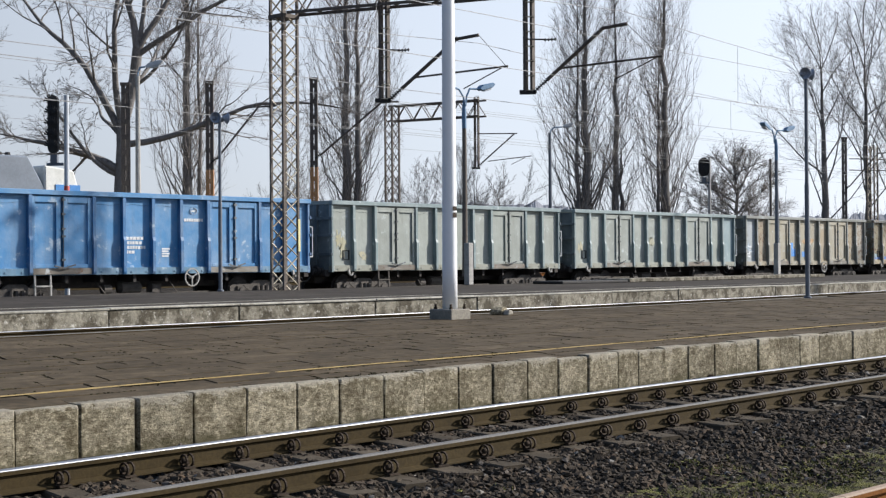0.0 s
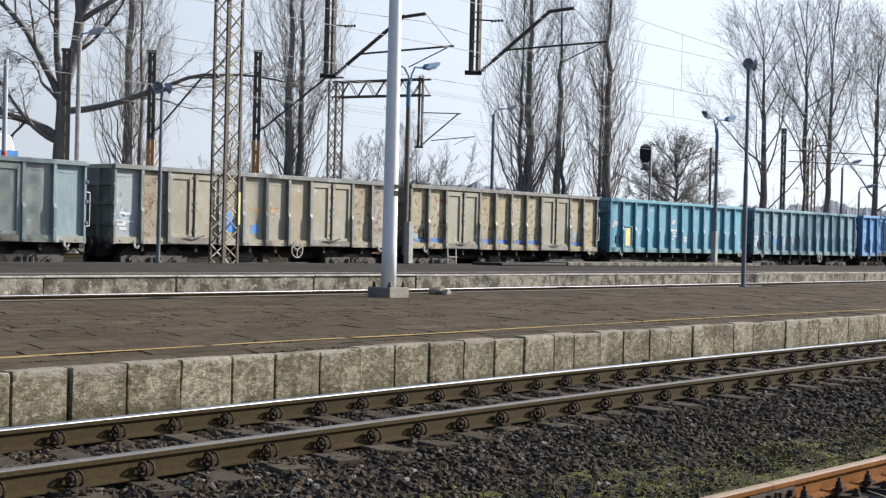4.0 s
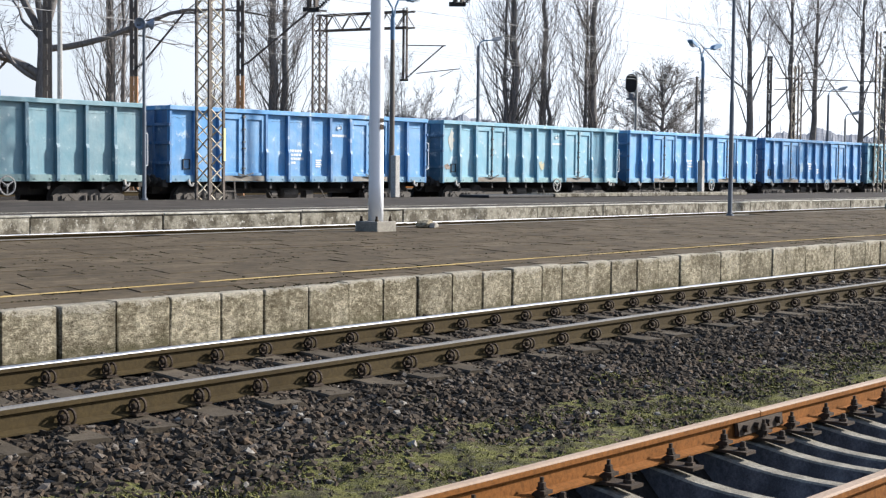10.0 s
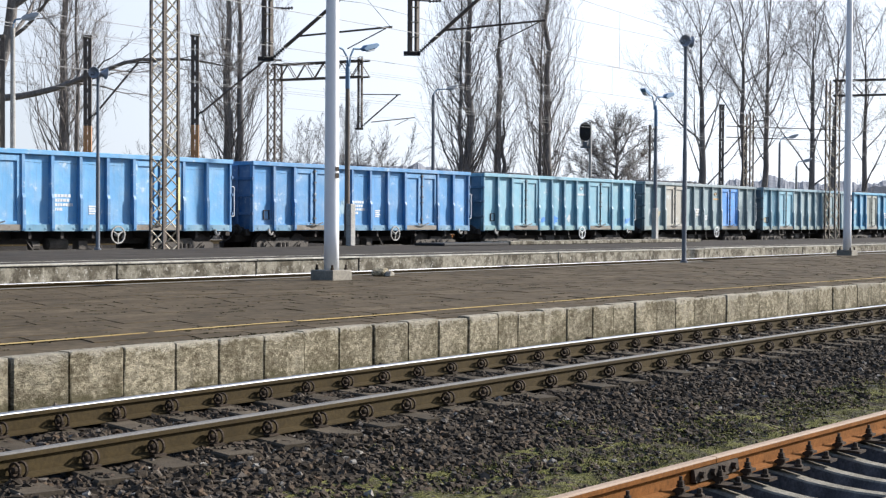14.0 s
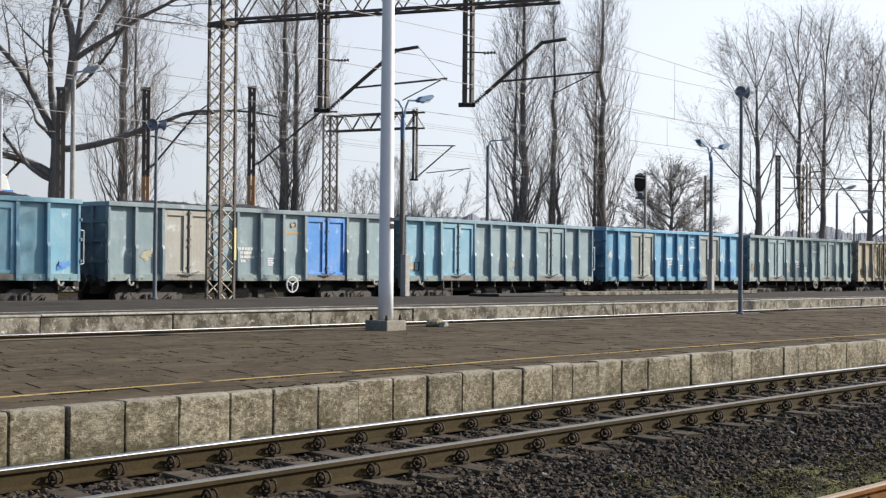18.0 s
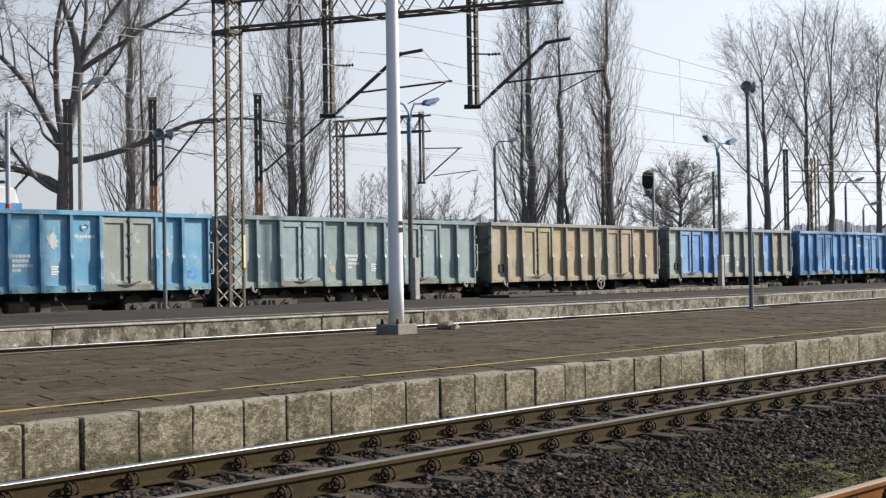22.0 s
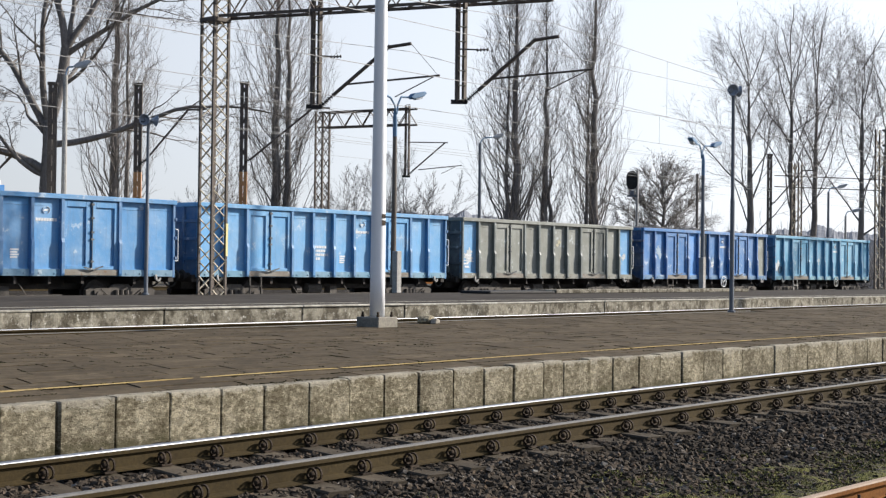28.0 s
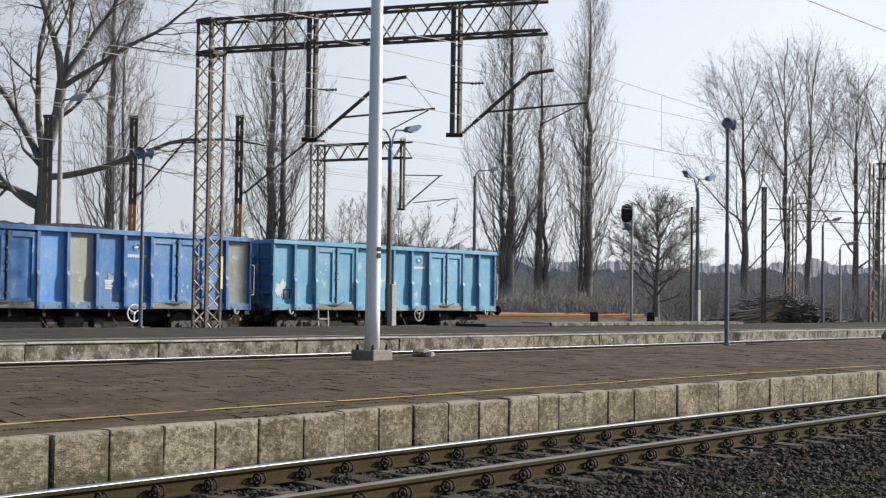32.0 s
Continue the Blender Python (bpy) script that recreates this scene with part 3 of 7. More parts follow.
# edge blocks, each a little out of line with the next
joints = [0.12 + 0.6 * k for k in range(11)] + [6.72, 7.31, 7.93, 8.54, 9.17, 9.76, 10.39, 11.0, 11.56, 12.16, 12.77, 13.37, 13.97, 14.6, 15.04, 15.67, 16.22, 16.9, 17.47, 18.07, 18.71, 19.29, 19.9, 20.46, 20.98, 21.51, 22.18, 22.77, 23.34]
WIDE = (7.31, 7.93, 9.76, 12.16, 13.37, 13.97, 16.9, 18.71, 21.51)  # open joints
while joints[-1] < 62:
    joints.append(joints[-1] + random.uniform(0.56, 0.66))
for i, (a, b) in enumerate(zip(joints, joints[1:])):
    gap = 0.022 if b in WIDE else random.choice((0.006, 0.008, 0.010))
    bm = bmesh.new()
    w = b - a - gap
    z = P1_Z + random.uniform(-0.016, 0.014)
    # worn arris: every strip of the front wears back by its own amount, the ends most
    open_joint = 0.016 if b in WIDE else 0.0
    xs = [0, 0.014, 0.05] + [w * q for q in (0.22, 0.38, 0.54, 0.70, 0.84)] + [w - 0.05, w - 0.014, w]
    rows = []
    for q, u in enumerate(xs):
        r = random.uniform(0.006, 0.018) + (random.uniform(0.0, 0.016) if random.random() < 0.25 else 0)
        back = random.uniform(0.003, 0.008) + open_joint if q in (0, 10) else random.uniform(0.0, 0.002)
        r += 0.006 + open_joint if q in (0, 10) else 0
        shift = random.uniform(-0.004, 0.004) if q in (0, 10) else 0.0
        prof = [(back, -0.55), (back + random.uniform(0, 0.004), z - 0.28), (back + random.uniform(0, 0.004), z - 0.14), (back, z - 1.6 * r), (back + 0.35 * r, z - 0.5 * r), (back + 1.3 * r, z - 0.1 * r), (0.075, z), (0.16, z)]
        rows.append([bm.verts.new((u + shift * (1 if h in (2, 3) else 0), y, k)) for h, (y, k) in enumerate(prof)])
    for p, q in zip(rows, rows[1:]):
        for h in range(7):
            bm.faces.new((p[h], q[h], q[h + 1], p[h + 1]))
    for row in (rows[0], rows[-1]):
        bm.faces.new(row + [bm.verts.new((row[0].co.x, 0.16, -0.55))])
    finish(bm)
    ang = math.degrees(math.atan2(float(bend(b) - bend(a)), b - a))
    part("edge_block", bm, KERB, platform_1).matrix_basis = pose(a + gap / 2, EDGE_Y + float(bend(a)) + random.uniform(-0.010, 0.010), 0, 0, 0, ang + random.uniform(-0.5, 0.5))


# paving: slabs in skewed rows; the nearest are parts, the rest one mesh
def slab_verts(x, y, w, d, z, sk):
    c = [(x, y), (x + w, y), (x + w + sk * d, y + d), (x + sk * d, y + d)]
    lift = random.uniform(-0.006, 0.004)
    tz = [z + lift + random.uniform(-0.002, 0.002) for _ in range(4)]
    return [(u, v, P1_Z - 0.05) for u, v in c] + [(u, v, t) for (u, v), t in zip(c, tz)]


SLAB_FACES = [(4, 5, 6, 7), (0, 1, 5, 4), (1, 2, 6, 5), (2, 3, 7, 6), (3, 0, 4, 7)]
rest_v, rest_f, near_slabs, dirt = [], [], 0, []
yy = 0.17
while yy < 10.6:
    d = random.choice((0.5, 0.5, 0.62, 0.75))
    x = 2.0 + random.uniform(-0.5, 0)
    xmax = 62 if yy > 1.2 else 50
    while x < xmax:
        w = random.choice((0.75, 1.0, 1.0, 1.25))
        y = EDGE_Y + yy + float(bend(x)) * max(0.0, 1 - yy / 9)
        far_edge = P1_FAR + 0.045 * max(0.0, x - 26)
        if y + d < far_edge + 0.15:
            g = random.choice((0.006, 0.012, 0.02, 0.045))
            v = slab_verts(x, y, w - g, d - g, P1_Z - 0.004, 0.40)
            for ax, ay, bx, by in ((x, y, x + w, y), (x + w - g, y, x + w - g + 0.4 * d, y + d)):
                if random.random() < 0.75:
                    f0 = random.uniform(0, 0.6)
                    f1 = f0 + random.uniform(0.15, 0.6)
                    for k in range(int(34 * (f1 - f0) * math.hypot(bx - ax, by - ay)) + 1):
                        u = random.uniform(f0, min(f1, 1))
                        dirt.append((ax + (bx - ax) * u, ay + (by - ay) * u, P1_Z - 0.006))
            if near_slabs < 290 and 4.5 < x < 24 and yy < 6.5:
                near_slabs += 1
                part("paving_slab", soup("paving_slab", v, SLAB_FACES, SLAB), None, platform_1)
            else:
                rest_f += [tuple(i + len(rest_v) for i in f) for f in SLAB_FACES]
                rest_v += v
        x += w
    yy += d
tagged(part("paving", soup("paving", rest_v, rest_f, SLAB), None, platform_1), kind="stuff")
# dark weeds and soil caught in the joints, thicker beside the line and behind the edge blocks
for k in range(2600):
    x = random.uniform(2, 40)
    off = random.choice((0.17, 0.19, 1.02, 1.24))
    if noise.noise(Vector((x * 0.8, off * 7, 0))) > 0.0:
        dirt.append((x, EDGE_Y + off + float(bend(x)) * (1 - 0.1 * off) + random.gauss(0, 0.025), P1_Z - 0.004))
dirt = np.array(dirt) + rng.normal(0, 0.006, (len(dirt), 3)) * np.array([1, 1, 0.3])
tagged(part("joint_weeds", stones("joint_weeds", dirt, 0.022, WEED, 0.5), None, platform_1, "dark weeds and soil in the paving joints"), kind="stuff")
# worn yellow safety line, in strokes
lx = 3.0
while lx < 60:
    step = random.uniform(1.2, 2.6)
    xs = np.linspace(lx, lx + step, 5)
    v = []
    for x in xs:
        mid = EDGE_Y + 1.13 + float(bend(x)) * 0.87 + 0.09 * noise.noise(Vector((x * 0.4, 1.7, 0))) + 0.03 * noise.noise(Vector((x * 1.9, 7.7, 0)))
        wide = 0.052 + 0.035 * noise.noise(Vector((x * 1.3, 5.2, 0)))
        v += [(x, mid - wide, P1_Z + 0.003), (x, mid + wide, P1_Z + 0.003)]
    part("yellow_line", soup("yellow_line", v, [(2 * i, 2 * i + 2, 2 * i + 3, 2 * i + 1) for i in range(4)], YELLOW), None, platform_1, "worn yellow safety line")
    lx += step + random.choice((0.0, 0.0, 0.02, 0.12))

# ---- second track and second platform ----
track_2 = thing("second_track", Matrix(), "second track with polished rails below the far platform edge", "railway track", kind="structure")
for y, head in ((RAIL2_Y - GAUGE, RAIL_DULL), (RAIL2_Y, RAIL_TOP)):
    rail("rail", np.linspace(-10, 120, 30), lambda x, o=y: o + 0.03 * max(0.0, x - 34), RAIL2_Z, RAIL_WEB, head, track_2)
me = sleeper_mesh("far_sleeper", 2.6, SLEEPER_OLD)
for i in range(150):
    x = -6 + 0.62 * i
    part("sleeper", me, None, track_2).matrix_basis = pose(x, RAIL2_Y - 0.75 + 0.03 * max(0.0, x - 34), RAIL2_Z - 0.172)
bm = bmesh.new()
box(bm, -40, P1_FAR - 0.3, -0.7, 130, WALL2_Y + 0.1, RAIL2_Z - 0.19)
part("ballast", finish(bm), BED, track_2)

platform_2 = thing("platform_2", Matrix(), "second asphalt platform with a weathered white-edged concrete wall", "platform", kind="structure")
bm = bmesh.new()
box(bm, -40, WALL2_Y + 0.22, -0.6, 130, P2_BACK, P2_Z - 0.004)
part("asphalt", finish(bm), ASPHALT, platform_2)
x = -6.0
while x < 100:
    w = random.uniform(3.2, 5.8)
    bm = bmesh.new()
    box(bm, 0, 0, -0.4, w - random.choice((0.012, 0.03)), 0.2, P2_Z - 0.045)
    finish(bm, 0.012)
    part("wall_block", bm, KERB_FAR, platform_2).matrix_basis = pose(x, WALL2_Y + 0.03 + random.uniform(-0.015, 0.015), 0)
    bm = bmesh.new()
    box(bm, 0, 0, 0, w - 0.012, 0.30, 0.045)
    finish(bm, 0.012)
    part("coping", bm, EDGE_LIME, platform_2, "worn white coping stone").matrix_basis = pose(x, WALL2_Y + 0.012 + random.uniform(-0.012, 0.012), P2_Z - 0.043 + random.uniform(-0.008, 0.008))
    x += w
bm = bmesh.new()
prism(bm, [(-40, WALL2_Y + 1.45), (130, WALL2_Y + 1.45), (130, WALL2_Y + 1.57), (-40, WALL2_Y + 1.57)], P2_Z - 0.001, P2_Z + 0.004, "z")
part("painted_line", bm, EDGE_LIME, platform_2, "faded pale line along the platform")
for x0, x1, z1, m, lab in ((41.5, 45.6, 0.66, BLACK, "low dark step"), (45.7, 61.5, 0.70, KERB_FAR, "low pale concrete ramp edge")):
    bm = bmesh.new()
    box(bm, x0, 31.6, P2_Z, x1, 33.0, z1)
    tagged(part("platform_step", finish(bm, 0.02), m, None), lab + " on the platform", "platform step", "", "structure")

# ---- the freight train's track and the rusty track behind it ----
train_track = thing("freight_track", Matrix(), "track under the passing freight train", "railway track", kind="structure")
for y, z, w, h in ((TRAIN_Y + 0.65, TRAIN_RAIL, RAIL_WEB, RAIL_TOP), (TRAIN_Y + 2.157, TRAIN_RAIL, RAIL_WEB, RAIL_TOP)):
    rail("rail", np.linspace(-60, 260, 4), lambda x, o=y: o, z, w, h, train_track)
bm = bmesh.new()
box(bm, -60, P2_BACK + 0.02, -0.5, 260, 40.2, TRAIN_RAIL - 0.175)
part("ballast", finish(bm), BED, train_track)
bm = bmesh.new()
box(bm, -60, 40.25, -0.5, 53.9, 57.0, -0.04)
part("cinder_bed", finish(bm), CINDER, train_track)
engine_track = thing("engine_track", Matrix(), "siding track on which the locomotive stands", "railway track", kind="structure")
for y in (46.66, 48.17):
    rail("rail", np.linspace(-20, 50, 3), lambda x, o=y: o, 0.58, RAIL_WEB, RAIL_DULL, engine_track)
bm = bmesh.new()
prism(bm, [(44.0, -0.045), (50.8, -0.045), (49.6, 0.40), (45.2, 0.40)], -20, 50, "x")
part("ballast", finish(bm), BED, engine_track)
old_track = thing("old_siding", Matrix(), "orange rusty siding behind the freight track", "railway track", kind="structure")
def siding_bend(x):
    return 0.012 * max(0.0, x - 60.0) ** 2


for y in (43.6, 45.1, 48.4, 49.9, 52.5):
    rail("rail", np.linspace(55, 83, 16), lambda x, o=y: o + siding_bend(x), 0.82, RAIL_RUST, RUST_TOP, old_track)
bm = bmesh.new()
rows_ = []
for x in np.linspace(54, 85, 22):
    b0 = siding_bend(float(x))
    rows_.append([bm.verts.new((x, y + b0, z)) for y, z in ((41.6, -0.2), (42.6, 0.62), (53.6, 0.66), (55.0, -0.2))])
for a, b in zip(rows_, rows_[1:]):
    for j in range(3):
        bm.faces.new((a[j], a[j + 1], b[j + 1], b[j]))
part("ballast", finish(bm), CINDER, old_track)


# ---- freight wagons ----
ZS, ZT, LEN, WID, BAY = 1.035, 3.506, 12.98, 2.76, 1.0735
CACHE = {}


def cached(key, build, material):
    if key not in CACHE:
        bm = bmesh.new()
        build(bm)
        CACHE[key] = to_mesh(key, bm, material)
    return CACHE[key]


def m_panel(bm):
    box(bm, 0.0, 0.19, ZS + 0.2, BAY, 0.225, ZT - 0.14)
    box(bm, 0.06, 0.165, ZS + 0.2, BAY - 0.06, 0.191, ZS + 0.24)
    finish(bm)


def m_sill(bm):
    box(bm, 0.0, 0.09, ZS, LEN, 0.24, ZS + 0.205)
    for i in range(12):
        for dx in (0.25, 0.8):
            box(bm, i * BAY + dx, 0.07, ZS + 0.06, i * BAY + dx + 0.07, 0.091, ZS + 0.10)
    finish(bm)


def m_doorsill(bm):
    box(bm, 0.08, 0.055, ZS + 0.02, 2 * BAY - 0.08, 0.0895, ZS + 0.2)
    finish(bm, 0.006)


def m_post(bm):
    prism(bm, [(0.20, ZS - 0.0), (0.04, ZS + 0.01), (0.01, ZS + 0.08), (0.01, ZS + 1.02), (0.05, ZS + 1.14), (0.055, ZT - 0.15), (0.20, ZT - 0.15)], -0.06, 0.06, "x")
    finish(bm, 0.008)


def m_corner(bm):
    box(bm, 0, 0.085, ZS - 0.03, 0.09, 0.22, ZT - 0.14)
    finish(bm, 0.008)


def m_toprail(bm):
    box(bm, -0.03, 0.04, ZT - 0.15, LEN + 0.03, 0.21, ZT)
    finish(bm, 0.015)


def m_endrail(bm):
    box(bm, -0.028, 0.213, ZT - 0.145, 0.10, WID - 0.213, ZT - 0.003)
    finish(bm, 0.015)


def m_leaf(bm):
    w, z0, z1 = 1.0, ZS + 0.21, ZT - 0.19
    box(bm, 0.02, 0.145, z0, w, 0.186, z1)
    for x0, x1, a, b in ((0.02, 0.15, z0, z1), (w - 0.15, w, z0, z1), (0.15, w - 0.15, z1 - 0.17, z1), (0.15, w - 0.15, z0, z0 + 0.10)):
        box(bm, x0, 0.095, a, x1, 0.146, b)
    finish(bm, 0.006)


def m_latch(bm):
    bar(bm, (0, 0.06, ZS + 0.16), (0, 0.06, ZT - 0.2), 0.035, None, 6)
    for z in (ZS + 0.42, ZS + 1.1, ZS + 1.32, ZS + 1.75, ZT - 0.3):
        box(bm, -0.06, 0.04, z, 0.06, 0.088, z + 0.06)
    bar(bm, (-0.02, -0.02, ZS + 0.2), (0.35, -0.02, ZS + 0.3), 0.04)
    bar(bm, (0.03, -0.02, ZS + 0.2), (-0.35, -0.02, ZS + 0.27), 0.04)
    finish(bm)


def m_end(bm):
    box(bm, 0.03, 0.1, ZS - 0.02, 0.08, WID - 0.1, ZT - 0.14)
    finish(bm, 0.006)


def m_rib(bm):
    box(bm, -0.05, 0.06, 0, 0.029, WID - 0.06, 0.1)
    finish(bm, 0.006)


def m_stanchion(bm):
    box(bm, -0.06, 0, ZS, 0.028, 0.1, ZT - 0.14)
    finish(bm, 0.006)


def m_farside(bm):
    box(bm, 0, WID - 0.16, ZS, LEN, WID - 0.02, ZT - 0.14)
    box(bm, 0.05, 0.17, ZS + 0.05, LEN - 0.05, WID - 0.165, ZS + 0.2)
    finish(bm)


def m_frame(bm):
    box(bm, 0.1, WID / 2 - 0.3, 0.62, LEN - 0.1, WID / 2 + 0.3, ZS + 0.04)
    finish(bm)


def m_headstock(bm):
    box(bm, -0.12, 0.3, 0.86, 0.098, WID - 0.3, ZS + 0.06)
    finish(bm, 0.01)


def m_cross(bm):
    box(bm, 0, 0.22, 0.8, 0.1, WID - 0.22, ZS + 0.035)
    finish(bm)


def m_brakegear(bm):
    lathe(bm, [(0.05, 0), (0.2, 0.05), (0.2, 0.75), (0.05, 0.8)], 10, (5.6, 0.75, 0.62), "x")
    lathe(bm, [(0.05, 0), (0.15, 0.03), (0.15, 0.3), (0.05, 0.33)], 10, (4.9, 0.6, 0.58), "x")
    box(bm, 6.7, 0.5, 0.45, 7.05, 0.8, 0.72)
    bar(bm, (3.3, 0.5, 0.42), (8.9, 0.5, 0.45), 0.04)
    bar(bm, (4.6, 0.4, 0.8), (4.9, 0.4, 0.45), 0.03)
    bar(bm, (7.3, 0.4, 0.8), (7.6, 0.4, 0.42), 0.03)
    finish(bm)


def m_bogie(bm):
    for y in (0.42, WID - 0.52):
        prism(bm, [(-1.35, 0.60), (-1.2, 0.66), (-0.45, 0.66), (-0.3, 0.78), (0.3, 0.78), (0.45, 0.66), (1.2, 0.66), (1.35, 0.60), (1.32, 0.40), (0.75, 0.38), (0.4, 0.24), (-0.4, 0.24), (-0.75, 0.38), (-1.32, 0.40)], y, y + 0.12)
        for x in (-0.2, 0.0, 0.2):
            lathe(bm, [(0.07, 0.30), (0.08, 0.44), (0.07, 0.60)], 8, (x, y - 0.03, 0))
        for x in (-0.9, 0.9):
            box(bm, x - 0.16, y - 0.06, 0.34, x + 0.16, y + 0.02, 0.60)
            lathe(bm, [(0.10, -0.10), (0.10, -0.02)], 10, (x, y, 0.46), "y")
        bar(bm, (-0.8, y - 0.05, 0.62), (-0.3, y - 0.05, 0.28), 0.04)
        bar(bm, (0.8, y - 0.05, 0.62), (0.3, y - 0.05, 0.28), 0.04)
    box(bm, -0.25, 0.5, 0.42, 0.25, WID - 0.5, 0.66)
    finish(bm)


def m_wheel(bm):
    lathe(bm, [(0.10, -0.03), (0.30, 0.0), (0.43, -0.02), (0.46, -0.02), (0.46, 0.10), (0.49, 0.11), (0.49, 0.135), (0.40, 0.13), (0.12, 0.10)], 28, (0, 0, 0), "y")
    finish(bm)


def m_buffer(bm):
    lathe(bm, [(0.11, 0.0), (0.11, 0.08), (0.085, 0.09), (0.085, 0.36), (0.06, 0.37), (0.06, 0.5), (0.17, 0.51), (0.21, 0.55), (0.17, 0.58)], 14, (0, 0, 0), "x")
    finish(bm)


def m_hook(bm):
    bar(bm, (0, 0, 0.02), (0.45, 0, 0.0), 0.10)
    bar(bm, (0.42, 0, 0.05), (0.5, 0, -0.12), 0.09)
    finish(bm)


def m_hose(bm):
    for k in range(6):
        a, b = k / 6, (k + 1) / 6
        bar(bm, (0.1 + 0.6 * a, 0.45, -0.1 - 0.9 * a * (1 - a)), (0.1 + 0.6 * b, 0.45, -0.1 - 0.9 * b * (1 - b)), 0.045)
    finish(bm)


def m_handrail(bm):
    p = [(0, 0, ZS + 0.5), (0.12, 0, ZS + 0.52), (0.12, 0, ZS + 1.52), (0, 0, ZS + 1.54)]
    for a, b in zip(p, p[1:]):
        bar(bm, a, b, 0.035, None, 6)
    finish(bm)


def m_brakewheel(bm):
    n = 22
    for k in range(n):
        a, b = 2 * math.pi * k / n, 2 * math.pi * (k + 1) / n
        bar(bm, (0.27 * math.cos(a), 0, 0.27 * math.sin(a)), (0.27 * math.cos(b), 0, 0.27 * math.sin(b)), 0.04)
    for k in range(3):
        a = 2 * math.pi * (k + 0.25) / 3
        bar(bm, (0, 0, 0), (0.26 * math.cos(a), 0, 0.26 * math.sin(a)), 0.032)
    lathe(bm, [(0.05, -0.03), (0.05, 0.14)], 8, (0, 0, 0), "y")
    finish(bm)


def m_step(bm):
    for x in (0, 0.52):
        bar(bm, (x, 0, ZS), (x, -0.02, 0.42), 0.05)
    for z in (0.42, 0.72):
        box(bm, -0.02, -0.07, z - 0.02, 0.54, 0.07, z + 0.02)
    finish(bm)


def m_hatch(bm):
    w, h = 0.66, 1.0
    for x0, x1, a, b in ((0, 0.07, 0, h), (w - 0.07, w, 0, h), (0.07, w - 0.07, h - 0.07, h), (0.07, w - 0.07, 0, 0.07)):
        box(bm, x0, -0.05, a, x1, 0.06, b)
    finish(bm, 0.006)


def m_hatchleaf(bm):
    box(bm, 0.07, -0.01, 0.07, 0.59, 0.06, 0.93)
    finish(bm, 0.006)


def m_tow(bm):
    bar(bm, (0, 0, 0.0), (0.02, -0.02, -0.16), 0.07)
    bar(bm, (0.02, -0.02, -0.16), (0.12, -0.04, -0.2), 0.06)
    bar(bm, (0.12, -0.04, -0.2), (0.17, -0.04, -0.1), 0.05)
    finish(bm)


def m_notice(bm):
    for x0, x1, a, b in ((0, 0.03, 0, 0.34), (0.27, 0.30, 0, 0.34), (0.03, 0.27, 0.31, 0.34), (0.03, 0.27, 0, 0.03)):
        box(bm, x0, -0.02, a, x1, 0.02, b)
    finish(bm)


def m_number(bm):
    r = random.Random(5)
    for row in range(4):
        x = 0.0
        while x < (0.62, 0.5, 0.7, 0.3)[row]:
            w = r.uniform(0.05, 0.12)
            box(bm, x, -0.004, -0.14 * row, x + w, 0.004, -0.14 * row + 0.09)
            x += w + 0.025


def m_plate(bm):
    for row in range(4):
        box(bm, 0.0, -0.004, -0.075 * row, 0.3 - 0.05 * (row % 2), 0.004, -0.075 * row + 0.05)


def m_logo(bm):
    n = 14
    for k in range(n):
        a, b = 2 * math.pi * k / n, 2 * math.pi * (k + 0.85) / n
        if k not in (3, 10):
            bar(bm, (0.13 * math.cos(a), 0, 0.10 * math.sin(a)), (0.13 * math.cos(b), 0, 0.10 * math.sin(b)), 0.05, 0.008)
    prism(bm, [(-0.10, -0.03), (0.05, -0.03), (0.10, 0.03), (-0.05, 0.03)], -0.004, 0.004)
    x = -0.36
    while x < 0.34:
        box(bm, x, -0.004, -0.33, x + 0.075, 0.004, -0.24)
        x += 0.095


def m_scrawl(bm):
    r = random.Random(9)
    for k in range(9):
        x, z = r.uniform(0, 0.55), r.uniform(0, 0.7)
        box(bm, x, -0.004, z, x + r.uniform(0.12, 0.4), 0.004, z + r.uniform(0.03, 0.08))


def ragged_patch(seed, w, h):
    """A torn-edged patch of brushed or sprayed paint."""
    def build(bm):
        r = random.Random(seed)
        for k in range(r.choice((2, 3, 4))):
            cx, cz = w * r.uniform(0.25, 0.75), h * r.uniform(0.25, 0.75)
            n = 21
            out = [(cx + w * 0.34 * r.uniform(0.25, 1.3) * math.cos(2 * math.pi * i / n), cz + h * 0.34 * r.uniform(0.25, 1.35) * math.sin(2 * math.pi * i / n)) for i in range(n)]
            prism(bm, out, -0.003 - 0.0012 * k, 0.003)
        finish(bm)
    return build


def coal_mesh(seed):
    nx, ny = 64, 14
    xs, ys = np.linspace(0.1, LEN - 0.1, nx), np.linspace(0.18, WID - 0.2, ny)
    r = np.random.default_rng(seed)
    v = []
    for x in xs:
        for y in ys:
            e = min(1.0, (y - 0.1) / 0.6, (WID - 0.1 - y) / 0.6, (x - 0.05) / 0.8, (LEN - 0.05 - x) / 0.8)
            h = noise.noise(Vector((x * 0.42 + seed * 7, y * 0.2, seed)))
            v.append((x, y, ZT - 0.28 + max(e, 0) * (0.20 + 0.34 * h) + r.uniform(-0.03, 0.03)))
    f = [(i * ny + j, (i + 1) * ny + j, (i + 1) * ny + j + 1, i * ny + j + 1) for i in range(nx - 1) for j in range(ny - 1)]
    return soup("coal", v, f, COAL)


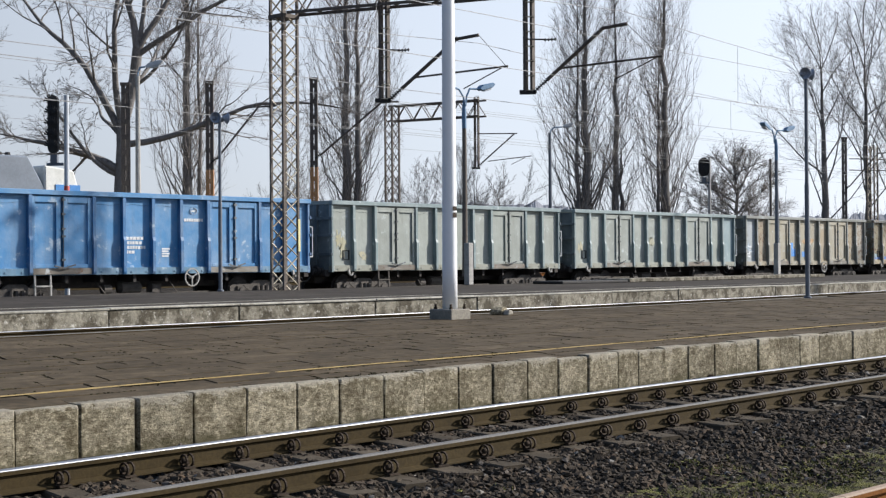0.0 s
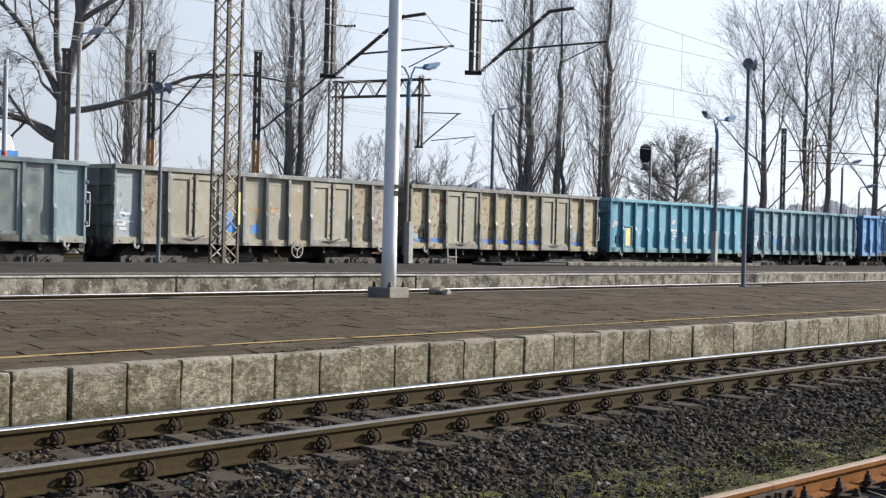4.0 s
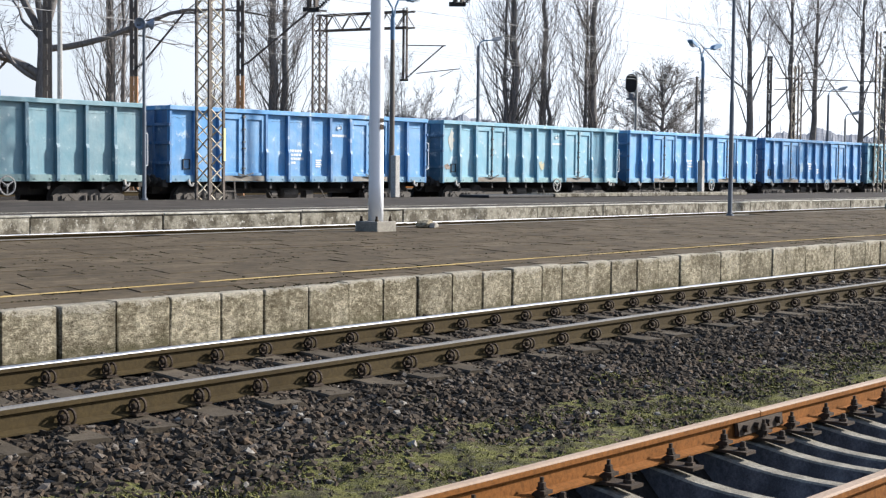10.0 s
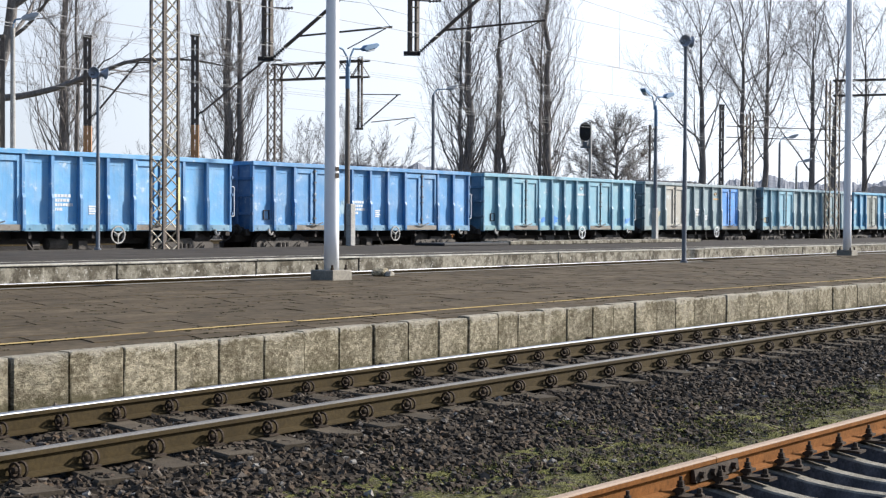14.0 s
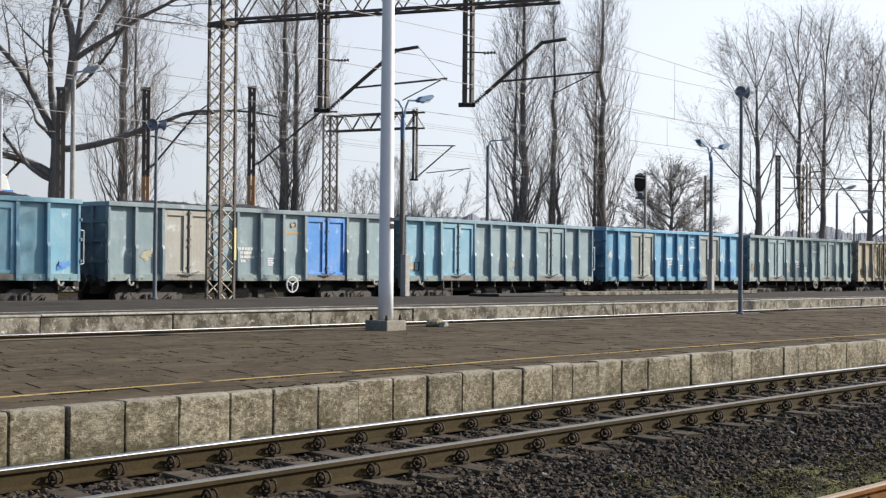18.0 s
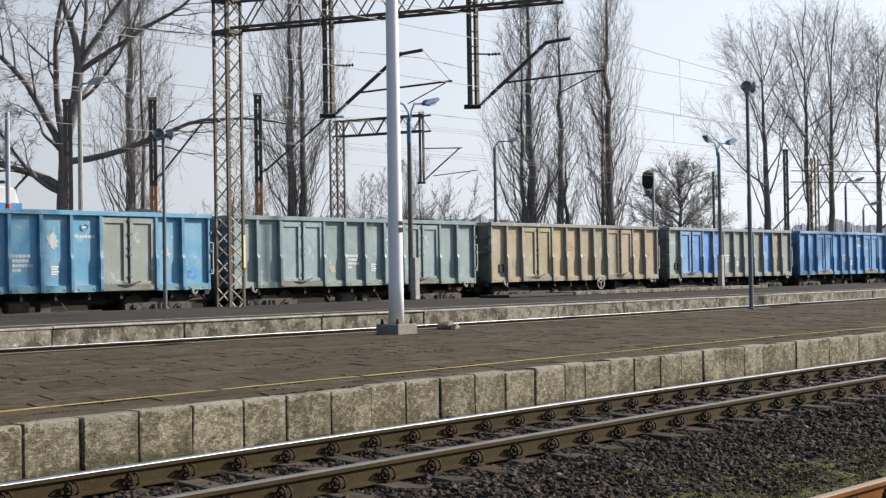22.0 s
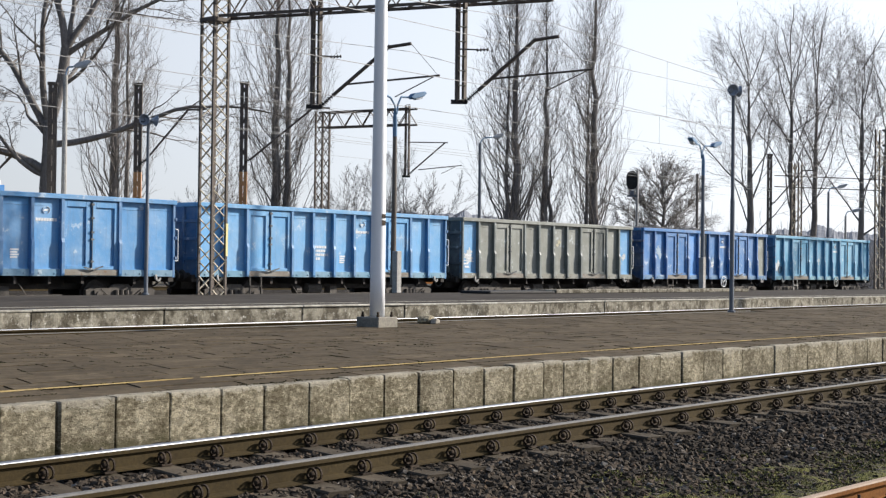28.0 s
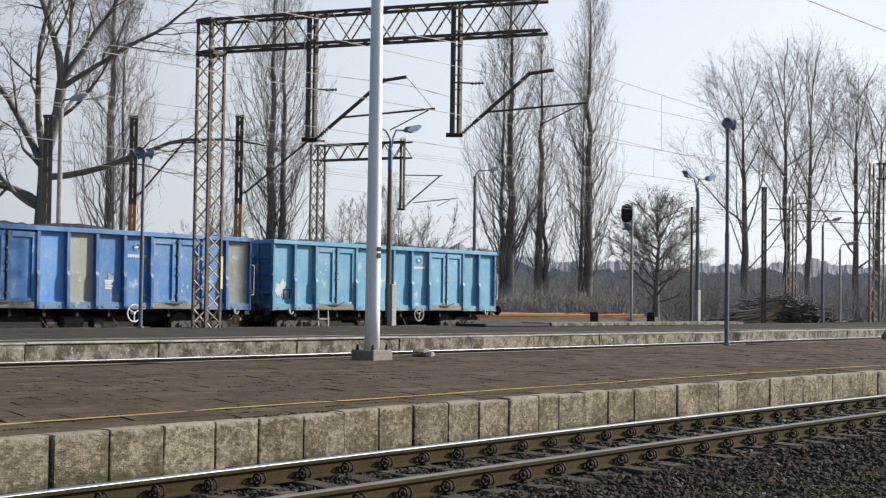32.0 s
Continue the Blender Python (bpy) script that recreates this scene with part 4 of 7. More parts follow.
COALS = [coal_mesh(s) for s in (1, 2, 3)]
BLUE, SKYB, DEEP, TEAL = (0.09, 0.30, 0.60), (0.13, 0.38, 0.69), (0.045, 0.20, 0.50), (0.17, 0.37, 0.46)
ROYAL = (0.06, 0.235, 0.49)
GREY, PALE, TAN, TURQ = (0.24, 0.335, 0.36), (0.30, 0.33, 0.295), (0.34, 0.255, 0.15), (0.105, 0.36, 0.47)
STEEL, BRIGHT, CYAN, OLIVE = (0.20, 0.43, 0.55), (0.05, 0.27, 0.72), (0.11, 0.36, 0.56), (0.215, 0.225, 0.195)
# tint, share of rust, panels and doors repainted, extras
WAGONS = {
    -7: (ROYAL, 0.1, {}, "logo number"), -6: (ROYAL, 0.1, {}, "logo number"), -5: (ROYAL, 0.08, {}, "logo number step wheel"),
    -4: (PALE, 0.12, {}, "notice step"), -3: (PALE, 0.15, {11: GREY}, "notice"),
    -2: ((0.35, 0.315, 0.225), 0.14, {0: (0.34, 0.38, 0.40, 0.4), 1: (0.34, 0.28, 0.18, 0.66), 10: (0.34, 0.28, 0.18, 0.62), 11: (0.33, 0.29, 0.22, 0.66), 7: (0.37, 0.30, 0.19, 0.3)}, "scrawl wheel"),
    -1: ((0.39, 0.33, 0.19), 0.62, {k: (0.33, 0.305, 0.215, 0.3) for k in ("d0", "d1", "d2", "d3")}, "stripe notice step"),
    0: (TURQ, 0.05, {}, "hatch_yellow number"), 1: ((0.155, 0.30, 0.36), 0.18, {}, "hatch scrawl wheel"), 2: (BLUE, 0.08, {}, "notice number logo step"),
    3: (STEEL, 0.18, {}, "notice logo wheel"), 4: (SKYB, 0.06, {}, "number step wheel"), 5: (BLUE, 0.1, {}, "notice number wheel"),
    6: (STEEL, 0.2, {3: TEAL, 10: TEAL}, "notice logo wheel coal"), 7: (GREY, 0.22, {"d2": BRIGHT, "d0": (0.40, 0.38, 0.32)}, "number logo_o wheel coal"),
    8: (GREY, 0.2, {0: STEEL, 1: STEEL, "d0": STEEL, "d1": STEEL}, "notice step"), 9: (CYAN, 0.15, {"d0": PALE, "d1": PALE, "d2": PALE, "d3": PALE}, "number logo coal"),
    10: ((0.25, 0.34, 0.34), 0.22, {"d0": GREY, "d1": GREY}, "number logo wheel"), 11: ((0.40, 0.31, 0.185), 0.2, {0: (0.40, 0.32, 0.19), 4: (0.42, 0.31, 0.16), 5: (0.43, 0.31, 0.15), 6: (0.36, 0.28, 0.17), "d0": (0.36, 0.30, 0.17), 7: (0.30, 0.27, 0.18), 10: (0.42, 0.30, 0.15)}, "notice wheel"),
    12: ((0.27, 0.29, 0.245), 0.15, {0: (0.28, 0.35, 0.33), "d0": (0.14, 0.34, 0.62), "d1": (0.08, 0.27, 0.66), 3: (0.07, 0.27, 0.70), 4: (0.06, 0.26, 0.74), 9: (0.09, 0.29, 0.64), 10: TAN}, "notice number"), 13: (BLUE, 0.1, {}, "logo number"),
    14: (SKYB, 0.08, {"d2": SKYB}, "number logo step"), 15: (OLIVE, 0.3, {0: SKYB, 11: SKYB}, "scrawl"),
    16: (DEEP, 0.16, {2: GREY, 5: (0.36, 0.37, 0.33), 11: OLIVE, 4: (0.09, 0.30, 0.70)}, "plate logo wheel coal step"), 17: (CYAN, 0.1, {}, "notice logo wheel coal step"),
}


# posts and rails that differ from the panels, and doors that sit elsewhere
FRAMES = {-4: (0.21, 0.28, 0.29), -3: (0.21, 0.28, 0.29), 7: (0.20, 0.27, 0.30), 8: (0.17, 0.29, 0.36), 10: (0.18, 0.26, 0.28), -2: (0.19, 0.20, 0.18), -1: (0.18, 0.19, 0.165), 11: (0.26, 0.255, 0.22), 12: (0.20, 0.25, 0.27)}
DOOR_BAYS = {12: (1, 2), 0: (), 1: ()}


CHALK, CREAM, RUSTY, SPRAY = (0.58, 0.62, 0.63), (0.50, 0.46, 0.30), (0.27, 0.16, 0.09), (0.05, 0.27, 0.74)
# paint marks: bay, place along it, height over the sill, width, height, colour
MARKS = {
    -4: ((0, 0.25, 0.45, 0.6, 1.0, (0.42, 0.39, 0.24)), (1, 0.3, 0.35, 0.5, 0.4, CREAM)),
    -3: ((5, 0.3, 0.9, 0.4, 0.5, (0.42, 0.40, 0.27)), (0, 0.3, 0.6, 0.4, 0.6, CREAM)),
    -2: ((0, 0.2, 0.5, 0.65, 0.7, (0.42, 0.53, 0.62)), (5, 0.15, 1.0, 0.8, 0.35, (0.48, 0.28, 0.11)), (6, 0.2, 1.1, 0.5, 0.3, (0.48, 0.28, 0.11))),
    -1: ((3, 0.2, 0.3, 0.6, 0.3, (0.27, 0.45, 0.55)), (10, 0.3, 0.4, 0.5, 0.5, (0.33, 0.46, 0.52)), (0, 0.2, 0.3, 0.5, 0.35, (0.33, 0.46, 0.52))),
    0: ((0, 0.3, 1.05, 0.5, 0.4, CHALK), (5, 0.2, 1.3, 0.5, 0.3, CHALK)),
    1: ((3, 0.3, 0.5, 0.35, 0.5, CHALK), (4, 0.2, 0.5, 0.5, 0.45, CREAM), (2, 0.2, 0.55, 0.4, 0.3, SPRAY), (6, 0.3, 0.5, 0.35, 0.45, CHALK), (0, 0.3, 0.5, 0.5, 0.4, CHALK)),
    3: ((0, 0.3, 1.2, 0.55, 0.8, (0.46, 0.47, 0.42)), (0, 0.2, 0.4, 0.42, 0.32, RUSTY), (6, 0.3, 0.55, 0.4, 0.4, CREAM)),
    5: ((4, 0.3, 0.6, 0.5, 0.8, (0.32, 0.50, 0.62)),),
    6: ((5, 0.2, 0.3, 0.7, 0.35, SPRAY), (6, 0.3, 0.35, 0.4, 0.35, CHALK), (11, 0.3, 0.3, 0.6, 0.3, SPRAY), (4, 0.2, 0.35, 0.7, 0.3, SPRAY)),
    7: ((1, 0.3, 0.6, 0.5, 0.4, CREAM), (5, 0.3, 0.7, 0.4, 0.5, (0.42, 0.40, 0.30))),
    8: ((0, 0.25, 0.35, 0.4, 0.45, CREAM), (6, 0.2, 0.5, 0.6, 0.4, (0.40, 0.40, 0.32))),
    9: ((0, 0.3, 0.9, 0.45, 0.5, CHALK), (6, 0.25, 1.2, 0.5, 0.6, CHALK), (10, 0.3, 1.0, 0.4, 0.5, CHALK), (11, 0.2, 0.4, 0.5, 0.3, SPRAY)),
    10: ((4, 0.3, 0.4, 0.4, 0.4, CREAM), (0, 0.3, 0.5, 0.4, 0.5, RUSTY)),
    11: ((1, 0.3, 0.5, 0.5, 0.5, (0.30, 0.33, 0.33)), (5, 0.2, 1.3, 0.5, 0.4, (0.46, 0.28, 0.11)), (11, 0.3, 1.0, 0.4, 0.4, (0.46, 0.28, 0.11))),
    12: ((5, 0.3, 0.6, 0.4, 0.3, CHALK), (9, 0.2, 0.8, 0.6, 0.7, (0.30, 0.48, 0.70))),
    15: ((0, 0.25, 0.65, 0.65, 0.55, CHALK), (6, 0.3, 1.4, 0.4, 0.3, CREAM), (11, 0.3, 0.8, 0.5, 0.4, CHALK)),
    16: ((1, 0.2, 1.0, 0.7, 0.7, (0.34, 0.47, 0.60)), (6, 0.2, 0.6, 0.6, 0.6, (0.30, 0.44, 0.60)), (10, 0.2, 0.6, 0.5, 0.5, (0.34, 0.47, 0.60))),
    17: ((0, 0.25, 0.5, 0.5, 0.7, CHALK), (5, 0.25, 0.9, 0.4, 0.4, CHALK)),
}


def tint(ob, c, rust):
    k = random.uniform(0.80, 0.92)
    ob.color = (c[0] * k, c[1] * k, c[2] * k, rust)
    return ob


def wagon(n):
    c, rust, repaint, extras = WAGONS[n]
    words = extras.split()
    kind = {BLUE: "bright blue", ROYAL: "strong blue", SKYB: "light blue", DEEP: "grey-patched deep blue", TEAL: "grey-green", GREY: "pale grey", (0.27, 0.29, 0.245): "grey and blue patched", PALE: "pale olive-grey",
            TAN: "tan rust-stained", (0.40, 0.31, 0.185): "faded tan", TURQ: "turquoise", STEEL: "blue-grey", CYAN: "pale blue", OLIVE: "olive-grey blue-ended"}.get(c, "heavily rusted tan" if n == -1 else "drab tan rust-patched" if n == -2 else "faded green-grey" if n != 1 else "faded dull teal")
    w = thing("freight_wagon", pose(0, TRAIN_Y, TRAIN_RAIL), f"{kind} steel open-top coal wagon rolling in a train", "freight wagon", "wagons of the train")

    def put(name, key, build, material, x=0.0, y=0.0, z=0.0, turn=0.0, parent=None, label="", colour=None):
        ob = part(name, cached(key, build, material), None, parent or w, label)
        ob.matrix_basis = pose(x, y, z, 0, 0, turn)
        if material is PAINT:
            tone = colour or c
            tint(ob, tone[:3], tone[3] if len(tone) > 3 else rust)
        return ob
    bays = DOOR_BAYS.get(n, (2, 3, 8, 9))
    # posts default darker than panels: colour stands in for the shadow beside each post
    steel = FRAMES.get(n, (c[0] * 0.6, c[1] * 0.68, c[2] * 0.76))
    for i in range(12):
        if i in bays:
            k = "d%d" % bays.index(i)
            col = repaint.get(k, repaint.get("d2") if k == "d3" else repaint.get("d0") if k == "d1" else None) or c
            put("side_panel", "side_panel", m_panel, PAINT, i * BAY, colour=c)
            leaf = put("door_leaf", "door_leaf", m_leaf, PAINT, i * BAY + 0.02, colour=col)
            if i in bays[1::2]:
                put("latch", "latch", m_latch, PAINT, 0.0, 0.01, parent=leaf, label="door latch rods", colour=(0.05, 0.06, 0.07))
        else:
            put("side_panel", "side_panel", m_panel, PAINT, i * BAY, colour=repaint.get(i))
    for i in range(1, 12):
        if i not in bays[1::2]:
            put("post", "post", m_post, PAINT, i * BAY, colour=steel)
    for x in (0.0, LEN - 0.1):
        put("corner_post", "corner_post", m_corner, PAINT, x, colour=steel)
    for d in bays[::2]:
        put("door_sill", "door_sill", m_doorsill, PAINT, d * BAY, colour=(0.19, 0.165, 0.13, 0.5))
    put("sill", "sill", m_sill, PAINT, colour=(c[0] * 0.8 + 0.05, c[1] * 0.75 + 0.05, c[2] * 0.6 + 0.06))
    put("top_rail", "top_rail", m_toprail, PAINT, colour=FRAMES.get(n))
    put("top_rail", "top_rail", m_toprail, PAINT, LEN, WID, 0, 180, colour=FRAMES.get(n))
    put("end_rail", "end_rail", m_endrail, PAINT)
    put("end_rail", "end_rail", m_endrail, PAINT, LEN, WID, 0, 180)
    end_shade = (c[0] * 0.3, c[1] * 0.36, c[2] * 0.46)  # darker, bluer ends: shade put into their colour
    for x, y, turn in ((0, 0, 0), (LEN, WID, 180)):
        end = put("end_wall", "end_wall", m_end, PAINT, x, y, 0, turn, colour=end_shade)
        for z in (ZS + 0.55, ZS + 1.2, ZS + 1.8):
            put("rib", "end_rib", m_rib, PAINT, 0, 0, z, parent=end, colour=end_shade)
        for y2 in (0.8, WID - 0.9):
            put("stanchion", "end_stanchion", m_stanchion, PAINT, 0, y2, parent=end, colour=end_shade)
        put("headstock", "headstock", m_headstock, UNDER, x, y, 0, turn)
    for x in (1.2, 3.4, 4.6, 5.8, 7.0, 8.2, 9.4, 11.4):
        put("cross_member", "cross_member", m_cross, UNDER, x)
    put("far_side", "far_side", m_farside, PAINT)
    put("centre_sill", "centre_sill", m_frame, UNDER)
    put("brake_gear", "brake_gear", m_brakegear, BOGIE, label="dusty brake cylinder and rods")
    for bx in (1.9, LEN - 1.9):
        bog = put("bogie", "bogie", m_bogie, BOGIE, bx, label="dusty iron bogie")
        for x in (-0.9, 0.9):
            put("wheel", "wheel", m_wheel, UNDER, x, 0.56, 0.46, parent=bog)
            put("wheel", "wheel", m_wheel, UNDER, x, WID - 0.56, 0.46, 180, parent=bog)
    for x, turn in ((-0.1, 180), (LEN + 0.1, 0)):
        for y in (0.5, WID - 0.5):
            put("buffer", "buffer", m_buffer, BLACK, x, y, 1.06, turn)
        put("coupling", "coupling", m_hook, BLACK, x, WID / 2, 1.02, turn)
        put("brake_hose", "brake_hose", m_hose, BLACK, x, WID / 2, 1.02, turn)
    put("handrail", "handrail", m_handrail, WHITE, LEN, 0.1, label="pale grab rail")
    put("handrail", "handrail", m_handrail, WHITE, 0.0, WID - 0.1, 0, 180, label="pale grab rail")
    for x in (0.75, LEN - 0.85):
        put("tow_hook", "tow_hook", m_tow, PALE_YELLOW if n in (3, 7, 9, 12) else CONC if n % 2 else BOGIE, x, 0.03, ZS + 0.06)
    if "hatch" in extras:
        h = put("hatch", "hatch", m_hatch, PAINT, 1.28, 0.15, ZS + 0.22, colour=(c[0] * 0.5, c[1] * 0.55, c[2] * 0.6))
        if "hatch_yellow" in words:
            put("hatch_cover", "hatch_cover_y", m_hatchleaf, PALE_YELLOW, parent=h, label="pale yellow hatch cover")
        else:
            put("hatch_cover", "hatch_cover", m_hatchleaf, PAINT, parent=h)
    if "notice" in words or "hatch" in extras:
        put("notice_frame", "notice_frame", m_notice, BLACK, 0.62, 0.175, ZS + 0.4)
    if "step" in words:
        put("step", "step_%d" % (n % 2), m_step, CONC if n % 2 else BOGIE, 2.3, 0.1)
    if "wheel" in words:
        put("brake_wheel", "brake_wheel_" + ("white" if n in (6, 7, 16) else "grey"), m_brakewheel, WHITE if n in (6, 7, 16) else CONC, 7.85, -0.02, ZS - 0.12, label="white spoked hand brake wheel" if n in (6, 7, 16) else "grey spoked hand brake wheel")
    if "number" in words:
        tagged(put("marking", "number_bars", m_number, WHITE, 5 * BAY + 0.15, 0.184, ZS + 1.05), kind="stuff")
        tagged(put("marking", "plate_bars", m_plate, WHITE, 6 * BAY + 0.4, 0.184, ZS + 0.75), kind="stuff")
    if "plate" in words:
        tagged(put("marking", "plate_bars", m_plate, WHITE, 6 * BAY + 0.4, 0.184, ZS + 0.85), kind="stuff")
    if "logo" in words:
        tagged(put("marking", "logo_w", m_logo, WHITE, 7 * BAY + 0.55, 0.184, ZT - 0.5), kind="stuff")
    if "logo_o" in words:
        tagged(put("marking", "logo_o", m_logo, LOGO_ORANGE, 7 * BAY + 0.55, 0.184, ZT - 0.5), kind="stuff")
    if "scrawl" in words:
        tagged(put("marking", "scrawl", m_scrawl, WHITE, 0.15, 0.184, ZS + 0.35), kind="stuff")
    if "stripe" in words:
        for i in (0, 1, 4, 5, 6, 7, 10):
            bmk = lambda bm: (box(bm, 0.08, 0.184, ZS + 0.26, BAY - 0.08, 0.1885, ZS + 0.42), finish(bm))
            put("stripe", "stripe", bmk, PAINT, i * BAY, colour=(0.05, 0.2, 0.6), label="blue paint stripe")
    if n == -2:
        bmk = lambda bm: (prism(bm, [(0.3, ZS + 0.45), (0.85, ZS + 0.45), (0.85, ZS + 0.85), (0.6, ZS + 0.85), (0.6, ZS + 1.15), (0.28, ZS + 1.15), (0.25, ZS + 1.0), (0.33, ZS + 0.95)], 0.184, 0.1885), finish(bm))
        put("paint_patch", "paint_blot", bmk, PAINT, 4 * BAY, colour=(0.05, 0.28, 0.75, 0.0), label="bright blue paint blot")
        bmk = lambda bm: (box(bm, 0.45, 0.184, ZS + 0.42, 0.85, 0.1885, ZS + 0.7), finish(bm))
        put("paint_patch", "paint_square", bmk, PAINT, 5 * BAY, colour=(0.05, 0.28, 0.75, 0.0), label="bright blue paint square")
    if n == 1:
        bmk = lambda bm: (box(bm, 0.2, 0.184, ZS + 0.55, 0.8, 0.1885, ZS + 0.85), finish(bm))
        put("paint_patch", "paint_patch", bmk, PAINT, 2 * BAY, colour=(0.06, 0.3, 0.75), label="blue paint patch")
    for k, (bay, dx, dz, mw, mh, tone) in enumerate(MARKS.get(n, ())):
        if bay not in bays:
            put("paint_patch", "paint_patch_%d_%d" % (n, k), ragged_patch(31 * n + k + 400, mw, mh), PAINT, bay * BAY + dx, 0.1855, ZS + dz, colour=(*tone, 0.15), label="ragged patch of paint")
    coal = part("coal_load", COALS[n % 3], None, w, "black coal load")
    coal.matrix_basis = pose(0, 0, 0.12 if "coal" in words else -0.12)
    return w


train = {n: wagon(n) for n in sorted(WAGONS)}


# ---- poles and lamps ----
def white_pole(x, y, label):
    p = thing("tall_lamp_pole", pose(x, y, P1_Z), label, "lamp pole")
    bm = bmesh.new()
    box(bm, -0.29, -0.29, -0.05, 0.29, 0.29, 0.19)
    part("plinth", finish(bm, 0.015), PLINTH, p, "worn concrete plinth")
    for dx in (-0.2, 0.2):
        for dy in (-0.2, 0.2):
            bm = bmesh.new()
            lathe(bm, [(0.035, 0.19), (0.035, 0.23), (0.024, 0.235), (0.024, 0.29)], 6, (dx, dy, 0))
            part("anchor_bolt", finish(bm), IRON, p)
    bm = bmesh.new()
    lathe(bm, [(0.150, 0.19), (0.146, 1.0), (0.138, 3.0), (0.118, 7.0), (0.09, 13.0), (0.085, 13.1)], 28)
    part("shaft", finish(bm, 0, True), WHITE_POLE, p)
    bm = bmesh.new()
    for k, (a, b) in enumerate(((1.98, 2.08), (2.12, 2.20))):
        box(bm, -0.055, -0.150, a, 0.045, -0.141, b)
    part("number_plate", finish(bm), IRON, p, "small plate with illegible marks")
    return p


white_pole(21.08, 18.83, "tall white tapered steel lamp pole on concrete plinth")
white_pole(51.1, 20.3, "tall white tapered steel lamp pole on concrete plinth")

stone = thing("kerb_stone", pose(23.2, 19.35, P1_Z, 0, 0, 25), "loose broken concrete lump on the paving", "stone")
bm = bmesh.new()
prism(bm, [(-0.25, 0), (0.27, 0), (0.25, 0.1), (0.1, 0.17), (-0.12, 0.16), (-0.26, 0.09)], -0.14, 0.13)
part("lump", finish(bm, 0.03), KERB, stone)
bm = bmesh.new()
prism(bm, [(-0.3, 0), (0.05, 0), (0.0, 0.09), (-0.2, 0.11)], -0.3, -0.16)
part("fragment", finish(bm, 0.02), PLINTH, stone)


def horn(bm, at, aim, r=0.17, length=0.3):
    """A horn loudspeaker, its mouth towards aim."""
    m = look(at, Vector(at) + Vector(aim))
    tmp = bmesh.new()
    lathe(tmp, [(0.05, length), (0.07, length - 0.06), (0.05, length - 0.1), (r * 0.45, 0.12), (r, 0.0), (r * 0.96, -0.01), (r * 0.3, 0.1)], 18)
    tmp.transform(m)
    me = bpy.data.meshes.new("tmp")
    tmp.to_mesh(me)
    tmp.free()
    bm.from_mesh(me)
    bpy.data.meshes.remove(me)
    return bm


def speaker_post(x, y, z0, h, r, label, aims, material=GREY_STEEL):
    p = thing("loudspeaker_post", pose(x, y, z0), label, "loudspeaker post")
    bm = bmesh.new()
    lathe(bm, [(r * 1.7, 0), (r * 1.7, 0.05), (r, 0.06), (r, h * 0.5), (r * 0.8, h * 0.52), (r * 0.8, h)], 12)
    part("post", finish(bm), material, p)
    bm = bmesh.new()
    bar(bm, (-0.25, 0, h - 0.08), (0.25, 0, h - 0.08), 0.05)
    part("bracket", finish(bm), material, p)
    for dx, aim in aims:
        part("horn", finish(horn(bmesh.new(), (dx, -0.08, h - 0.02), aim)), HORN, p, "grey horn loudspeaker")
    return p


speaker_post(37.36, 19.73, P1_Z, 6.4, 0.065, "dark grey steel post with two horn loudspeakers", ((-0.19, (-0.7, -0.75, -0.1)), (0.22, (0.75, -0.6, -0.1))))
speaker_post(27.5, 33.75, P2_Z, 5.2, 0.06, "dark slim steel post with two horn loudspeakers", ((-0.22, (-0.8, -0.5, -0.1)), (0.24, (0.9, -0.3, -0.1))))


def lamp_head(p, base, tip, material):
    """A street lamp head on its curved arm."""
    b, t = Vector(base), Vector(tip)
    bm = bmesh.new()
    mid = Vector((b.x + (t.x - b.x) * 0.35, b.y + (t.y - b.y) * 0.35, t.z - 0.02))
    pts = [b, b.lerp(mid, 0.5) + Vector((-(t.x - b.x) * 0.1, 0, 0.03)), mid, t]
    for a, c in zip(pts, pts[1:]):
        bar(bm, a, c, 0.07, None, 8)
    part("arm", finish(bm), LAMP_BLUE, p)
    d = (t - b)
    d.z = 0
    d.normalize()
    bm = bmesh.new()
    prism(bm, [(0, 0.0), (0.12, -0.09), (0.62, -0.07), (0.78, 0.02), (0.7, 0.10), (0.2, 0.11)], -0.13, 0.13)
    finish(bm, 0.02)
    bm.transform(Matrix.Translation(t) @ Matrix.Rotation(math.atan2(d.y, d.x), 4, "Z") @ Matrix.Rotation(radians(-14), 4, "Y"))
    head = part("lamp_head", bm, material, p, "weathered lamp head")
    bm = bmesh.new()
    prism(bm, [(0.2, -0.085), (0.6, -0.075), (0.52, -0.14), (0.28, -0.14)], -0.10, 0.10)
    finish(bm, 0.01)
    bm.transform(Matrix.Translation(t) @ Matrix.Rotation(math.atan2(d.y, d.x), 4, "Z") @ Matrix.Rotation(radians(-14), 4, "Y"))
    part("diffuser", bm, LAMP_GREY, head)


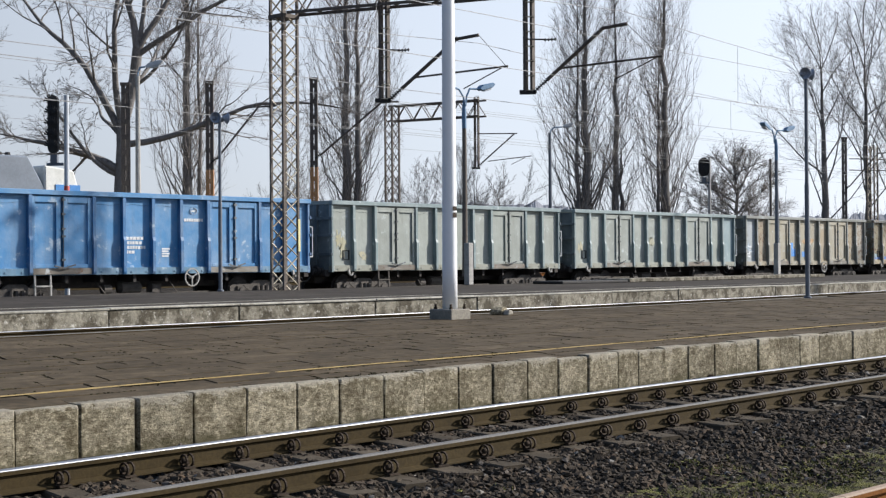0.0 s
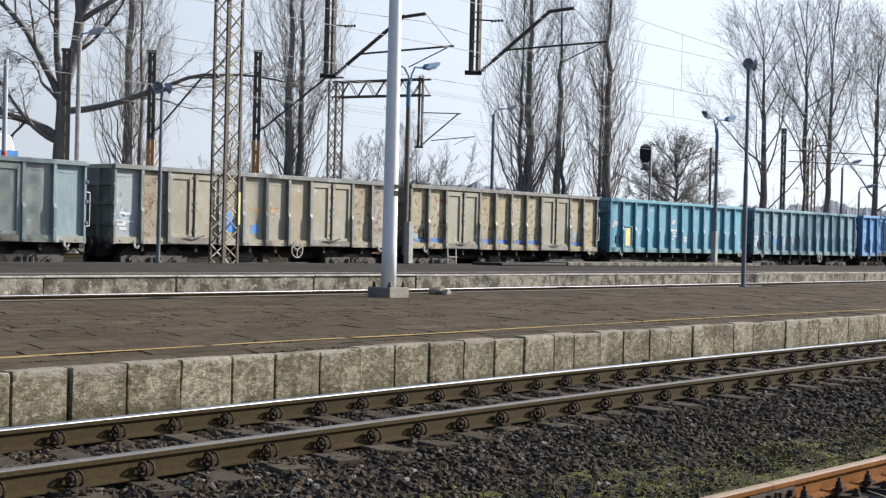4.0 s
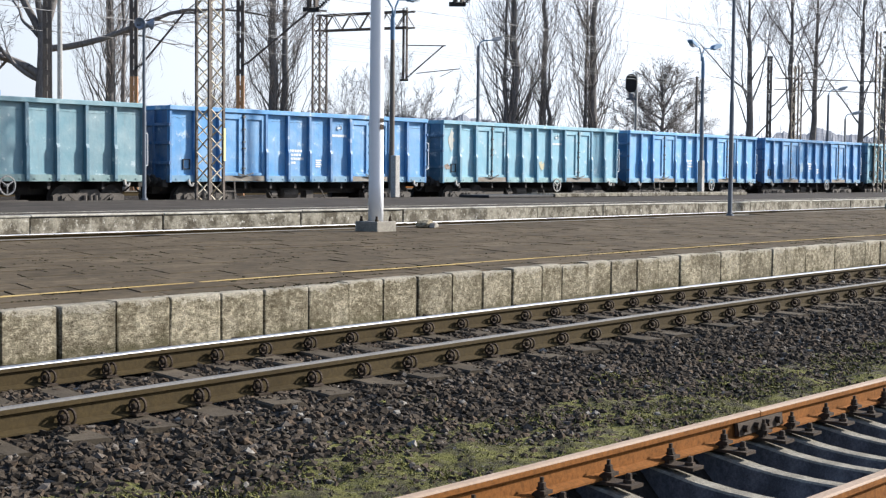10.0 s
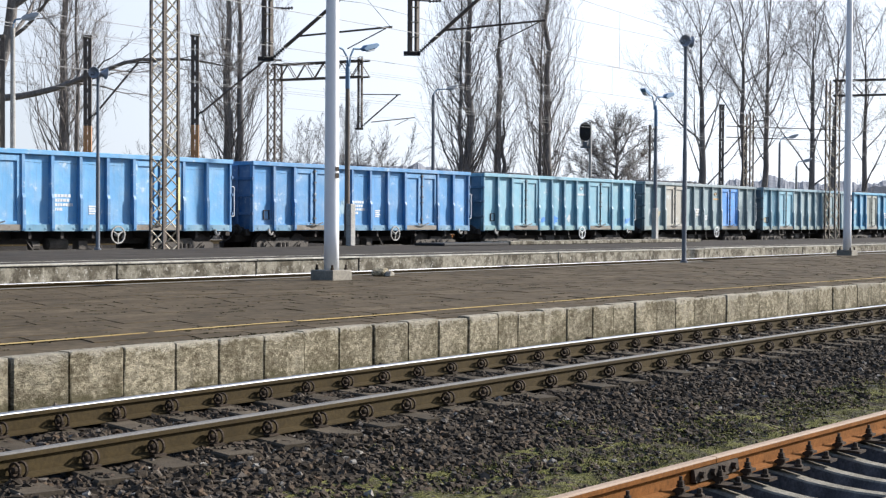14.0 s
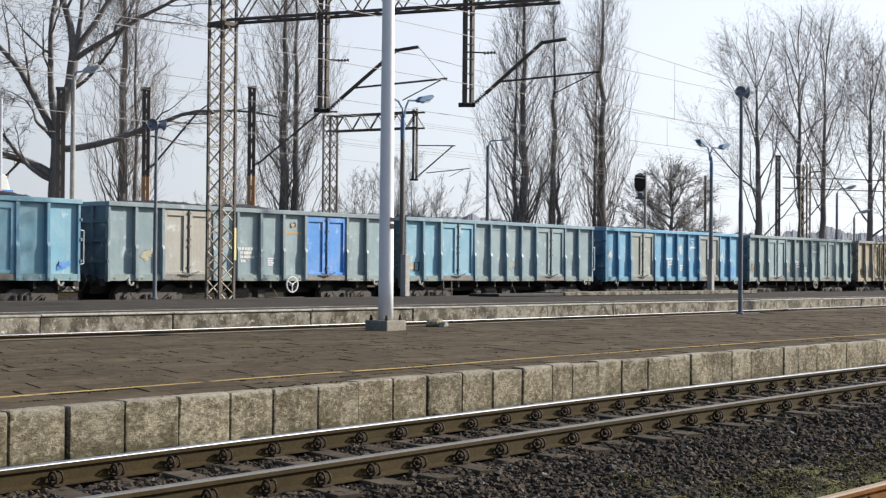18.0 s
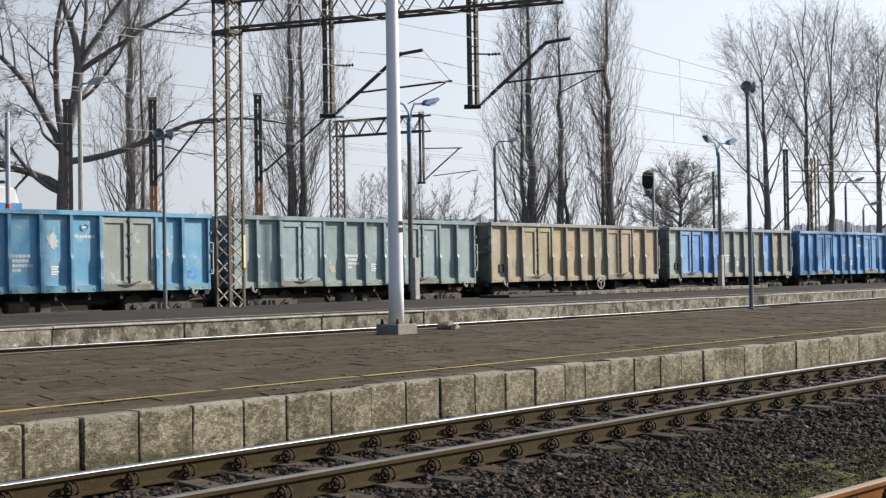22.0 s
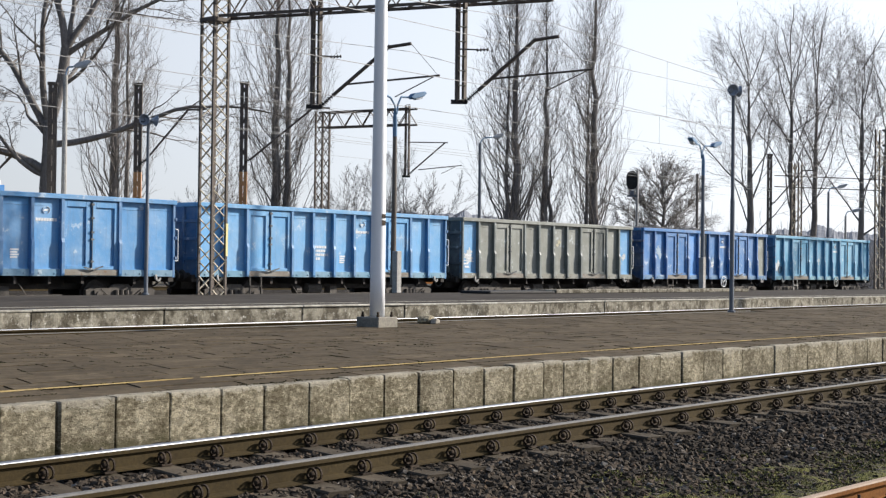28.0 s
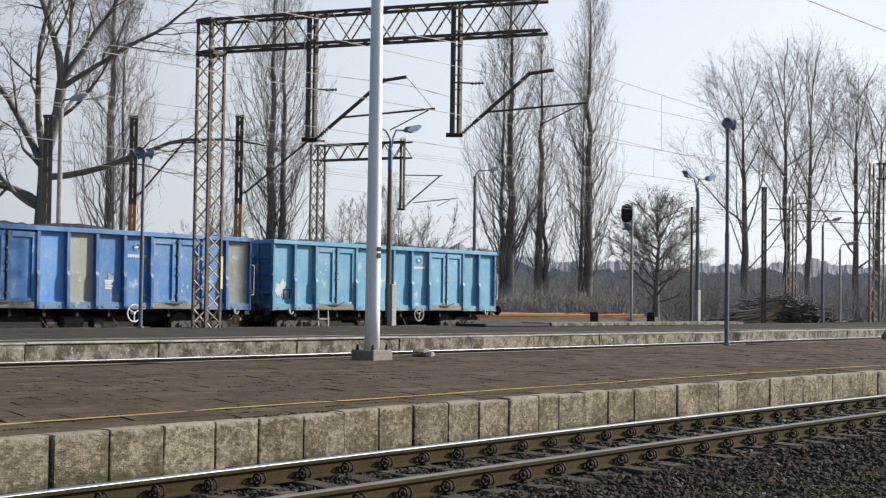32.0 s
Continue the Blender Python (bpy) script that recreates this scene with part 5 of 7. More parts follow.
def street_lamp(name, x, y, z0, h, stub, arms, wood, label):
    p = thing(name, pose(x, y, z0), label, "street lamp")
    bm = bmesh.new()
    prism(bm, [(-0.13, -0.12), (0.13, -0.12), (0.13, 0.12), (-0.13, 0.12)], 0, stub, "z")
    part("concrete_stub", finish(bm, 0.02), CONC, p, "pale concrete stub post")
    bm = bmesh.new()
    lathe(bm, [(0.11, 0.3), (0.10, stub), (0.075, h), (0.07, h + 0.1)], 12, (0, 0.17 if wood else 0.0, 0))
    part("pole", finish(bm), WOOD if wood else GREY_STEEL, p)
    bm = bmesh.new()
    lathe(bm, [(0.085, h - 0.5), (0.085, h + 0.2), (0.04, h + 0.5)], 10, (0, 0.17 if wood else 0.0, 0))
    part("collar", finish(bm), LAMP_BLUE, p)
    for tip in arms:
        lamp_head(p, (0, 0.1, h + 0.3), (tip, 0.0, h + 0.95), LAMP_BLUE)
    if len(arms) == 1:
        bm = bmesh.new()
        for a, b in zip(((0, 0.1, h + 0.3), (-0.12, 0.1, h + 0.62), (-0.34, 0.1, h + 0.86)), ((-0.12, 0.1, h + 0.62), (-0.34, 0.1, h + 0.86), (-0.6, 0.1, h + 0.92))):
            bar(bm, a, b, 0.07, None, 8)
        part("bare_arm", finish(bm), LAMP_BLUE, p)
    return p


street_lamp("street_lamp", 38.8, 33.75, P2_Z, 6.1, 1.5, (0.55,), True, "wooden street lamp on concrete stub with blue lamp arm")
street_lamp("street_lamp", 60.95, 33.75, P2_Z, 6.0, 1.6, (-0.75, 0.75), False, "grey street lamp with two lamp heads on a concrete stub")


# ---- steel lattice portals that carry the overhead wires ----
def lattice(p, name, a, b, w, d, side, step, leg, lace, material, lace_material=None):
    """Four corner members from a to b, laced with diagonals on all four faces; side is the first cross direction."""
    a, b = Vector(a), Vector(b)
    ax = (b - a).normalized()
    s1 = Vector(side).normalized()
    s2 = ax.cross(s1)
    corners = [s1 * (i * w / 2) + s2 * (j * d / 2) for i, j in ((-1, -1), (1, -1), (1, 1), (-1, 1))]
    for c in corners:
        bm = bmesh.new()
        bar(bm, a + c, b + c, leg)
        part(name, finish(bm), material, p)
    n = max(2, round((b - a).length / step))
    for i in range(4):
        c = (corners[i], corners[(i + 1) % 4])
        for k in range(n):
            bm = bmesh.new()
            bar(bm, a.lerp(b, k / n) + c[k % 2], a.lerp(b, (k + 1) / n) + c[1 - k % 2], lace, lace * 0.5)
            part("brace", finish(bm), lace_material or material, p)


def drop_post(p, top, bottom, ax):
    """A hanging post of two channels with batten plates."""
    t, b = Vector(top), Vector(bottom)
    for s in (-0.10, 0.10):
        bm = bmesh.new()
        bar(bm, t + ax * s, b + ax * s, 0.085, 0.13)
        part("channel", finish(bm), MAST, p)
    n = max(2, round((t - b).length / 0.42))
    for k in range(n + 1):
        c = t.lerp(b, k / n)
        bm = bmesh.new()
        bar(bm, c - ax * 0.12 + Vector((0, -0.05, 0.05)), c + ax * 0.12 + Vector((0, -0.05, 0.05)), 0.12, 0.02)
        part("batten", finish(bm), MAST_PALE, p)
    bm = bmesh.new()
    bar(bm, b - ax * 0.28, b + ax * 0.2, 0.12)
    part("foot_plate", finish(bm), BLACK, p)


def insulator(bm, a, b, r=0.07, n=7):
    """A ribbed rod: one turned shape from a to b."""
    a, b = Vector(a), Vector(b)
    length = (b - a).length
    rings = []
    for k in range(n):
        z0, z1 = length * k / n, length * (k + 1) / n
        rings += [(0.02, z0), (0.02, z0 + (z1 - z0) * 0.3), (r, z0 + (z1 - z0) * 0.4), (r * 0.9, z0 + (z1 - z0) * 0.65), (0.02, z0 + (z1 - z0) * 0.8)]
    tmp = bmesh.new()
    lathe(tmp, rings, 10)
    tmp.transform(Matrix.Translation(a) @ (b - a).to_track_quat("Z", "Y").to_matrix().to_4x4())
    me = bpy.data.meshes.new("tmp")
    tmp.to_mesh(me)
    tmp.free()
    bm.from_mesh(me)
    bpy.data.meshes.remove(me)
    return bm


def cantilever(p, root, tip, ax, out=0.62):
    """A sloping tube from the foot of the post up and out, with insulators, a flat top and a steady arm."""
    r, t = Vector(root), Vector(tip)
    d = (t - r)
    bm = bmesh.new()
    part("insulator", finish(insulator(bm, r, r + d * 0.2)), BLACK, p, "brown ribbed insulator")
    bm = bmesh.new()
    bar(bm, r + d * 0.19, r + d * 0.98, 0.11, None, 8)
    bar(bm, r + d * 0.96, r + d + ax * out, 0.10, None, 8)
    part("arm", finish(bm), MAST, p)
    k = r + d * 0.36
    bm = bmesh.new()
    bar(bm, k, k + ax * 3.0 + Vector((0, 0, 0.16)), 0.06, None, 8)
    bar(bm, k + ax * 1.6 + Vector((0, 0, -0.42)), k + ax * 2.8 + Vector((0, 0, 0.12)), 0.035, None, 6)
    part("steady_arm", finish(bm), MAST, p)
    bm = bmesh.new()
    bar(bm, r + d + ax * out, k + ax * 3.0 + Vector((0, 0, 0.1)), 0.02, None, 5)
    part("stay", finish(bm), WIRE, p)


portal = thing("catenary_portal", Matrix(), "riveted steel lattice portal carrying overhead line arms above the tracks", "catenary portal")
TW = Vector((29.82, 33.47, 0))
ax_p = Vector((3.3, -10.2, 0)).normalized()
lattice(portal, "leg", TW + Vector((0, 0, P2_Z - 0.3)), TW + Vector((0, 0, 10.0)), 0.575, 0.575, (1, 0, 0), 0.45, 0.075, 0.05, MAST, MAST_PALE)
for z in (10.0, 9.0):
    c = TW + Vector((0, 0, z))
    bm = bmesh.new()
    box(bm, c.x - 0.34, c.y - 0.34, c.z - 0.05, c.x + 0.34, c.y + 0.34, c.z + 0.07)
    part("head_frame", finish(bm), MAST, portal)
bm = bmesh.new()
for sx, sy, z in ((0.29, -0.29, 1.75),):
    box(bm, TW.x + sx - 0.04, TW.y + sy - 0.06, z, TW.x + sx + 0.04, TW.y + sy - 0.02, z + 1.0)
part("warning_band", finish(bm), PALE_YELLOW, portal, "pale yellow painted warning band")
lattice(portal, "chord", TW + ax_p * 0.3 + Vector((0, 0, 9.55)), TW + ax_p * 10.75 + Vector((0, 0, 9.55)), 0.92, 0.6, (0, 0, 1), 0.66, 0.085, 0.055, MAST)
for s, arm in ((3.47, 2.45), (8.1, 2.3)):
    c = TW + ax_p * s
    drop_post(portal, c + Vector((0, 0, 10.05)), c + Vector((0, 0, 6.25)), Vector((0.62, -0.78, 0)))
    cantilever(portal, c + ax_p * 0.15 + Vector((0, 0, 6.25)), c + ax_p * arm + Vector((0, 0, 8.0)), ax_p)
    bm = bmesh.new()
    bar(bm, c + Vector((-0.2, 0, 7.75)), c + ax_p * 0.5 + Vector((0, 0, 7.73)), 0.04)
    part("bracket", finish(bm), MAST, portal)
    bm = bmesh.new()
    part("insulator", finish(insulator(bm, c + ax_p * 0.45 + Vector((0, 0, 7.72)), c + ax_p * 0.85 + Vector((0, 0, 7.72)), 0.05, 4)), BLACK, portal, "brown ribbed insulator")

portal_far = thing("catenary_portal", Matrix(), "smaller-looking distant steel lattice portal with one hanging arm", "catenary portal")
T2 = Vector((66.1, 63.9, 0))
ax2 = (Vector((65.3, 55.7, 0)) - T2).normalized()
lattice(portal_far, "leg", T2 + Vector((0, 0, -0.2)), T2 + Vector((0, 0, 11.3)), 0.62, 0.62, (1, 0, 0), 0.7, 0.10, 0.06, MAST)
lattice(portal_far, "chord", T2 + Vector((0, 0, 10.8)), T2 + ax2 * 8.3 + Vector((0, 0, 10.5)), 0.95, 0.6, (0, 0, 1), 0.8, 0.10, 0.06, MAST)
drop_post(portal_far, T2 + ax2 * 7.8 + Vector((0, 0, 11.2)), T2 + ax2 * 7.8 + Vector((0, 0, 6.95)), Vector((0.62, -0.78, 0)))
root = T2 + ax2 * 7.9 + Vector((0, 0, 7.05))
side2 = Vector((0.651, -0.759, 0))
tip = root + side2 * 2.2 + Vector((0, 0, 1.95))
bm = bmesh.new()
bar(bm, root + side2 * 0.3 + Vector((0, 0, 0.26)), tip, 0.09, None, 8)
bar(bm, root + Vector((0, 0, 1.95)), tip + side2 * 0.15, 0.07, None, 8)
part("arm", finish(bm), MAST, portal_far)
part("insulator", finish(insulator(bmesh.new(), root, root + side2 * 0.32 + Vector((0, 0, 0.28)), 0.08, 4)), BLACK, portal_far, "brown ribbed insulator")
bm = bmesh.new()
bar(bm, root + side2 * 0.6 + Vector((0, 0, 0.3)), root + side2 * 3.2 + Vector((0, 0, 0.6)), 0.055, None, 6)
bar(bm, root + side2 * 2.0 + Vector((0, 0, 0.1)), root + side2 * 2.8 + Vector((0, 0, 0.5)), 0.035, None, 6)
part("steady_arm", finish(bm), MAST, portal_far)


portal_right = thing("catenary_portal", Matrix(), "distant steel lattice portal beside the tracks", "catenary portal")
T3 = Vector((87.9, 35.95, 0))
lattice(portal_right, "leg", T3 + Vector((0, 0, 0.2)), T3 + Vector((0, 0, 10.6)), 0.65, 0.65, (1, 0, 0), 0.66, 0.09, 0.055, MAST, MAST_PALE)
ax3 = Vector((3.3, -10.2, 0)).normalized()
lattice(portal_right, "chord", T3 + Vector((0, 0, 10.05)), T3 + ax3 * 29.6 + Vector((0, 0, 10.05)), 0.95, 0.6, (0, 0, 1), 0.8, 0.09, 0.055, MAST)
drop_post(portal_right, T3 + ax3 * 29.26 + Vector((0, 0, 10.5)), T3 + ax3 * 29.26 + Vector((0, 0, 5.4)), Vector((1, 0, 0)))
drop_post(portal_right, T3 + ax3 * 4.6 + Vector((0, 0, 10.5)), T3 + ax3 * 4.6 + Vector((0, 0, 6.4)), Vector((1, 0, 0)))


def channel_mast(x, y, h, label, lower=None, arm=None):
    """An upright of two steel channels with battens; its foot may be painted."""
    p = thing("catenary_mast", pose(x, y, -0.1, 0, 0, -50), label, "catenary mast")
    for s in (-0.095, 0.095):
        bm = bmesh.new()
        bar(bm, (s, 0, h * 0.6 if lower else 0), (s, 0, h), 0.14, 0.14)
        part("channel", finish(bm), MAST, p)
        if lower:
            bm = bmesh.new()
            bar(bm, (s, 0, 0), (s, 0, h * 0.6), 0.142, 0.142)
            part("channel_foot", finish(bm), lower, p, "faded painted foot")
    for k in range(14):
        z = h * (k + 0.5) / 14
        bm = bmesh.new()
        box(bm, -0.13, -0.085, z, 0.13, -0.072, z + 0.2)
        part("batten", finish(bm), lower if lower and z < h * 0.55 else MAST, p)
    bm = bmesh.new()
    box(bm, -0.19, -0.12, h, 0.19, 0.12, h + 0.12)
    part("cap", finish(bm), MAST, p)
    if arm:
        bm = bmesh.new()
        bar(bm, (0.3, -0.1, h - 3.2), (arm, -0.1, h - 1.0), 0.09, None, 8)
        bar(bm, (arm - 0.05, -0.1, h - 1.0), (arm + 0.75, -0.1, h - 0.95), 0.08, None, 8)
        part("bracket_arm", finish(bm), MAST, p)
        part("insulator", finish(insulator(bmesh.new(), (0.05, -0.1, h - 3.35), (0.32, -0.1, h - 3.15), 0.08, 4)), BLACK, p)
    return p


channel_mast(38.84, 48.33, 9.1, "double-channel steel mast with pale orange foot", ORANGE, 2.1)
channel_mast(33.73, 47.18, 8.5, "dark double-channel steel mast")
channel_mast(42.18, 45.44, 9.3, "dark double-channel steel mast with pale orange foot", ORANGE, 2.9)
channel_mast(89.5, 44.5, 9.5, "double-channel steel mast far along the line", None, 2.2)
far_mast = thing("lattice_mast", Matrix(), "pale lattice mast far along the line", "catenary mast")
lattice(far_mast, "leg", (108.4, 51.5, 0), (108.4, 51.5, 10.4), 0.6, 0.6, (1, 0, 0), 0.7, 0.1, 0.06, MAST, MAST_PALE)
bm = bmesh.new()
bar(bm, (106.5, 52.5, 9.3), (117, 46.5, 9.3), 0.07)
bar(bm, (106.5, 52.5, 8.4), (117, 46.5, 8.4), 0.07)
part("beam", finish(bm), MAST, far_mast)


def plain_post(x, y, h, r, label, material=CONC, lamp=0.0):
    p = thing("lamp_post", pose(x, y, -0.1, 0, 0, -50), label, "lamp post")
    bm = bmesh.new()
    lathe(bm, [(r * 1.25, 0), (r, h * 0.4), (r * 0.8, h)], 10)
    part("post", finish(bm), material, p)
    if lamp:
        lamp_head(p, (0, 0, h - 0.1), (lamp, 0, h + 0.35), LAMP_GREY)
    return p


plain_post(34.1, 46.9, 8.9, 0.11, "grey slim post with a small lamp", CONC, 0.3)
plain_post(67.2, 52.05, 9.0, 0.11, "slim grey lamp post with a short arm", GREY_STEEL, 0.7)
plain_post(78.55, 43.9, 7.6, 0.09, "slim dark post beside the tracks", WOOD)
plain_post(95.8, 43.1, 7.3, 0.10, "slim post with a lamp arm far along the line", GREY_STEEL, 0.6)
plain_post(100.8, 44.0, 5.8, 0.10, "short lamp post far along the line", CONC, 0.4)


# ---- signals ----
def signal(x, y, h, head_h, head_w, face, label, visors, striped=False, side=0.0):
    """A colour-light signal: a rounded board with hooded lamps on a post."""
    p = thing("railway_signal", pose(x, y, -0.1, 0, 0, face), label, "railway signal")
    bm = bmesh.new()
    lathe(bm, [(0.09, 0), (0.08, h)], 12, (side, 0.1, 0))
    part("post", finish(bm), CONC if not striped else LAMP_GREY, p)
    if striped:
        for k in range(4):
            bm = bmesh.new()
            lathe(bm, [(0.095, 2.6 + k * 0.45), (0.095, 2.83 + k * 0.45)], 12, (side, 0.1, 0))
            part("red_band", finish(bm), RED, p, "red painted band")
    bm = bmesh.new()
    n, out = 10, []
    for k in range(n + 1):
        a = math.pi * k / n
        out.append((head_w / 2 * math.cos(a), h - head_w / 2 + head_w / 2 * math.sin(a)))
    for k in range(n + 1):
        a = math.pi + math.pi * k / n
        out.append((head_w / 2 * math.cos(a), h - head_h + head_w / 2 + head_w / 2 * math.sin(a)))
    prism(bm, out, -0.1, 0.02)
    head = part("board", finish(bm), BLACK, p, "black rounded signal board")
    for k in range(visors):
        z = h - head_h + (k + 0.6) * head_h / (visors + 0.2)
        bm = bmesh.new()
        for j in range(8):
            a, b = math.pi * j / 8, math.pi * (j + 1) / 8
            bar(bm, (0.13 * math.cos(a), -0.22, z + 0.13 * math.sin(a)), (0.13 * math.cos(b), -0.22, z + 0.13 * math.sin(b)), 0.02, 0.26)
        part("hood", finish(bm), BLACK, head)
    bm = bmesh.new()
    box(bm, -0.28, -0.02, h - head_h - 0.42, 0.3, 0.12, h - head_h - 0.32)
    box(bm, -0.12, -0.05, h - head_h - 0.32, 0.12, 0.1, h - head_h - 0.04)
    part("platform_bracket", finish(bm), GREY_STEEL, p)
    return p


signal(27.78, 43.0, 7.3, 2.0, 0.38, -62, "tall black five-lamp signal on red and white banded post", 5, True, 0.42)
signal(71.45, 44.2, 7.35, 1.08, 0.64, -60, "black rounded signal board on a pale post", 2, False, 0.3)
for x, y in ((63.5, 41.2), (69.2, 41.2)):
    p = thing("dwarf_signal", pose(x, y, -0.1, 0, 0, -60), "small black dwarf signal box near the rails", "railway signal")
    bm = bmesh.new()
    box(bm, -0.22, -0.18, 0.5, 0.22, 0.18, 1.12)
    part("case", finish(bm, 0.03), BLACK, p)
    bm = bmesh.new()
    box(bm, -0.16, -0.14, 0, 0.16, 0.14, 0.5)
    part("foot", finish(bm, 0.02), CONC, p)
    for dz in (0.68, 0.94):
        bm = bmesh.new()
        lathe(bm, [(0.09, -0.26), (0.10, -0.17), (0.06, -0.17)], 12, (0, 0, dz), "y")
        part("lens_hood", finish(bm), BLACK, p)

# ---- wires along the tracks ----
for x0, x1, y, z, sag in ((-20, 31.2, 21.72, 7.95, 0.7), (31.2, 93, 21.72, 7.95, 0.9), (-20, 93, 21.72, 6.05, 0.05), (-20, 30.5, 26.12, 7.5, 0.6), (30.5, 92, 26.12, 7.5, 0.8), (-20, 92, 26.12, 6.0, 0.05),
                          (-20, 160, 23.2, 7.8, 0.3), (-20, 160, 37.6, 8.1, 0.8), (-20, 160, 37.6, 6.4, 0.1), (0, 160, 42.0, 7.2, 0.5), (0, 160, 46.5, 9.2, 0.6), (0, 170, 55.7, 9.6, 0.8), (0, 170, 55.7, 7.8, 0.1), (0, 170, 60.0, 11.5, 0.5), (-20, 96.9, 8.1, 5.5, 0.05), (-20, 96.9, 8.1, 6.9, 0.3)):
    w = thing("overhead_wire", Matrix(), "thin dark overhead line wire above the tracks", "overhead wire", "overhead wires")
    bm = bmesh.new()
    n = 14
    pts = [Vector((x0 + (x1 - x0) * k / n, y, z - sag * 4 * (k / n) * (1 - k / n))) for k in range(n + 1)]
    rows = [[bm.verts.new(q + Vector((0, u * 0.007, v * 0.007))) for u, v in ((-1, -1), (1, -1), (1, 1), (-1, 1))] for q in pts]
    for a, b in zip(rows, rows[1:]):
        for i in range(4):
            bm.faces.new((a[i], a[(i + 1) % 4], b[(i + 1) % 4], b[i]))
    part("strand", bm, WIRE, w)
for y, z0, top, split_x, sags, xs in ((21.72, 6.05, 7.95, 31.2, (0.7, 0.9), (12, 22, 37, 44, 52, 60)), (26.12, 6.0, 7.5, 30.5, (0.6, 0.8), (14, 23, 36, 44, 53))):
    for x in xs:
        near = x < split_x
        u = (x + 20) / (split_x + 20) if near else (x - split_x) / (92.5 - split_x)
        z1 = top - sags[0 if near else 1] * 4 * u * (1 - u) + 0.025
        w = thing("dropper", Matrix(), "thin dropper between the overhead wires", "overhead wire", "droppers")
        bm = bmesh.new()
        u = (x + 20) / 112.5
        z2 = z0 - 0.2 * u * (1 - u)
        bar(bm, (x, y, z2 - 0.01), (x, y, z1), 0.008)
        bar(bm, (x - 0.06, y, z2), (x + 0.06, y, z2), 0.022)
        part("strand", bm, WIRE, w)


# ---- bare winter trees ----
def tubes(segs, sides, name, material):
    s = np.array(segs, float)
    p, q, r0, r1 = s[:, 0:3], s[:, 3:6], s[:, 6], s[:, 7]
    d = q - p
    d /= np.maximum(np.linalg.norm(d, axis=1, keepdims=True), 1e-9)
    ref = np.where(np.abs(d[:, 2:3]) < 0.9, np.array([[0, 0, 1.0]]), np.array([[1.0, 0, 0]]))
    a = np.cross(d, ref)
    a /= np.linalg.norm(a, axis=1, keepdims=True)
    b = np.cross(d, a)
    t = 2 * np.pi * np.arange(sides) / sides
    ring = a[:, None] * np.cos(t)[None, :, None] + b[:, None] * np.sin(t)[None, :, None]
    cone = r1 <= 0
    j = np.arange(sides)
    k = (j + 1) % sides
    v1 = np.concatenate([p[~cone, None] + ring[~cone] * r0[~cone, None, None], q[~cone, None] + ring[~cone] * r1[~cone, None, None]], 1).reshape(-1, 3)
    f1 = np.concatenate([np.stack([j, k, k + sides], 1), np.stack([j, k + sides, j + sides], 1)])
    f1 = (f1[None] + 2 * sides * np.arange(int((~cone).sum()))[:, None, None]).reshape(-1, 3)
    v2 = np.concatenate([p[cone, None] + ring[cone] * r0[cone, None, None], q[cone, None]], 1).reshape(-1, 3)
    f2 = (np.stack([j, k, np.full(sides, sides)], 1)[None] + (sides + 1) * np.arange(int(cone.sum()))[:, None, None]).reshape(-1, 3) + len(v1)
    v, f = np.concatenate([v1, v2]), np.concatenate([f1, f2])
    return soup(name, v, f, material, True)


def grow(thick, thin, r, p, d, length, rad, depth, cfg):
    """A limb that bends, thins and throws side limbs, down to twigs."""
    n = cfg["steps"][depth]
    step = length / n
    kids = cfg["kids"][depth]
    up, wob, spread = cfg["up"][depth], cfg["wob"][depth], cfg["spread"][depth]
    x, y, z = p
    dx, dy, dz = d
    for k in range(n):
        dx += r.gauss(0, wob)
        dy += r.gauss(0, wob)
        dz += r.gauss(0, wob) + up
        m = math.sqrt(dx * dx + dy * dy + dz * dz)
        dx, dy, dz = dx / m, dy / m, dz / m
        r0 = rad * (1 - 0.93 * k / n)
        r1 = 0.0 if k == n - 1 and depth == len(cfg["steps"]) - 1 else rad * (1 - 0.93 * (k + 1) / n)
        nx, ny, nz = x + dx * step, y + dy * step, z + dz * step
        (thick if r0 > 0.045 else thin).append((x, y, z, nx, ny, nz, r0, r1))
        if depth + 1 < len(cfg["steps"]) and k >= cfg["bare"][depth] * n:
            c = kids + (r.random() < kids % 1)
            for _ in range(int(c)):
                a = r.uniform(0, 6.283)
                s = spread * r.uniform(0.7, 1.25)
                ux, uy = math.cos(a), math.sin(a)
                # a direction at the angle s from the limb
                bx, by, bz = uy * dz, -ux * dz, ux * dy - uy * dx
                bx, by, bz = ux - dx * (ux * dx + uy * dy), uy - dy * (ux * dx + uy * dy), -dz * (ux * dx + uy * dy)
                bm_ = math.sqrt(bx * bx + by * by + bz * bz) + 1e-9
                cs, sn = math.cos(s), math.sin(s)
                cd = (dx * cs + bx / bm_ * sn, dy * cs + by / bm_ * sn, dz * cs + bz / bm_ * sn)
                left = 1 - 0.62 * (k + 0.5) / n
                grow(thick, thin, r, (nx, ny, nz), cd, length * cfg["ratio"][depth] * left * r.uniform(0.7, 1.2), max(r1 * cfg["thin"][depth], cfg["least"]), depth + 1, cfg)
        x, y, z = nx, ny, nz


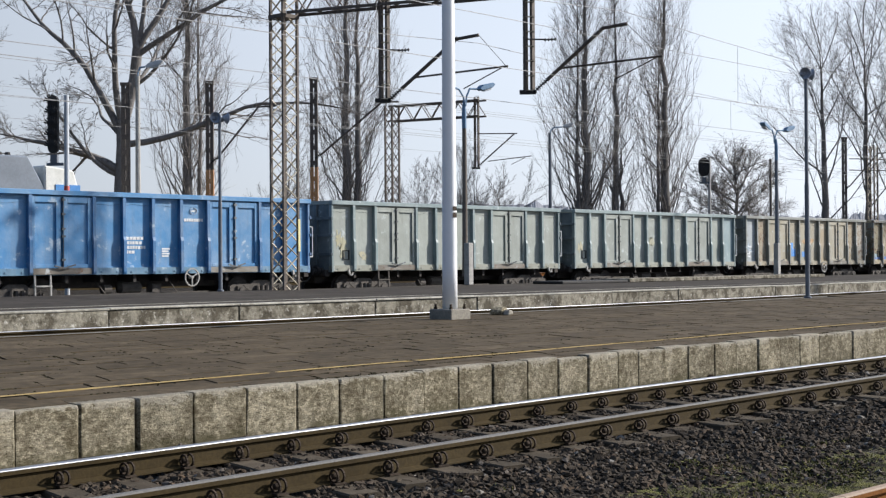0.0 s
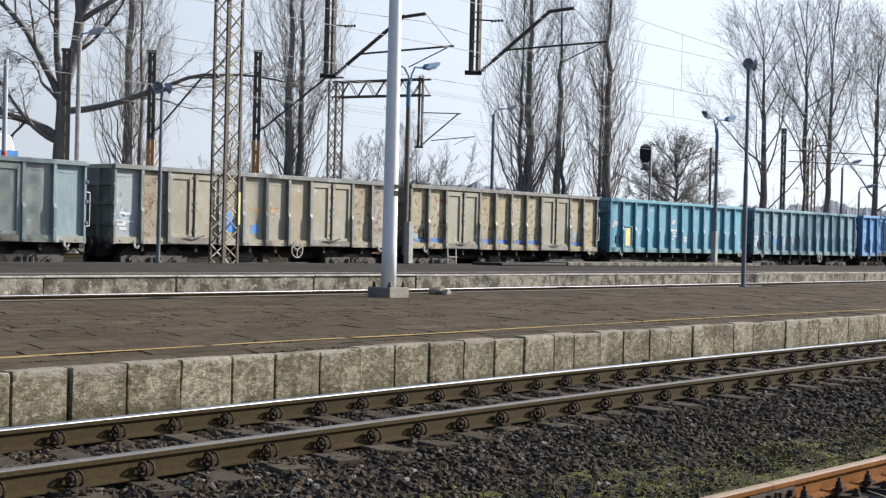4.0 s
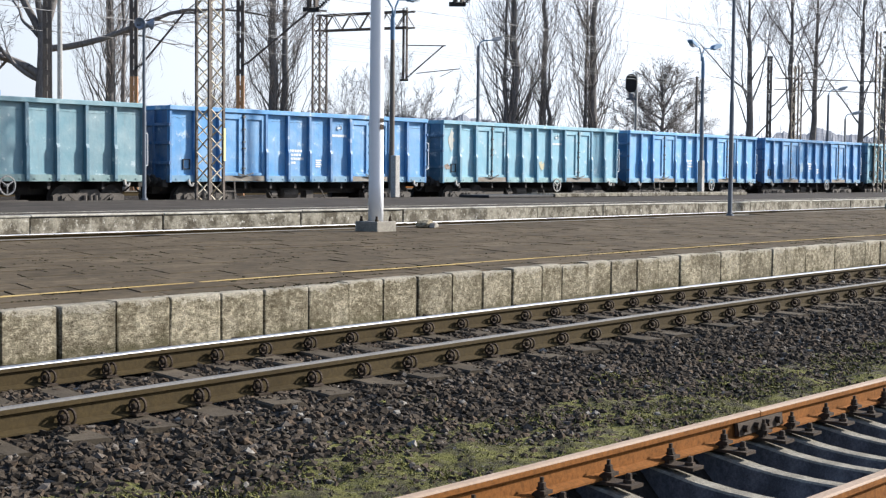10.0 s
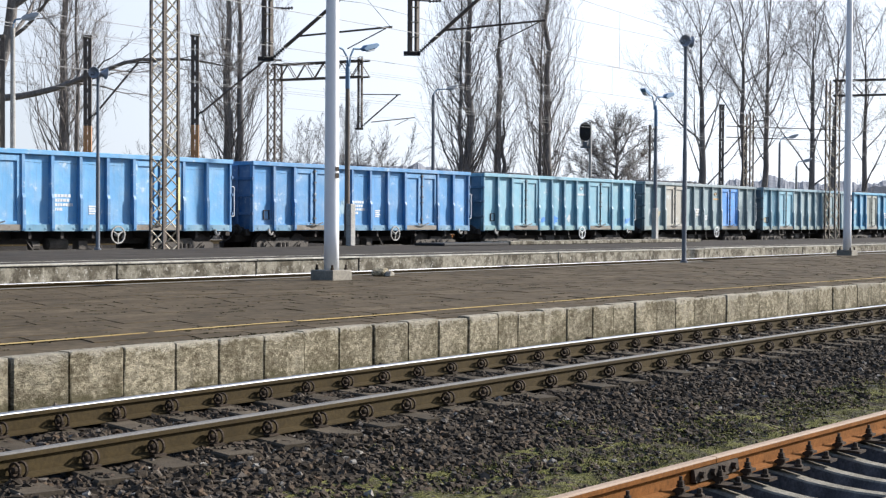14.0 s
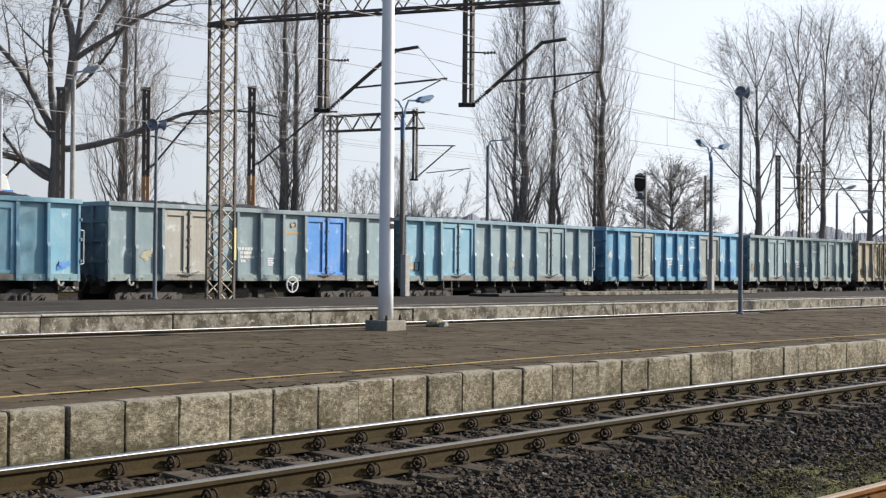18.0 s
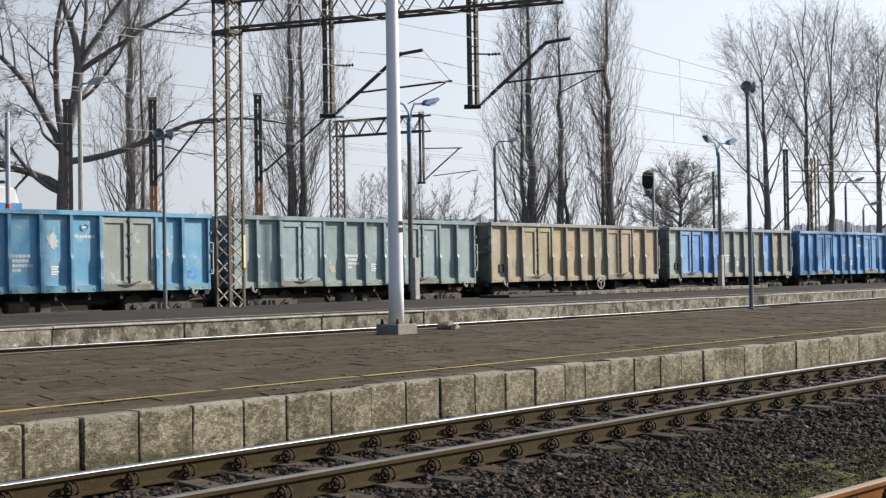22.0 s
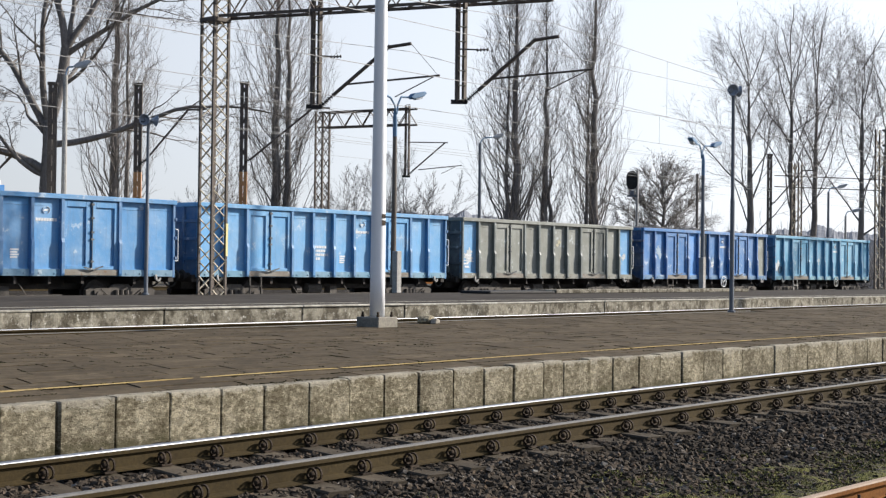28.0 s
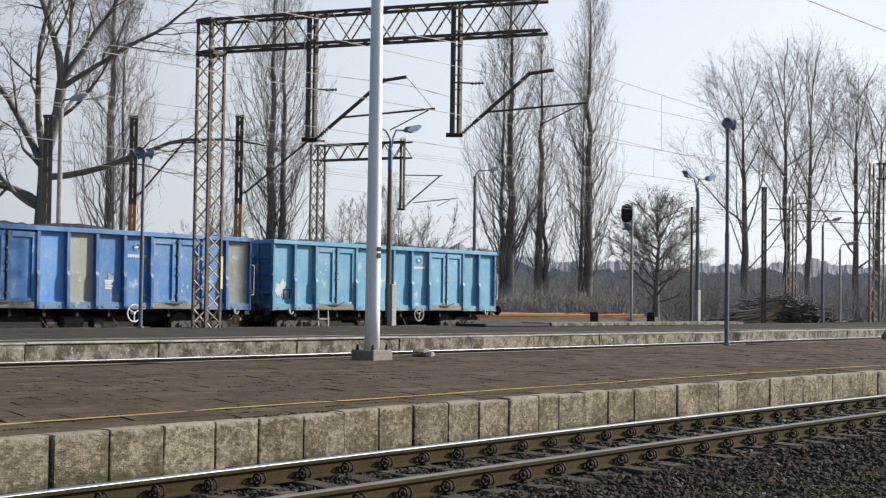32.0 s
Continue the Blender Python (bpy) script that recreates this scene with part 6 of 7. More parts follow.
BUSH = dict(least=0.011, steps=(8, 7, 5, 2), kids=(1.7, 1.7, 1.6, 0), up=(0.02, 0.06, 0.04, 0.02), wob=(0.06, 0.1, 0.12, 0.12), spread=(0.55, 0.5, 0.5, 0.45), bare=(0.1, 0.1, 0.1, 0), ratio=(0.6, 0.5, 0.5, 0.5), thin=(0.5, 0.5, 0.55, 0.6))
SPREAD = dict(least=0.011, steps=(7, 12, 8, 5, 2), kids=(1.25, 0.95, 1.2, 1.6, 0), up=(0.02, 0.045, 0.035, 0.02, 0.0), wob=(0.03, 0.11, 0.15, 0.2, 0.2), spread=(0.8, 0.75, 0.75, 0.7, 0.6), bare=(0.28, 0.18, 0.12, 0.1, 0), ratio=(1.15, 0.55, 0.5, 0.42, 0.5), thin=(0.55, 0.46, 0.45, 0.5, 0.6))
LIMB = dict(least=0.012, steps=(1, 14, 10, 7, 2), kids=(0, 1.15, 1.35, 1.4, 0), up=(0, 0.016, 0.03, 0.02, 0.0), wob=(0, 0.09, 0.14, 0.18, 0.2), spread=(0, 0.75, 0.75, 0.7, 0.6), bare=(0, 0.12, 0.1, 0.1, 0), ratio=(0, 0.50, 0.5, 0.42, 0.5), thin=(0, 0.45, 0.5, 0.55, 0.6))


def tree(seed, x, y, stems, cfg, label, z=-0.3):
    t = thing("tree", pose(x, y, z), label, "tree", "bare trees")
    r = random.Random(seed)
    thick, thin = [], []
    for dx, dy, h, rad, lean_x, lean_y in stems:
        grow(thick, thin, r, (dx, dy, 0), (lean_x, lean_y, 1), h, rad, 0, cfg)
    part("trunk", tubes(thick, 8, "trunk", BARK), None, t)
    part("crown", tubes(thin, 3, "crown", TWIG), None, t, "fine bare twigs")
    return t


def forked_tree(seed, x, y, height, rad, spine, limbs, label, z=-0.3, cfg=LIMB):
    """A thick trunk and great limbs: each has its height, offset, tilt from the vertical, length and radius."""
    t = thing("tree", pose(x, y, z, 0, 0, -51), label, "tree", "bare trees")
    r = random.Random(seed)
    thick, thin = [], []
    px0, pz0 = 0.0, 0.0
    for k in range(8):
        x1, z1 = 0.06 * math.sin(k * 1.3), height * (k + 1) / 8
        thick.append((px0, 0, pz0, x1, 0, z1, rad * (1.2 - 0.05 * k), rad * (1.15 - 0.05 * k)))
        px0, pz0 = x1, z1
    for x1, z1, r1 in spine:
        thick.append((px0, 0, pz0, x1, 0, z1, min(thick[-1][7], r1 * 1.08), r1))
        px0, pz0 = x1, z1
    for lz, lu, tilt, deep, length, lr in limbs:
        a = radians(tilt)
        grow(thick, thin, r, (lu, 0, lz), (math.sin(a), deep, math.cos(a)), length, lr, 1, cfg)
    part("trunk", tubes(thick, 8, "trunk", BARK), None, t)
    part("crown", tubes(thin, 3, "crown", TWIG), None, t, "fine bare twigs")
    return t


def tree_parts(t, thick, thin):
    part("trunk", tubes(thick, 8, "trunk", BARK), None, t)
    part("crown", tubes(thin, 3, "crown", TWIG), None, t, "fine bare twigs")
    return t


def shoot(out, r, p, d, length, rad, segs, lift, wob):
    """A twig in a few bends, lifting towards the light; returns its nodes and directions."""
    p, d = Vector(p), Vector(d).normalized()
    nodes = []
    for k in range(segs):
        d = (d + Vector((r.gauss(0, wob), r.gauss(0, wob), r.gauss(0, wob) + lift))).normalized()
        q = p + d * (length / segs)
        last = k == segs - 1
        out.append((*p, *q, rad * (1 - 0.8 * k / segs), 0.0 if last else rad * (1 - 0.8 * (k + 1) / segs)))
        p = q
        nodes.append((q, d))
    return nodes


def aside(r, d, angle):
    """A direction at an angle from d, turned at random round it."""
    d = d.normalized()
    a = d.orthogonal().normalized()
    b = d.cross(a)
    u = r.uniform(0, 2 * math.pi)
    return d * math.cos(angle) + (a * math.cos(u) + b * math.sin(u)) * math.sin(angle)


def poplar(seed, x, y, stems, label, z=-0.3):
    """A columnar poplar: steep branches hug each stem inside a spindle. A stem has its offset, height, crown radius, trunk radius, number of branches."""
    t = thing("tree", pose(x, y, z), label, "tree", "bare trees")
    r = random.Random(seed)
    thick, thin = [], []
    for ox, oy, H, R, rad, n in stems:
        axis = [Vector((ox, oy, 0))]
        for k in range(14):
            s = (k + 1) / 14
            axis.append(Vector((ox * (1 - 0.2 * s) + r.gauss(0, 0.07), oy * (1 - 0.2 * s) + r.gauss(0, 0.07), H * s)))
        for k, (a, b) in enumerate(zip(axis, axis[1:])):
            r0, r1 = (rad * max(0.05, 1 - 0.95 * (j / 14) ** 0.9) * (1.25 if j == 0 else 1) for j in (k, k + 1))
            (thick if r0 > 0.045 else thin).append((*a, *b, r0, r1))
        for i in range(n):
            s0 = 0.06 + 0.88 * ((i + r.random()) / n) ** 0.95
            base = axis[int(s0 * 14)].lerp(axis[min(14, int(s0 * 14) + 1)], s0 * 14 % 1)
            length = H * (0.10 + 0.27 * (1 - s0) ** 0.8) * r.uniform(0.6, 1.1)
            se = min(0.99, s0 + 0.75 * length / H)
            env = R * ((se / 0.5) ** 0.6 if se < 0.5 else ((1 - se) / 0.5) ** 0.5)
            reach = env * r.uniform(0.35, 1.0) ** 0.7
            a = r.uniform(0, 2 * math.pi)
            br = max(0.020, rad * (1 - s0) * r.uniform(0.07, 0.19))
            prev, m = base, 8
            for k in range(m):
                u = (k + 1) / m
                out = reach * (1 - (1 - u) ** 1.9)
                q = base + Vector((math.cos(a) * out + r.gauss(0, 0.12), math.sin(a) * out + r.gauss(0, 0.12), length * u))
                r0, r1 = br * (1 - 0.85 * k / m), br * (1 - 0.85 * u)
                (thick if r0 > 0.045 else thin).append((*prev, *q, r0, r1))
                d = q - prev
                for _ in range(1 + (r.random() < 0.65)):
                    sub = shoot(thin, r, q, aside(r, d, r.uniform(0.35, 0.65)), length * r.uniform(0.16, 0.30) * (1.15 - 0.6 * u), max(0.011, br * 0.3 * (1 - 0.6 * u)), 3, 0.16, 0.07)
                    for w, e in sub[:2]:
                        shoot(thin, r, w, aside(r, e, r.uniform(0.3, 0.6)), r.uniform(0.4, 1.1), 0.008, 1, 0.15, 0.05)
                prev = q
    return tree_parts(t, thick, thin)


def domed_tree(seed, x, y, H, R, rad, fork, leaders, label, z=-0.3, low=0.25, fine=0.009, lean=0.0, tilts=(24, 56), lift=0.05, wob=0.12, limb=1.0):
    """A broadleaf tree: ascending leaders fan out of the stem and stop at a domed outline."""
    t = thing("tree", pose(x, y, z), label, "tree", "bare trees")
    r = random.Random(seed)
    thick, thin = [], []
    mid, half = H * (1 + low) / 2, H * (1 - low) / 2

    def inside(p):
        return ((p.x - lean) ** 2 + p.y ** 2) / R ** 2 + ((p.z - mid) / half) ** 2 < 1

    axis = [Vector((lean * (k / 10) + r.gauss(0, 0.06), r.gauss(0, 0.06), H * 0.9 * k / 10)) for k in range(11)]
    for k, (a, b) in enumerate(zip(axis, axis[1:])):
        (thick if k < 9 else thin).append((*a, *b, rad * (1.08 * (1 - k / 10) ** 0.9 + 0.02), rad * (1.08 * (1 - (k + 1) / 10) ** 0.9 + 0.02)))
    turn = r.uniform(0, 6.28)
    for i in range(leaders):
        s = fork + (0.88 - fork) * i / (leaders - 1)
        p = axis[int(s / 0.9 * 10)].lerp(axis[min(10, int(s / 0.9 * 10) + 1)], s / 0.9 * 10 % 1)
        a = turn + i * 2.4
        tilt = radians(r.uniform(*tilts) * (1 - 0.45 * i / leaders))
        d = Vector((math.sin(tilt) * math.cos(a), math.sin(tilt) * math.sin(a), math.cos(tilt)))
        step, k, br = H * 0.045, 0, limb * rad * r.uniform(0.17, 0.28) * (1 - 0.4 * i / leaders)
        while k < 14 and (k < 4 or inside(p)):
            d = (d + Vector((r.gauss(0, wob), r.gauss(0, wob), r.gauss(0, 0.6 * wob) + lift))).normalized()
            q = p + d * step
            r0, r1 = max(0.016, br * (1 - 0.1 * k)), max(0.014, br * (1 - 0.1 * (k + 1)))
            (thick if r0 > 0.045 else thin).append((*p, *q, r0, r1))
            p, k = q, k + 1
            for _ in range(1 + (k > 3) if k > 1 else 0):
                if not inside(p):
                    continue
                side = shoot(thin, r, p, aside(r, d, r.uniform(0.4, 0.8)), H * r.uniform(0.08, 0.16) * (1.05 - 0.03 * k), max(0.018, r1 * 0.36), 5, lift, wob)
                for w, e in side:
                    for _ in range(2 if inside(w) else 1):
                        for w2, e2 in shoot(thin, r, w, aside(r, e, r.uniform(0.35, 0.75)), H * r.uniform(0.03, 0.065), fine * 1.25, 2, lift, wob):
                            for _ in range(1 + (r.random() < 0.3)):
                                shoot(thin, r, w2, aside(r, e2, r.uniform(0.3, 0.65)), H * r.uniform(0.015, 0.035), fine, 1, lift, 0.05)
    return tree_parts(t, thick, thin)


forked_tree(11, 51.0, 71.7, 10.0, 0.48, ((0.3, 11.0, 0.37), (0.75, 12.6, 0.34), (0.95, 14.5, 0.31)), (
    (9.7, -0.2, -24, 0.1, 15.0, 0.24), (9.9, 0.0, -10, -0.15, 16.0, 0.22), (14.3, 0.92, -3, 0.05, 13.0, 0.24), (14.3, 0.95, 27, 0.1, 13.0, 0.20), (14.1, 0.95, 56, -0.1, 13.0, 0.19), (14.4, 0.95, 10, 0.25, 12.0, 0.17),
    (8.8, 0.3, 74, 0.15, 15.0, 0.21), (12.2, 0.7, 56, -0.2, 9.0, 0.12), (7.3, -0.35, -58, 0.1, 9.0, 0.27), (7.0, -0.35, -66, -0.1, 7.0, 0.16), (9.5, -0.3, -45, 0.5, 9.0, 0.12), (12.0, 0.6, 20, 0.8, 10.0, 0.13)),
    "old bare broadleaf tree with thick forked trunk and sweeping limbs")
tree(12, 44.0, 76.0, ((0, 0, 14, 0.45, -0.05, 0.05),), SPREAD, "bare broadleaf tree with long hanging limbs")
poplar(13, 58.4, 75.0, ((0, 0, 27, 3.6, 0.42, 104), (0.7, -0.5, 22, 2.7, 0.22, 50)), "tall slim bare poplar with upright twigs")
poplar(14, 79.4, 81.3, ((-0.25, 0.25, 31, 4.8, 0.46, 135), (0.45, -0.4, 30, 4.4, 0.38, 95)), "pair of tall bare poplar stems grown together")
poplar(15, 95.0, 70.0, ((0, 0, 29, 4.2, 0.5, 140), (-0.5, 0.45, 25, 4.1, 0.25, 60)), "tall bare poplar of several upright stems")
poplar(16, 98.1, 69.1, ((0, 0, 24, 3.2, 0.42, 90), (0.3, -0.3, 11.5, 1.9, 0.40, 14)), "bare poplar with a thick broken stem")
poplar(17, 102.0, 66.9, ((0, 0, 28.5, 3.9, 0.5, 145), (-0.4, 0.4, 23, 3.4, 0.22, 50)), "tall slender bare poplar with fine twigs")
domed_tree(18, 90.5, 53.4, 9.3, 3.7, 0.26, 0.18, 30, "small round bare fruit tree with dense dark twigs", -0.1, 0.2, 0.013, 0.0, (35, 85), 0.03, 0.17, 1.5)
domed_tree(19, 124.5, 63.6, 24.5, 6.6, 0.42, 0.20, 16, "tall bare tree with wide high crown", lean=-1.2)
domed_tree(20, 131.0, 62.6, 26.5, 5.6, 0.38, 0.24, 16, "tall bare tree with wide high crown", lean=-0.8)
domed_tree(21, 136.2, 62.9, 27.5, 5.8, 0.38, 0.24, 16, "tall bare tree with wide high crown", lean=0.8)
domed_tree(22, 133.5, 56.7, 24.5, 5.4, 0.36, 0.22, 14, "tall bare tree with spreading crown")
domed_tree(25, 135.6, 55.6, 23.5, 5.0, 0.34, 0.24, 13, "tall bare tree leaning out beside another", lean=1.6)
domed_tree(23, 139.0, 53.5, 23.5, 5.2, 0.34, 0.22, 13, "tall bare tree with wide high crown")
domed_tree(24, 141.0, 46.0, 23.0, 5.2, 0.34, 0.22, 11, "tall bare tree with wide high crown")
tree(26, 68.0, 77.0, ((0, 0, 11, 0.14, 0.0, 0.0), (0.8, -0.5, 9, 0.1, 0.1, 0.0)), BUSH, "young bare tree with thin upright twigs")
for seed, bear, dist, h in ((28, 44.6, 113, 7.0), (29, 42.7, 117, 8.2), (30, 41.6, 118, 9.8), (33, 40.7, 116, 9.6), (34, 39.6, 119, 7.2), (35, 47.6, 112, 8.0)):
    tree(seed, dist * math.cos(radians(bear)), dist * math.sin(radians(bear)), ((0, 0, h, 0.13, 0.05, -0.05), (0.9, -0.5, h * 0.85, 0.11, 0.3, -0.25), (-0.9, 0.6, h * 0.85, 0.11, -0.3, 0.25), (0.2, 0.5, h * 0.9, 0.1, -0.12, 0.1)), BUSH, "spreading bare thorn bush behind the tracks")


# ---- scrub and far woods ----
def scrub(name, seed, n, xy, hmin, hmax, label, rad=0.02, material=SCRUB):
    r = random.Random(seed)
    segs = []
    for _ in range(n):
        x, y, k = xy(r)
        h = r.uniform(hmin, hmax) * k
        dx, dy = r.gauss(0, 0.45), r.gauss(0, 0.45)
        x2, y2, z2 = x + dx * h * 0.7, y + dy * h * 0.7, h * 0.45
        segs.append((x, y, -0.3, x2, y2, z2, rad * 1.6, rad))
        for _ in range(r.choice((3, 4, 5))):
            f = r.uniform(0.3, 1.0)
            sx, sy, sz = x + (x2 - x) * f, y + (y2 - y) * f, z2 * f
            ex, ey, ez = sx + r.gauss(0, 0.3) * h * 0.4, sy + r.gauss(0, 0.3) * h * 0.4, sz + h * r.uniform(0.15, 0.5)
            segs.append((sx, sy, sz, ex, ey, ez, rad * 0.8, rad * 0.3))
            for _ in range(2):
                g = r.uniform(0.2, 0.9)
                tx, ty, tz = sx + (ex - sx) * g, sy + (ey - sy) * g, sz + (ez - sz) * g
                segs.append((tx, ty, tz, tx + r.gauss(0, 0.25), ty + r.gauss(0, 0.25), tz + h * r.uniform(0.05, 0.2), rad * 0.5, 0.0))
    ob = new(name, tubes(segs, 3, name, material))
    return tagged(ob, label, "scrub", "", "stuff")


def band(d0, d1, a0, a1):
    """Points in a belt round the view, between two distances and two bearings (degrees from x)."""
    def pick(r):
        a, d = radians(r.uniform(a0, a1)), r.uniform(d0, d1)
        x, y = d * math.cos(a), d * math.sin(a)
        k = 0.55 + 0.6 * noise.noise(Vector((a * 14, 3.1, 0))) + 0.3 * noise.noise(Vector((a * 45, 9.1, 0)))
        return x, y, max(0.35, 0.55 + k * 0.5)
    return pick


scrub("scrub", 31, 4200, band(122, 160, 16, 66), 3.6, 8.2, "belt of bare brown scrub behind the tracks", 0.016)
scrub("undergrowth", 36, 2600, band(104, 122, 31.5, 50), 1.6, 4.6, "dense brown undergrowth at the feet of the poplars", 0.016)
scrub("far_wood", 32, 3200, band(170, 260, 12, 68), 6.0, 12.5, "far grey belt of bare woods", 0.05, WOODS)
# solid mass of the far woods, with a ragged top
def thicket(name, dists, base, rough, label, material, swell=0.0):
    """A solid ragged mass of far bushes, in two rows."""
    v, f = [], []
    n = 1600
    for row, d in enumerate(dists):
        for k in range(n + 1):
            a = radians(8 + 62 * k / n)
            h = base + rough * noise.noise(Vector((a * 22, 0.7 + base, row))) + 0.8 * rough * noise.noise(Vector((a * 90, 4.7, row))) + 0.35 * rough * noise.noise(Vector((a * 330, 8.7, row))) + 0.2 * rough * noise.noise(Vector((a * 1400, 2.7, row)))
            h += swell * min(max((math.degrees(a) - 34) / 5, 0), 1) * min(max((50 - math.degrees(a)) / 5, 0), 1)
            v += [(d * math.cos(a), d * math.sin(a), -1.0), (d * math.cos(a), d * math.sin(a), h + 0.25 * base * row)]
    for k in range(n):
        i, j = 2 * k, 2 * (k + n + 1)
        f += [(i, i + 2, i + 3, i + 1), (j, j + 2, j + 3, j + 1), (i + 1, i + 3, j + 3, j + 1)]
    tagged(new(name, soup(name, v, f, material)), label, "woods", "", "stuff")


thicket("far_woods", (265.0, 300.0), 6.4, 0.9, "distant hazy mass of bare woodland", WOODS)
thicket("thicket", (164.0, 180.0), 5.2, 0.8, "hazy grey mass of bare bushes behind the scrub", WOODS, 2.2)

# heap of cut brushwood beside the line
r = random.Random(5)
segs = []
for _ in range(1000):
    u = r.gauss(0, 1)
    x, y = 100.5 + 2.3 * u + r.uniform(-0.8, 0.8), 48.6 - 1.9 * u + r.uniform(-1.2, 1.2)
    z = r.uniform(0, 2.3) * math.exp(-0.5 * (u * 1.2) ** 2)
    a, l = r.uniform(0, 6.28), r.uniform(0.5, 1.7)
    segs.append((x, y, z, x + l * math.cos(a), y + l * math.sin(a), max(0, z + r.uniform(-0.7, 0.6)), r.uniform(0.03, 0.09), 0.02))
tagged(new("brush_heap", tubes(segs, 4, "brush_heap", BARK)), "heap of cut branches and logs beside the line", "brush heap", "", "stuff")
segs = []
for _ in range(70):
    u = r.uniform(0, 1)
    x, y = 95.6 + 2.6 * u + r.uniform(-0.6, 0.6), 49.4 - 2.0 * u + r.uniform(-0.6, 0.6)
    z = 0.1 + r.uniform(0, 1.9) * u
    l = r.uniform(1.5, 3.2)
    segs.append((x, y, z, x - l * 0.62 + r.uniform(-0.3, 0.3), y + l * 0.72, max(0.1, z - r.uniform(0.2, 0.9)), r.uniform(0.07, 0.13), 0.06))
tagged(new("log_pile", tubes(segs, 6, "log_pile", LOG)), "pale split logs tipped against the brushwood heap", "log pile", "", "stuff")

# ---- shunting engine standing behind the train ----
engine = thing("locomotive", pose(18.6, 46.0, 0.58), "blue and cream locomotive with grey roof standing behind the train", "locomotive")
bm = bmesh.new()
box(bm, 0, 0, 0.9, 11.2, 2.9, 3.45)
part("body", finish(bm, 0.08), LOCO_SIDE, engine)
bm = bmesh.new()
prism(bm, [(0.0, 3.45), (10.9, 3.45), (10.1, 4.75), (0.3, 4.75)], 0.1, 2.8)
part("roof", finish(bm, 0.06), LOCO_ROOF, engine)
bm = bmesh.new()
prism(bm, [(10.75, 0.9), (12.3, 0.9), (12.45, 2.9), (12.0, 4.3), (10.75, 4.45)], 0.05, 2.85)
cab = part("cab", finish(bm, 0.06), LOCO_SIDE, engine, "cream driving cab with blue band")
bm = bmesh.new()
box(bm, 11.2, 0.02, 3.3, 12.25, 0.049, 3.75)
part("band", finish(bm), LOCO_BLUE, cab)
bm = bmesh.new()
box(bm, -0.01, -0.012, 2.2, 11.25, 0.0, 2.75)
box(bm, 9.9, -0.014, 3.18, 11.24, 0.0, 3.42)
part("stripe", finish(bm), LOCO_BLUE, engine, "blue stripe")
for k in range(6):
    bm = bmesh.new()
    box(bm, 6.3 + 0.82 * k, -0.03, 2.78, 6.3 + 0.82 * k + 0.66, 0.02, 3.28)
    w = part("window", finish(bm, 0.02), LOCO_SIDE, engine)
    bm = bmesh.new()
    box(bm, 6.36 + 0.82 * k, -0.045, 2.84, 6.3 + 0.82 * k + 0.60, -0.031, 3.22)
    part("pane", finish(bm), glass_m, w)
for x in (7.6, 9.4):
    bm = bmesh.new()
    for dx in (0, 0.35):
        lathe(bm, [(0.09, 0), (0.11, 0.06), (0.09, 0.16)], 10, (x + dx, 0.9, 4.75))
    bar(bm, (x, 0.9, 4.86), (x + 0.35, 0.9, 4.86), 0.04)
    part("roof_horn", finish(bm), BLACK, engine)
for x in (1.6, 3.6, 7.6, 9.6):
    bm = bmesh.new()
    lathe(bm, [(0.5, 0), (0.52, 0.1), (0.3, 0.12)], 20, (x, 0.6, 0.52), "y")
    part("wheel", finish(bm), BLACK, engine)
bm = bmesh.new()
box(bm, 0.3, 0.5, 0.4, 10.9, 2.4, 0.95)
part("underframe", finish(bm), UNDER, engine)


# ---- ballast stones, moss and litter between the tracks ----
def scatter(n, x0, x1, y0, y1, keep=None):
    x = rng.uniform(x0, x1, n)
    y = rng.uniform(y0, y1, n)
    if keep is not None:
        k = keep(x, y)
        x, y = x[k], y[k]
    return np.stack([x, y, bed_z(x, y) + rng.uniform(-0.012, 0.012, len(x))], 1)


def off_rails(x, y):
    u = y - NEAR_Y - bend(x)
    return (np.abs(u) > 0.085) & (np.abs(u - GAUGE) > 0.085) & (u < 2.35) & (y > 4.72) & (rng.uniform(0, 1, len(x)) < np.interp(y - rust_y(x), [0.15, 0.5, 1.3], [0.12, 0.45, 1.0]))


for n, x0, x1, size in ((48000, 2.5, 14, 0.050), (19000, 14, 24, 0.062), (9000, 24, 44, 0.095)):
    tagged(new("ballast_stones", stones("ballast_stones", scatter(n, x0, x1, 4.6, 10.2, off_rails), size, STONE, 0.85)), "loose dark crushed stone ballast", "ballast", "", "stuff")


